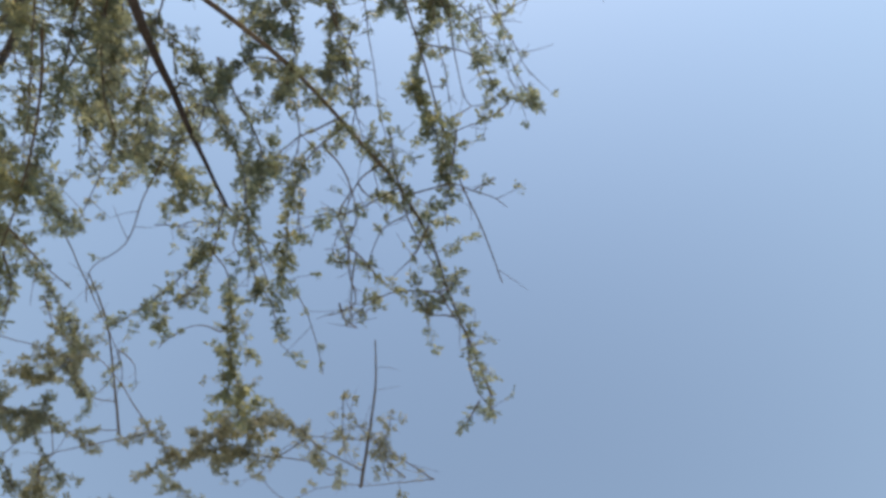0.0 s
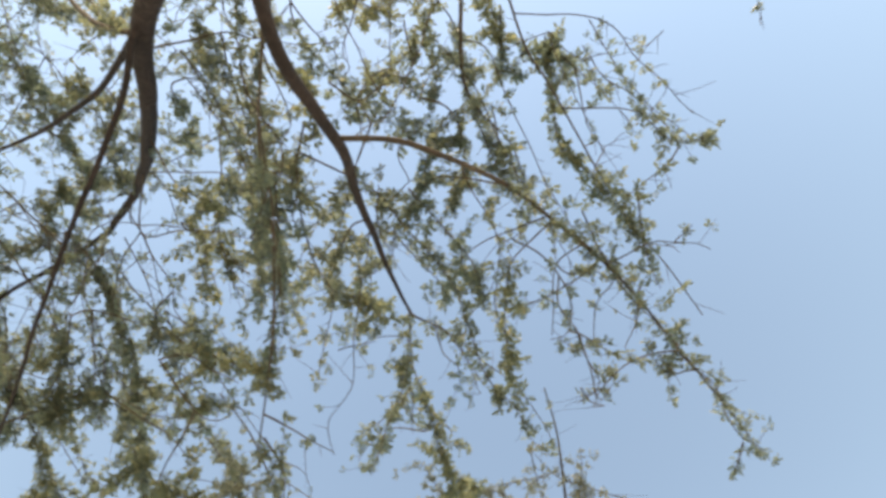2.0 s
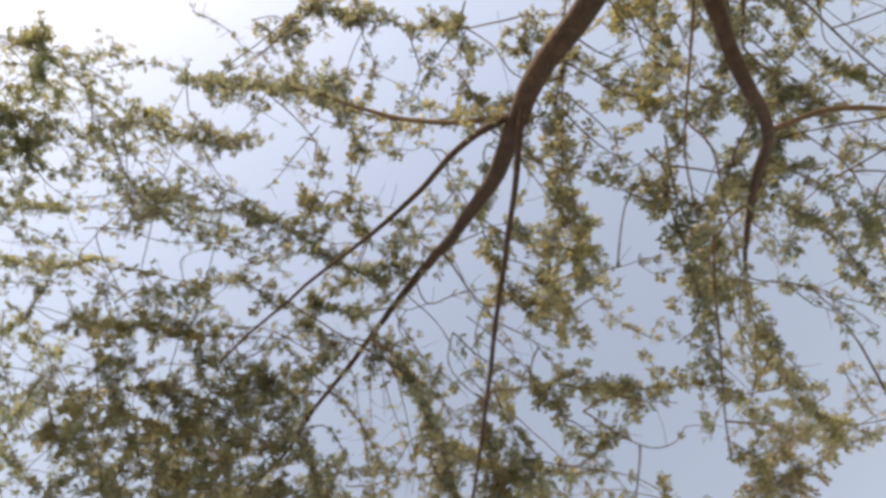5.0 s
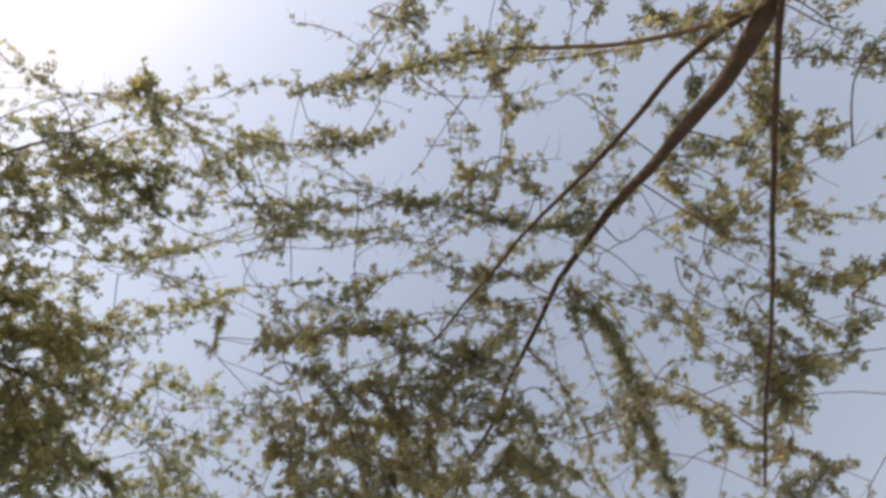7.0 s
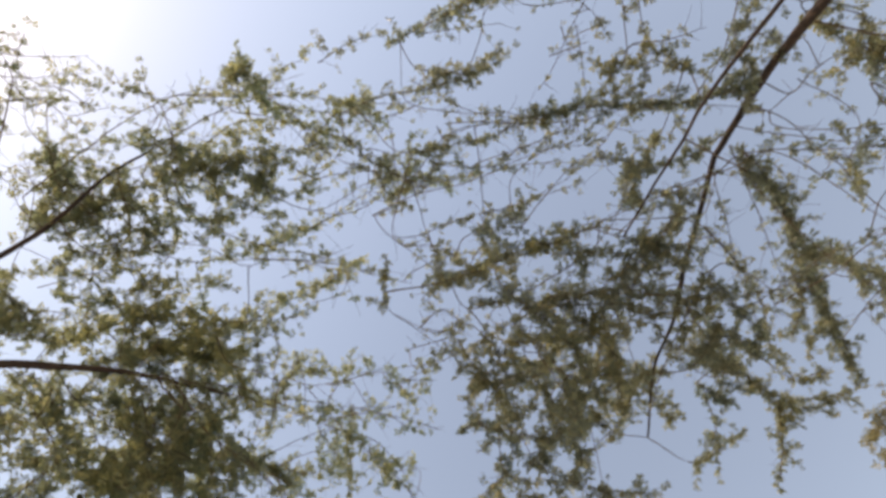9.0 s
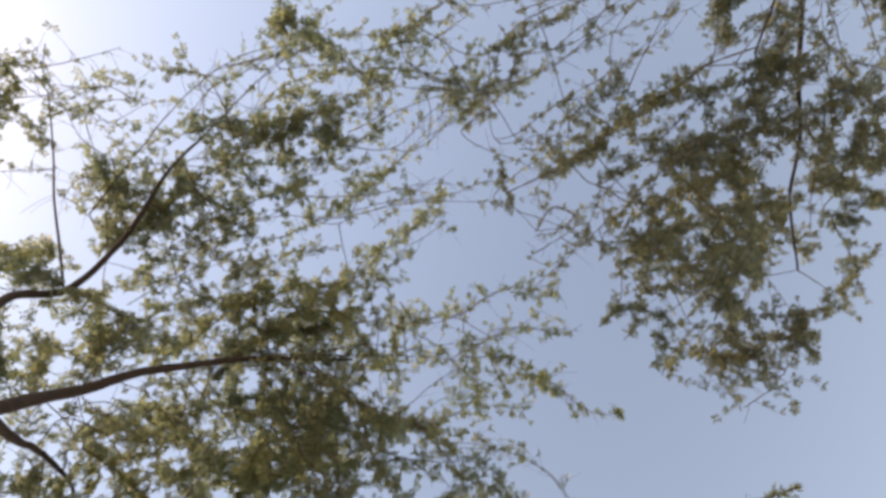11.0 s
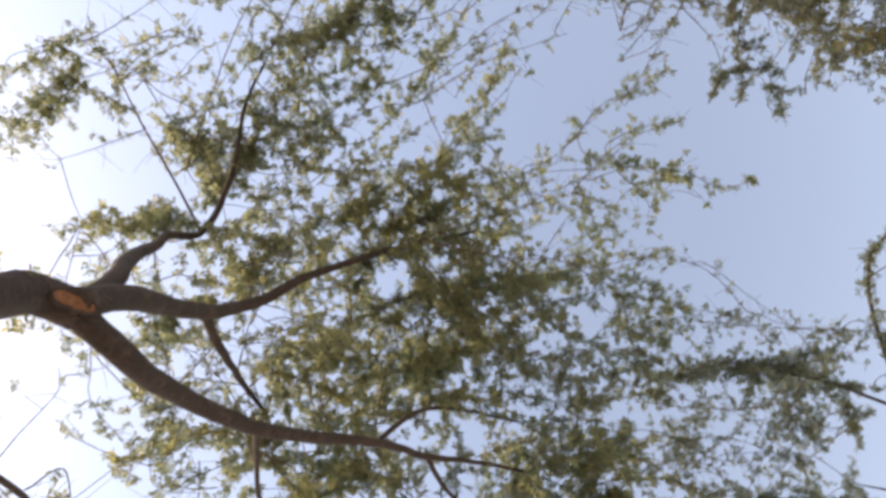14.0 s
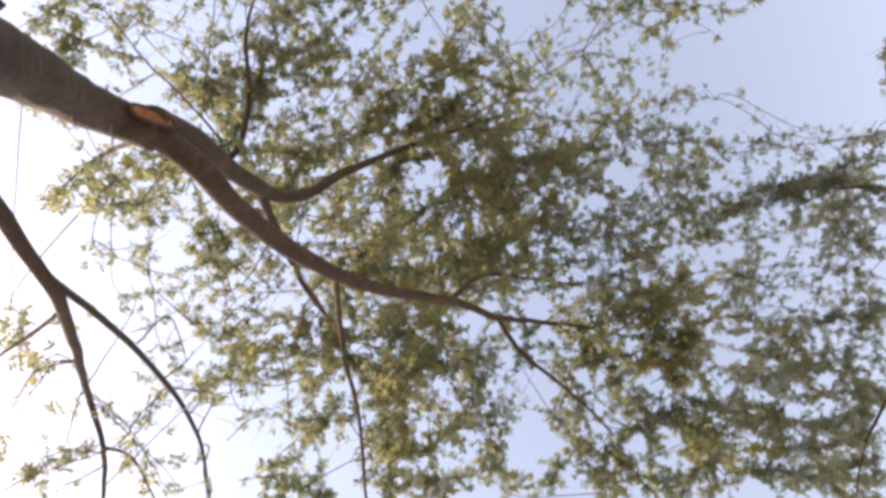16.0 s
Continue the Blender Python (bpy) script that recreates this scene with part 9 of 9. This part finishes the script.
twig(tree_d, 0.005, 1.7, (-10.13, -1.59, 6.19), (-10.37, -1.54, 6.22), (-10.58, -1.40, 6.25))
twig(tree_d, 0.005, 3, (-9.73, -2.74, 5.92), (-9.92, -2.71, 5.95), (-10.11, -2.70, 5.98))
twig(tree_d, 0.005, 2.8, (-10.46, -1.18, 6.00), (-10.16, -1.18, 6.03), (-9.89, -1.08, 6.05))
twig(tree_d, 0.005, 3, (-9.74, -2.59, 5.96), (-9.89, -2.84, 5.99), (-10.09, -3.07, 6.02))
twig(tree_d, 0.005, 1.1, (-8.51, -1.90, 6.03), (-8.33, -1.97, 6.06), (-8.15, -2.05, 6.09))
twig(tree_d, 0.005, 3, (-9.59, -1.90, 5.97), (-9.85, -1.99, 6.00), (-10.10, -2.11, 6.03))
twig(tree_d, 0.005, 3, (-9.66, -1.90, 6.04), (-9.89, -1.94, 6.07), (-10.07, -2.05, 6.10))
twig(tree_d, 0.005, 1.9, (-10.56, -1.23, 6.13), (-10.50, -1.37, 6.16), (-10.41, -1.49, 6.19))
twig(tree_d, 0.005, 3, (-10.65, -2.67, 6.11), (-10.31, -2.71, 6.14), (-9.97, -2.70, 6.17))
twig(tree_d, 0.005, 1.8, (-9.35, -1.83, 6.18), (-9.28, -2.00, 6.21), (-9.20, -2.16, 6.24))
twig(tree_d, 0.005, 0.6, (-8.63, -1.81, 6.10), (-8.51, -1.59, 6.13), (-8.42, -1.35, 6.16))
twig(tree_d, 0.005, 2.7, (-9.76, -1.21, 5.91), (-10.06, -1.28, 5.94), (-10.37, -1.35, 5.97))
twig(tree_d, 0.005, 1.9, (-10.66, -1.47, 6.14), (-10.73, -1.27, 6.17), (-10.87, -1.08, 6.20))
twig(tree_d, 0.005, 2, (-10.35, -1.18, 5.86), (-10.33, -1.45, 5.89), (-10.29, -1.73, 5.92))
twig(tree_d, 0.005, 1.2, (-9.49, -2.62, 5.98), (-9.40, -2.38, 6.01), (-9.23, -2.19, 6.04))
twig(tree_d, 0.005, 3, (-9.39, -1.04, 6.27), (-9.43, -1.24, 6.30), (-9.50, -1.44, 6.33))
twig(tree_d, 0.005, 3, (-10.12, -1.44, 6.13), (-10.03, -1.23, 6.16), (-10.02, -0.99, 6.19))
twig(tree_d, 0.005, 3, (-9.52, -1.67, 5.84), (-9.59, -1.46, 5.87), (-9.69, -1.26, 5.90))
twig(tree_d, 0.005, 3, (-9.44, -1.36, 5.92), (-9.63, -1.15, 5.95), (-9.85, -0.96, 5.98))
twig(tree_d, 0.005, 1.3, (-8.87, -1.89, 5.96), (-8.87, -1.69, 5.99), (-8.91, -1.47, 6.02))
twig(tree_d, 0.005, 3, (-9.57, -2.49, 5.99), (-9.66, -2.16, 6.02), (-9.81, -1.83, 6.05))
twig(tree_d, 0.005, 1.2, (-9.08, -1.78, 6.07), (-9.18, -2.07, 6.10), (-9.31, -2.35, 6.13))
twig(tree_d, 0.005, 1.8, (-9.50, -1.97, 5.86), (-9.44, -2.20, 5.89), (-9.43, -2.44, 5.92))
twig(tree_d, 0.005, 3, (-9.86, -1.78, 6.01), (-9.93, -1.47, 6.04), (-9.96, -1.15, 6.07))
twig(tree_d, 0.005, 3, (-9.15, -1.50, 5.97), (-9.38, -1.74, 6.00), (-9.61, -1.98, 6.03))
twig(tree_d, 0.005, 1.9, (-10.77, -1.55, 5.90), (-10.54, -1.63, 5.93), (-10.32, -1.73, 5.96))
twig(tree_d, 0.005, 1.8, (-10.53, -2.05, 6.01), (-10.39, -1.97, 6.04), (-10.24, -1.93, 6.07))
twig(tree_d, 0.005, 1.2, (-8.28, -1.93, 5.93), (-8.56, -1.92, 5.96), (-8.84, -1.95, 5.99))
twig(tree_d, 0.005, 0.65, (-9.07, -0.89, 6.30), (-8.96, -0.71, 6.33), (-8.89, -0.49, 6.36))
twig(tree_d, 0.005, 3, (-8.94, -2.48, 6.05), (-8.75, -2.46, 6.08), (-8.56, -2.48, 6.11))
twig(tree_d, 0.005, 1.5, (-8.73, -0.88, 6.08), (-9.07, -0.71, 6.11), (-9.36, -0.43, 6.14))
twig(tree_d, 0.005, 1.9, (-10.27, -1.93, 5.90), (-10.57, -1.65, 5.92), (-10.78, -1.30, 5.95))
twig(tree_d, 0.005, 3, (-10.10, -2.40, 6.05), (-9.87, -2.65, 6.08), (-9.56, -2.80, 6.11))
twig(tree_d, 0.005, 2.4, (-10.47, -2.11, 6.08), (-10.37, -1.79, 6.11), (-10.12, -1.59, 6.14))
twig(tree_d, 0.005, 1.3, (-8.34, -1.89, 5.94), (-8.26, -2.18, 5.97), (-8.30, -2.48, 6.00))
twig(tree_d, 0.005, 2.1, (-9.32, -2.50, 6.04), (-9.10, -2.52, 6.07), (-8.89, -2.52, 6.10))
twig(tree_d, 0.005, 1.7, (-8.21, -1.68, 6.26), (-8.01, -1.60, 6.29), (-7.84, -1.46, 6.32))
twig(tree_d, 0.005, 2, (-8.29, -0.49, 6.09), (-8.04, -0.57, 6.11), (-7.79, -0.51, 6.14))
twig(tree_d, 0.005, 1.7, (-7.75, -1.59, 5.95), (-7.68, -1.89, 5.98), (-7.72, -2.18, 6.01))
twig(tree_d, 0.005, 0.48, (-8.49, -2.05, 6.21), (-8.35, -1.84, 6.24), (-8.30, -1.57, 6.27))
twig(tree_d, 0.005, 0.32, (-7.76, -1.68, 5.90), (-7.59, -1.78, 5.93), (-7.43, -1.88, 5.96))
twig(tree_d, 0.005, 2.5, (-8.42, -0.68, 5.95), (-8.23, -0.85, 5.98), (-8.01, -0.97, 6.01))
twig(tree_d, 0.005, 2.1, (-7.91, -0.37, 6.25), (-7.98, -0.68, 6.28), (-8.19, -0.92, 6.31))
twig(tree_d, 0.005, 0.58, (-8.06, -1.06, 5.81), (-8.19, -1.27, 5.84), (-8.20, -1.52, 5.87))
twig(tree_d, 0.005, 0.78, (-8.61, -2.10, 5.94), (-8.65, -1.85, 5.97), (-8.64, -1.61, 6.00))
twig(tree_d, 0.005, 2.8, (-9.44, -1.60, 5.97), (-9.18, -1.78, 6.00), (-9.02, -2.06, 6.03))
twig(tree_d, 0.005, 1, (-8.18, -1.62, 6.18), (-8.27, -1.76, 6.20), (-8.44, -1.84, 6.23))
twig(tree_d, 0.005, 0.86, (-8.25, -0.78, 5.82), (-8.44, -0.98, 5.85), (-8.57, -1.22, 5.88))
twig(tree_d, 0.005, 2.7, (-9.07, -0.85, 5.97), (-9.30, -0.88, 6.00), (-9.54, -0.90, 6.03))
twig(tree_d, 0.005, 3, (-8.98, -0.45, 6.11), (-9.20, -0.25, 6.13), (-9.46, -0.09, 6.16))
twig(tree_d, 0.005, 0.98, (-8.49, -0.97, 5.84), (-8.37, -1.18, 5.87), (-8.20, -1.35, 5.90))
twig(tree_d, 0.005, 3, (-9.04, -1.48, 6.02), (-9.08, -1.76, 6.05), (-9.04, -2.05, 6.08))
twig(tree_d, 0.005, 2.5, (-8.07, -2.49, 5.76), (-8.16, -2.71, 5.79), (-8.31, -2.90, 5.82))
twig(tree_d, 0.005, 2, (-8.41, -3.73, 5.82), (-8.68, -3.69, 5.85), (-8.96, -3.72, 5.88))
twig(tree_d, 0.005, 2.1, (-9.06, -3.63, 5.96), (-9.07, -3.47, 5.99), (-9.01, -3.32, 6.02))
twig(tree_d, 0.005, 2.9, (-8.81, -3.95, 5.82), (-8.99, -3.87, 5.85), (-9.19, -3.84, 5.88))
twig(tree_d, 0.005, 2.9, (-8.46, -3.53, 5.98), (-8.42, -3.38, 6.01), (-8.33, -3.25, 6.03))
twig(tree_d, 0.005, 1.9, (-7.93, -3.37, 5.84), (-8.04, -3.23, 5.87), (-8.14, -3.07, 5.89))
twig(tree_d, 0.005, 3, (-8.30, -4.08, 5.76), (-8.13, -3.99, 5.79), (-7.94, -3.95, 5.82))
twig(tree_d, 0.005, 3, (-8.07, -4.45, 5.91), (-8.13, -4.27, 5.94), (-8.18, -4.08, 5.97))
twig(tree_d, 0.005, 1.8, (-8.77, -3.62, 5.86), (-8.77, -3.38, 5.89), (-8.70, -3.15, 5.92))
twig(tree_d, 0.005, 1.8, (-9.14, -2.97, 5.87), (-9.03, -3.05, 5.90), (-8.92, -3.15, 5.93))
twig(tree_d, 0.005, 3, (-8.55, -3.13, 5.78), (-8.51, -3.32, 5.81), (-8.46, -3.50, 5.84))
twig(tree_d, 0.005, 2.2, (-8.47, -3.45, 5.88), (-8.38, -3.60, 5.91), (-8.30, -3.75, 5.94))
twig(tree_d, 0.005, 1.6, (-8.86, -4.38, 5.84), (-8.71, -4.32, 5.87), (-8.58, -4.21, 5.90))
twig(tree_d, 0.005, 1.3, (-10.96, 2.66, 4.14), (-11.08, 2.94, 4.14), (-11.15, 3.23, 4.06))
twig(tree_d, 0.005, 1.3, (-10.88, 2.56, 4.00), (-11.00, 2.25, 3.90), (-11.02, 1.83, 3.70))
twig(tree_d, 0.005, 1, (-9.52, 3.67, 4.77), (-9.43, 3.35, 4.78), (-9.40, 3.01, 4.71))
twig(tree_d, 0.005, 1.3, (-9.07, 1.22, 4.57), (-8.94, 1.52, 4.45), (-8.73, 1.84, 4.24))
twig(tree_d, 0.005, 1, (-9.55, 1.01, 4.39), (-9.44, 1.21, 4.39), (-9.27, 1.45, 4.32))
twig(tree_d, 0.005, 1.2, (-10.76, 2.43, 3.81), (-10.98, 2.73, 3.87), (-11.23, 3.26, 3.84))
twig(tree_d, 0.005, 1.1, (-10.12, 2.50, 3.44), (-9.80, 2.43, 3.64), (-9.30, 2.13, 3.75))
twig(tree_d, 0.005, 1, (-8.18, 0.93, 5.21), (-7.98, 1.17, 5.26), (-7.81, 1.38, 5.23))
twig(tree_d, 0.005, 1, (-9.27, 0.55, 4.93), (-9.32, 0.47, 5.15), (-9.42, 0.49, 5.30))
twig(tree_d, 0.005, 1.5, (-11.27, 3.01, 4.42), (-11.06, 2.93, 4.40), (-10.88, 2.82, 4.32))
twig(tree_d, 0.005, 1.2, (-9.12, 1.23, 4.53), (-8.93, 1.32, 4.86), (-8.51, 1.40, 5.10))
twig(tree_d, 0.005, 1.3, (-10.06, 2.68, 3.70), (-10.12, 3.08, 3.79), (-10.13, 3.31, 3.78))
twig(tree_d, 0.005, 1.2, (-10.03, 2.80, 3.87), (-10.00, 2.88, 4.23), (-10.02, 2.97, 4.49))
twig(tree_d, 0.005, 1.2, (-11.33, 3.09, 4.48), (-11.30, 2.93, 4.70), (-11.37, 2.62, 4.85))
twig(tree_d, 0.005, 1.2, (-8.17, 0.92, 5.22), (-8.41, 1.33, 5.28), (-8.49, 1.60, 5.22))
twig(tree_d, 0.005, 1.1, (-11.05, 2.75, 4.24), (-10.83, 2.55, 4.20), (-10.57, 2.08, 4.10))
twig(tree_d, 0.005, 1.4, (-9.65, 3.46, 4.56), (-9.67, 3.02, 4.63), (-9.97, 2.72, 4.59))
twig(tree_d, 0.005, 1.2, (-9.94, 3.00, 4.10), (-9.82, 3.25, 4.12), (-9.72, 3.54, 4.06))
twig(tree_d, 0.005, 0.9, (-8.32, 0.98, 5.14), (-8.38, 0.76, 5.17), (-8.48, 0.64, 5.14))
twig(tree_d, 0.005, 1.4, (-9.11, 0.23, 5.13), (-8.69, 0.39, 5.21), (-8.16, 0.77, 5.17))
twig(tree_d, 0.005, 1, (-9.86, 3.13, 4.23), (-10.02, 2.92, 4.33), (-10.27, 2.70, 4.35))
twig(tree_d, 0.005, 1.3, (-9.83, 3.18, 4.28), (-10.09, 3.13, 4.36), (-10.35, 3.00, 4.36))
twig(tree_d, 0.005, 1.4, (-9.77, 3.27, 4.37), (-9.99, 3.45, 4.51), (-10.30, 3.78, 4.57))
twig(tree_d, 0.005, 1, (-7.98, 0.84, 5.31), (-7.87, 1.22, 5.29), (-7.97, 1.43, 5.17))
twig(tree_d, 0.005, 1.4, (-10.67, 2.33, 3.66), (-10.47, 2.48, 3.68), (-10.23, 2.71, 3.64))
twig(tree_d, 0.005, 1.2, (-10.85, 2.54, 3.96), (-10.81, 2.80, 4.03), (-10.74, 3.24, 4.02))
twig(tree_d, 0.005, 1.4, (-9.55, 3.62, 4.72), (-9.73, 3.91, 4.83), (-10.11, 4.16, 4.86))
twig(tree_d, 0.005, 1.2, (-9.30, 0.59, 4.90), (-9.55, 0.78, 5.07), (-9.96, 0.91, 5.14))
twig(tree_d, 0.005, 1.4, (-9.01, 1.20, 4.62), (-9.33, 1.08, 4.66), (-9.57, 1.11, 4.60))
twig(tree_d, 0.005, 1.2, (-10.18, 2.31, 3.18), (-10.20, 2.54, 3.22), (-10.16, 2.78, 3.20))
twig(tree_d, 0.005, 1.3, (-10.73, 2.40, 3.76), (-11.08, 2.61, 3.90), (-11.62, 2.94, 3.92))
twig(tree_d, 0.005, 1.4, (-8.11, 0.90, 5.25), (-8.38, 0.88, 5.13), (-8.62, 0.89, 4.94))
twig(tree_d, 0.005, 1.2, (-8.15, 0.91, 5.23), (-7.81, 1.02, 5.20), (-7.66, 1.23, 5.09))
twig(tree_d, 0.005, 1, (-11.47, 3.25, 4.59), (-11.34, 3.36, 4.76), (-11.21, 3.39, 4.87))
twig(tree_d, 0.005, 1.2, (-9.54, 3.64, 4.74), (-9.71, 4.01, 4.61), (-9.86, 4.61, 4.37))
twig(tree_d, 0.005, 1.1, (-11.18, 2.92, 4.35), (-11.22, 3.18, 4.39), (-11.38, 3.42, 4.35))
twig(tree_d, 0.005, 1.1, (-9.27, 1.27, 4.39), (-9.49, 1.13, 4.47), (-9.68, 0.93, 4.48))
twig(tree_d, 0.005, 1.4, (-8.04, 0.87, 5.28), (-8.17, 1.02, 5.40), (-8.30, 1.22, 5.45))
twig(tree_d, 0.005, 1.4, (-9.09, 0.18, 5.16), (-9.36, 0.40, 5.48), (-9.52, 0.64, 5.68))
twig(tree_d, 0.005, 1.3, (-10.83, 2.50, 3.92), (-11.13, 2.61, 4.12), (-11.31, 2.88, 4.23))
twig(tree_d, 0.005, 1.3, (-11.29, 3.04, 4.45), (-11.20, 3.40, 4.70), (-11.30, 3.67, 4.85))
twig(tree_d, 0.005, 1.5, (-11.07, 2.78, 4.26), (-11.20, 2.74, 4.07), (-11.41, 2.74, 3.82))
twig(tree_d, 0.005, 1.5, (-11.22, 2.96, 4.39), (-11.39, 3.05, 4.53), (-11.53, 3.19, 4.62))
twig(tree_d, 0.005, 1.1, (-10.11, 2.53, 3.49), (-10.19, 2.76, 3.58), (-10.31, 3.01, 3.61))
twig(tree_d, 0.005, 1.2, (-11.38, 3.15, 4.52), (-11.18, 3.03, 4.65), (-10.97, 2.91, 4.71))
twig(tree_d, 0.005, 0.9, (-10.00, 2.89, 3.99), (-9.91, 2.64, 4.05), (-9.85, 2.30, 4.04))
twig(tree_d, 0.005, 1.3, (-10.05, 2.73, 3.77), (-10.32, 3.05, 3.70), (-10.47, 3.37, 3.54))
twig(tree_d, 0.005, 1, (-11.49, 3.27, 4.61), (-11.21, 3.34, 4.45), (-10.91, 3.32, 4.22))
twig(tree_d, 0.005, 1.2, (-11.20, 2.93, 4.37), (-11.45, 2.70, 4.48), (-11.75, 2.27, 4.51))
twig(tree_d, 0.005, 1, (-8.30, 0.97, 5.15), (-8.01, 0.92, 5.24), (-7.57, 0.84, 5.25))
twig(tree_d, 0.005, 1.4, (-9.27, 0.55, 4.93), (-9.67, 0.70, 4.79), (-9.99, 0.99, 4.53))
twig(tree_d, 0.005, 1.5, (-8.19, 0.93, 5.21), (-7.87, 1.06, 5.19), (-7.53, 1.18, 5.10))
twig(tree_d, 0.005, 0.9, (-10.96, 2.65, 4.13), (-11.10, 2.47, 4.52), (-11.18, 2.40, 4.80))
twig(tree_d, 0.005, 0.9, (-9.20, 0.41, 5.02), (-9.03, 0.25, 5.02), (-8.88, -0.02, 4.96))
twig(tree_d, 0.005, 1, (-9.73, 3.34, 4.44), (-9.35, 3.56, 4.57), (-9.02, 3.47, 4.59))
twig(tree_d, 0.005, 1.4, (-10.13, 2.46, 3.38), (-10.48, 2.35, 3.59), (-10.87, 2.27, 3.70))
twig(tree_d, 0.005, 1.2, (-9.44, 0.82, 4.63), (-9.17, 0.85, 4.49), (-8.97, 0.87, 4.29))
twig(tree_d, 0.005, 1.4, (-11.34, 3.10, 4.48), (-11.03, 3.15, 4.60), (-10.61, 3.39, 4.63))
twig(tree_d, 0.005, 1.3, (-9.52, 0.96, 4.45), (-9.34, 0.59, 4.66), (-9.04, 0.53, 4.75))
twig(tree_d, 0.005, 1.1, (-9.32, 0.63, 4.86), (-9.18, 0.41, 4.91), (-9.01, 0.18, 4.89))
twig(tree_d, 0.005, 1.4, (-10.06, 2.71, 3.74), (-10.31, 2.69, 3.76), (-10.52, 2.66, 3.71))
twig(tree_d, 0.005, 1.3, (-9.89, 3.08, 4.18), (-9.93, 3.36, 4.13), (-9.96, 3.69, 4.01))
twig(tree_d, 0.005, 1, (-10.69, 2.35, 3.69), (-10.63, 2.12, 3.75), (-10.60, 1.85, 3.74))
twig(tree_d, 0.005, 1, (-10.07, 2.68, 3.69), (-10.30, 2.44, 3.56), (-10.41, 2.22, 3.34))
twig(tree_d, 0.0035, 0.82, (-7.55, -2.16, 5.73), (-7.72, -1.79, 5.74), (-7.68, -1.48, 5.75), (-7.75, -1.08, 5.77))
twig(tree_d, 0.0035, 0.76, (-8.41, -2.60, 5.31), (-8.60, -2.24, 5.52), (-8.85, -1.80, 5.73))
twig(tree_d, 0.0035, 0.92, (-8.87, -1.57, 5.76), (-8.77, -1.26, 5.76), (-8.87, -1.02, 5.76))
twig(tree_d, 0.0035, 0.17, (-6.77, -1.80, 5.74), (-7.06, -1.48, 5.75), (-7.35, -1.15, 5.76), (-7.58, -0.96, 5.77))
twig(tree_d, 0.0035, 1.8, (-7.58, -1.98, 5.67), (-7.61, -1.62, 5.70), (-7.68, -1.26, 5.72), (-7.84, -0.81, 5.74))
twig(tree_d, 0.0035, 0.86, (-7.72, -2.24, 5.49), (-7.93, -1.79, 5.59), (-8.02, -1.28, 5.69), (-8.34, -1.11, 5.79))
twig(tree_d, 0.0035, 1.6, (-9.00, -3.51, 5.56), (-9.04, -3.16, 5.58), (-9.10, -2.77, 5.60), (-9.34, -2.57, 5.61))
twig(tree_d, 0.0035, 1.7, (-9.96, -2.44, 5.68), (-10.04, -2.01, 5.71), (-10.31, -1.67, 5.74), (-10.37, -1.28, 5.76))
twig(tree_d, 0.0035, 1.8, (-9.51, -2.07, 5.66), (-9.77, -1.76, 5.73), (-9.82, -1.43, 5.80))
twig(tree_d, 0.0035, 0.46, (-8.56, -2.14, 5.70), (-8.75, -1.80, 5.74), (-8.86, -1.37, 5.77), (-9.19, -0.95, 5.80))
twig(tree_d, 0.0035, 1.8, (-8.98, -2.51, 5.55), (-9.11, -2.04, 5.69), (-9.25, -1.53, 5.83))
twig(tree_d, 0.0035, 0.52, (-8.41, -1.77, 5.78), (-8.44, -1.39, 5.75), (-8.57, -1.02, 5.72))
twig(tree_d, 0.004, 0.9, (-7.15, -1.86, 5.80), (-7.25, -1.57, 5.78), (-7.45, -1.24, 5.77), spread=0.7)
twig(tree_d, 0.004, 1.1, (-7.62, -1.81, 5.78), (-7.73, -1.43, 5.76), (-7.70, -1.00, 5.75), (-7.71, -0.62, 5.73), spread=0.7)
twig(tree_d, 0.004, 1, (-7.98, -1.23, 5.75), (-7.93, -0.78, 5.70), (-8.02, -0.32, 5.64), spread=0.7)
twig(tree_d, 0.004, 1, (-7.40, -0.57, 5.68), (-7.55, -0.25, 5.66), (-7.45, -0.04, 5.63), spread=0.7)
twig(tree_d, 0.004, 0.8, (-7.89, -0.41, 5.67), (-7.86, -0.06, 5.67), spread=0.7)
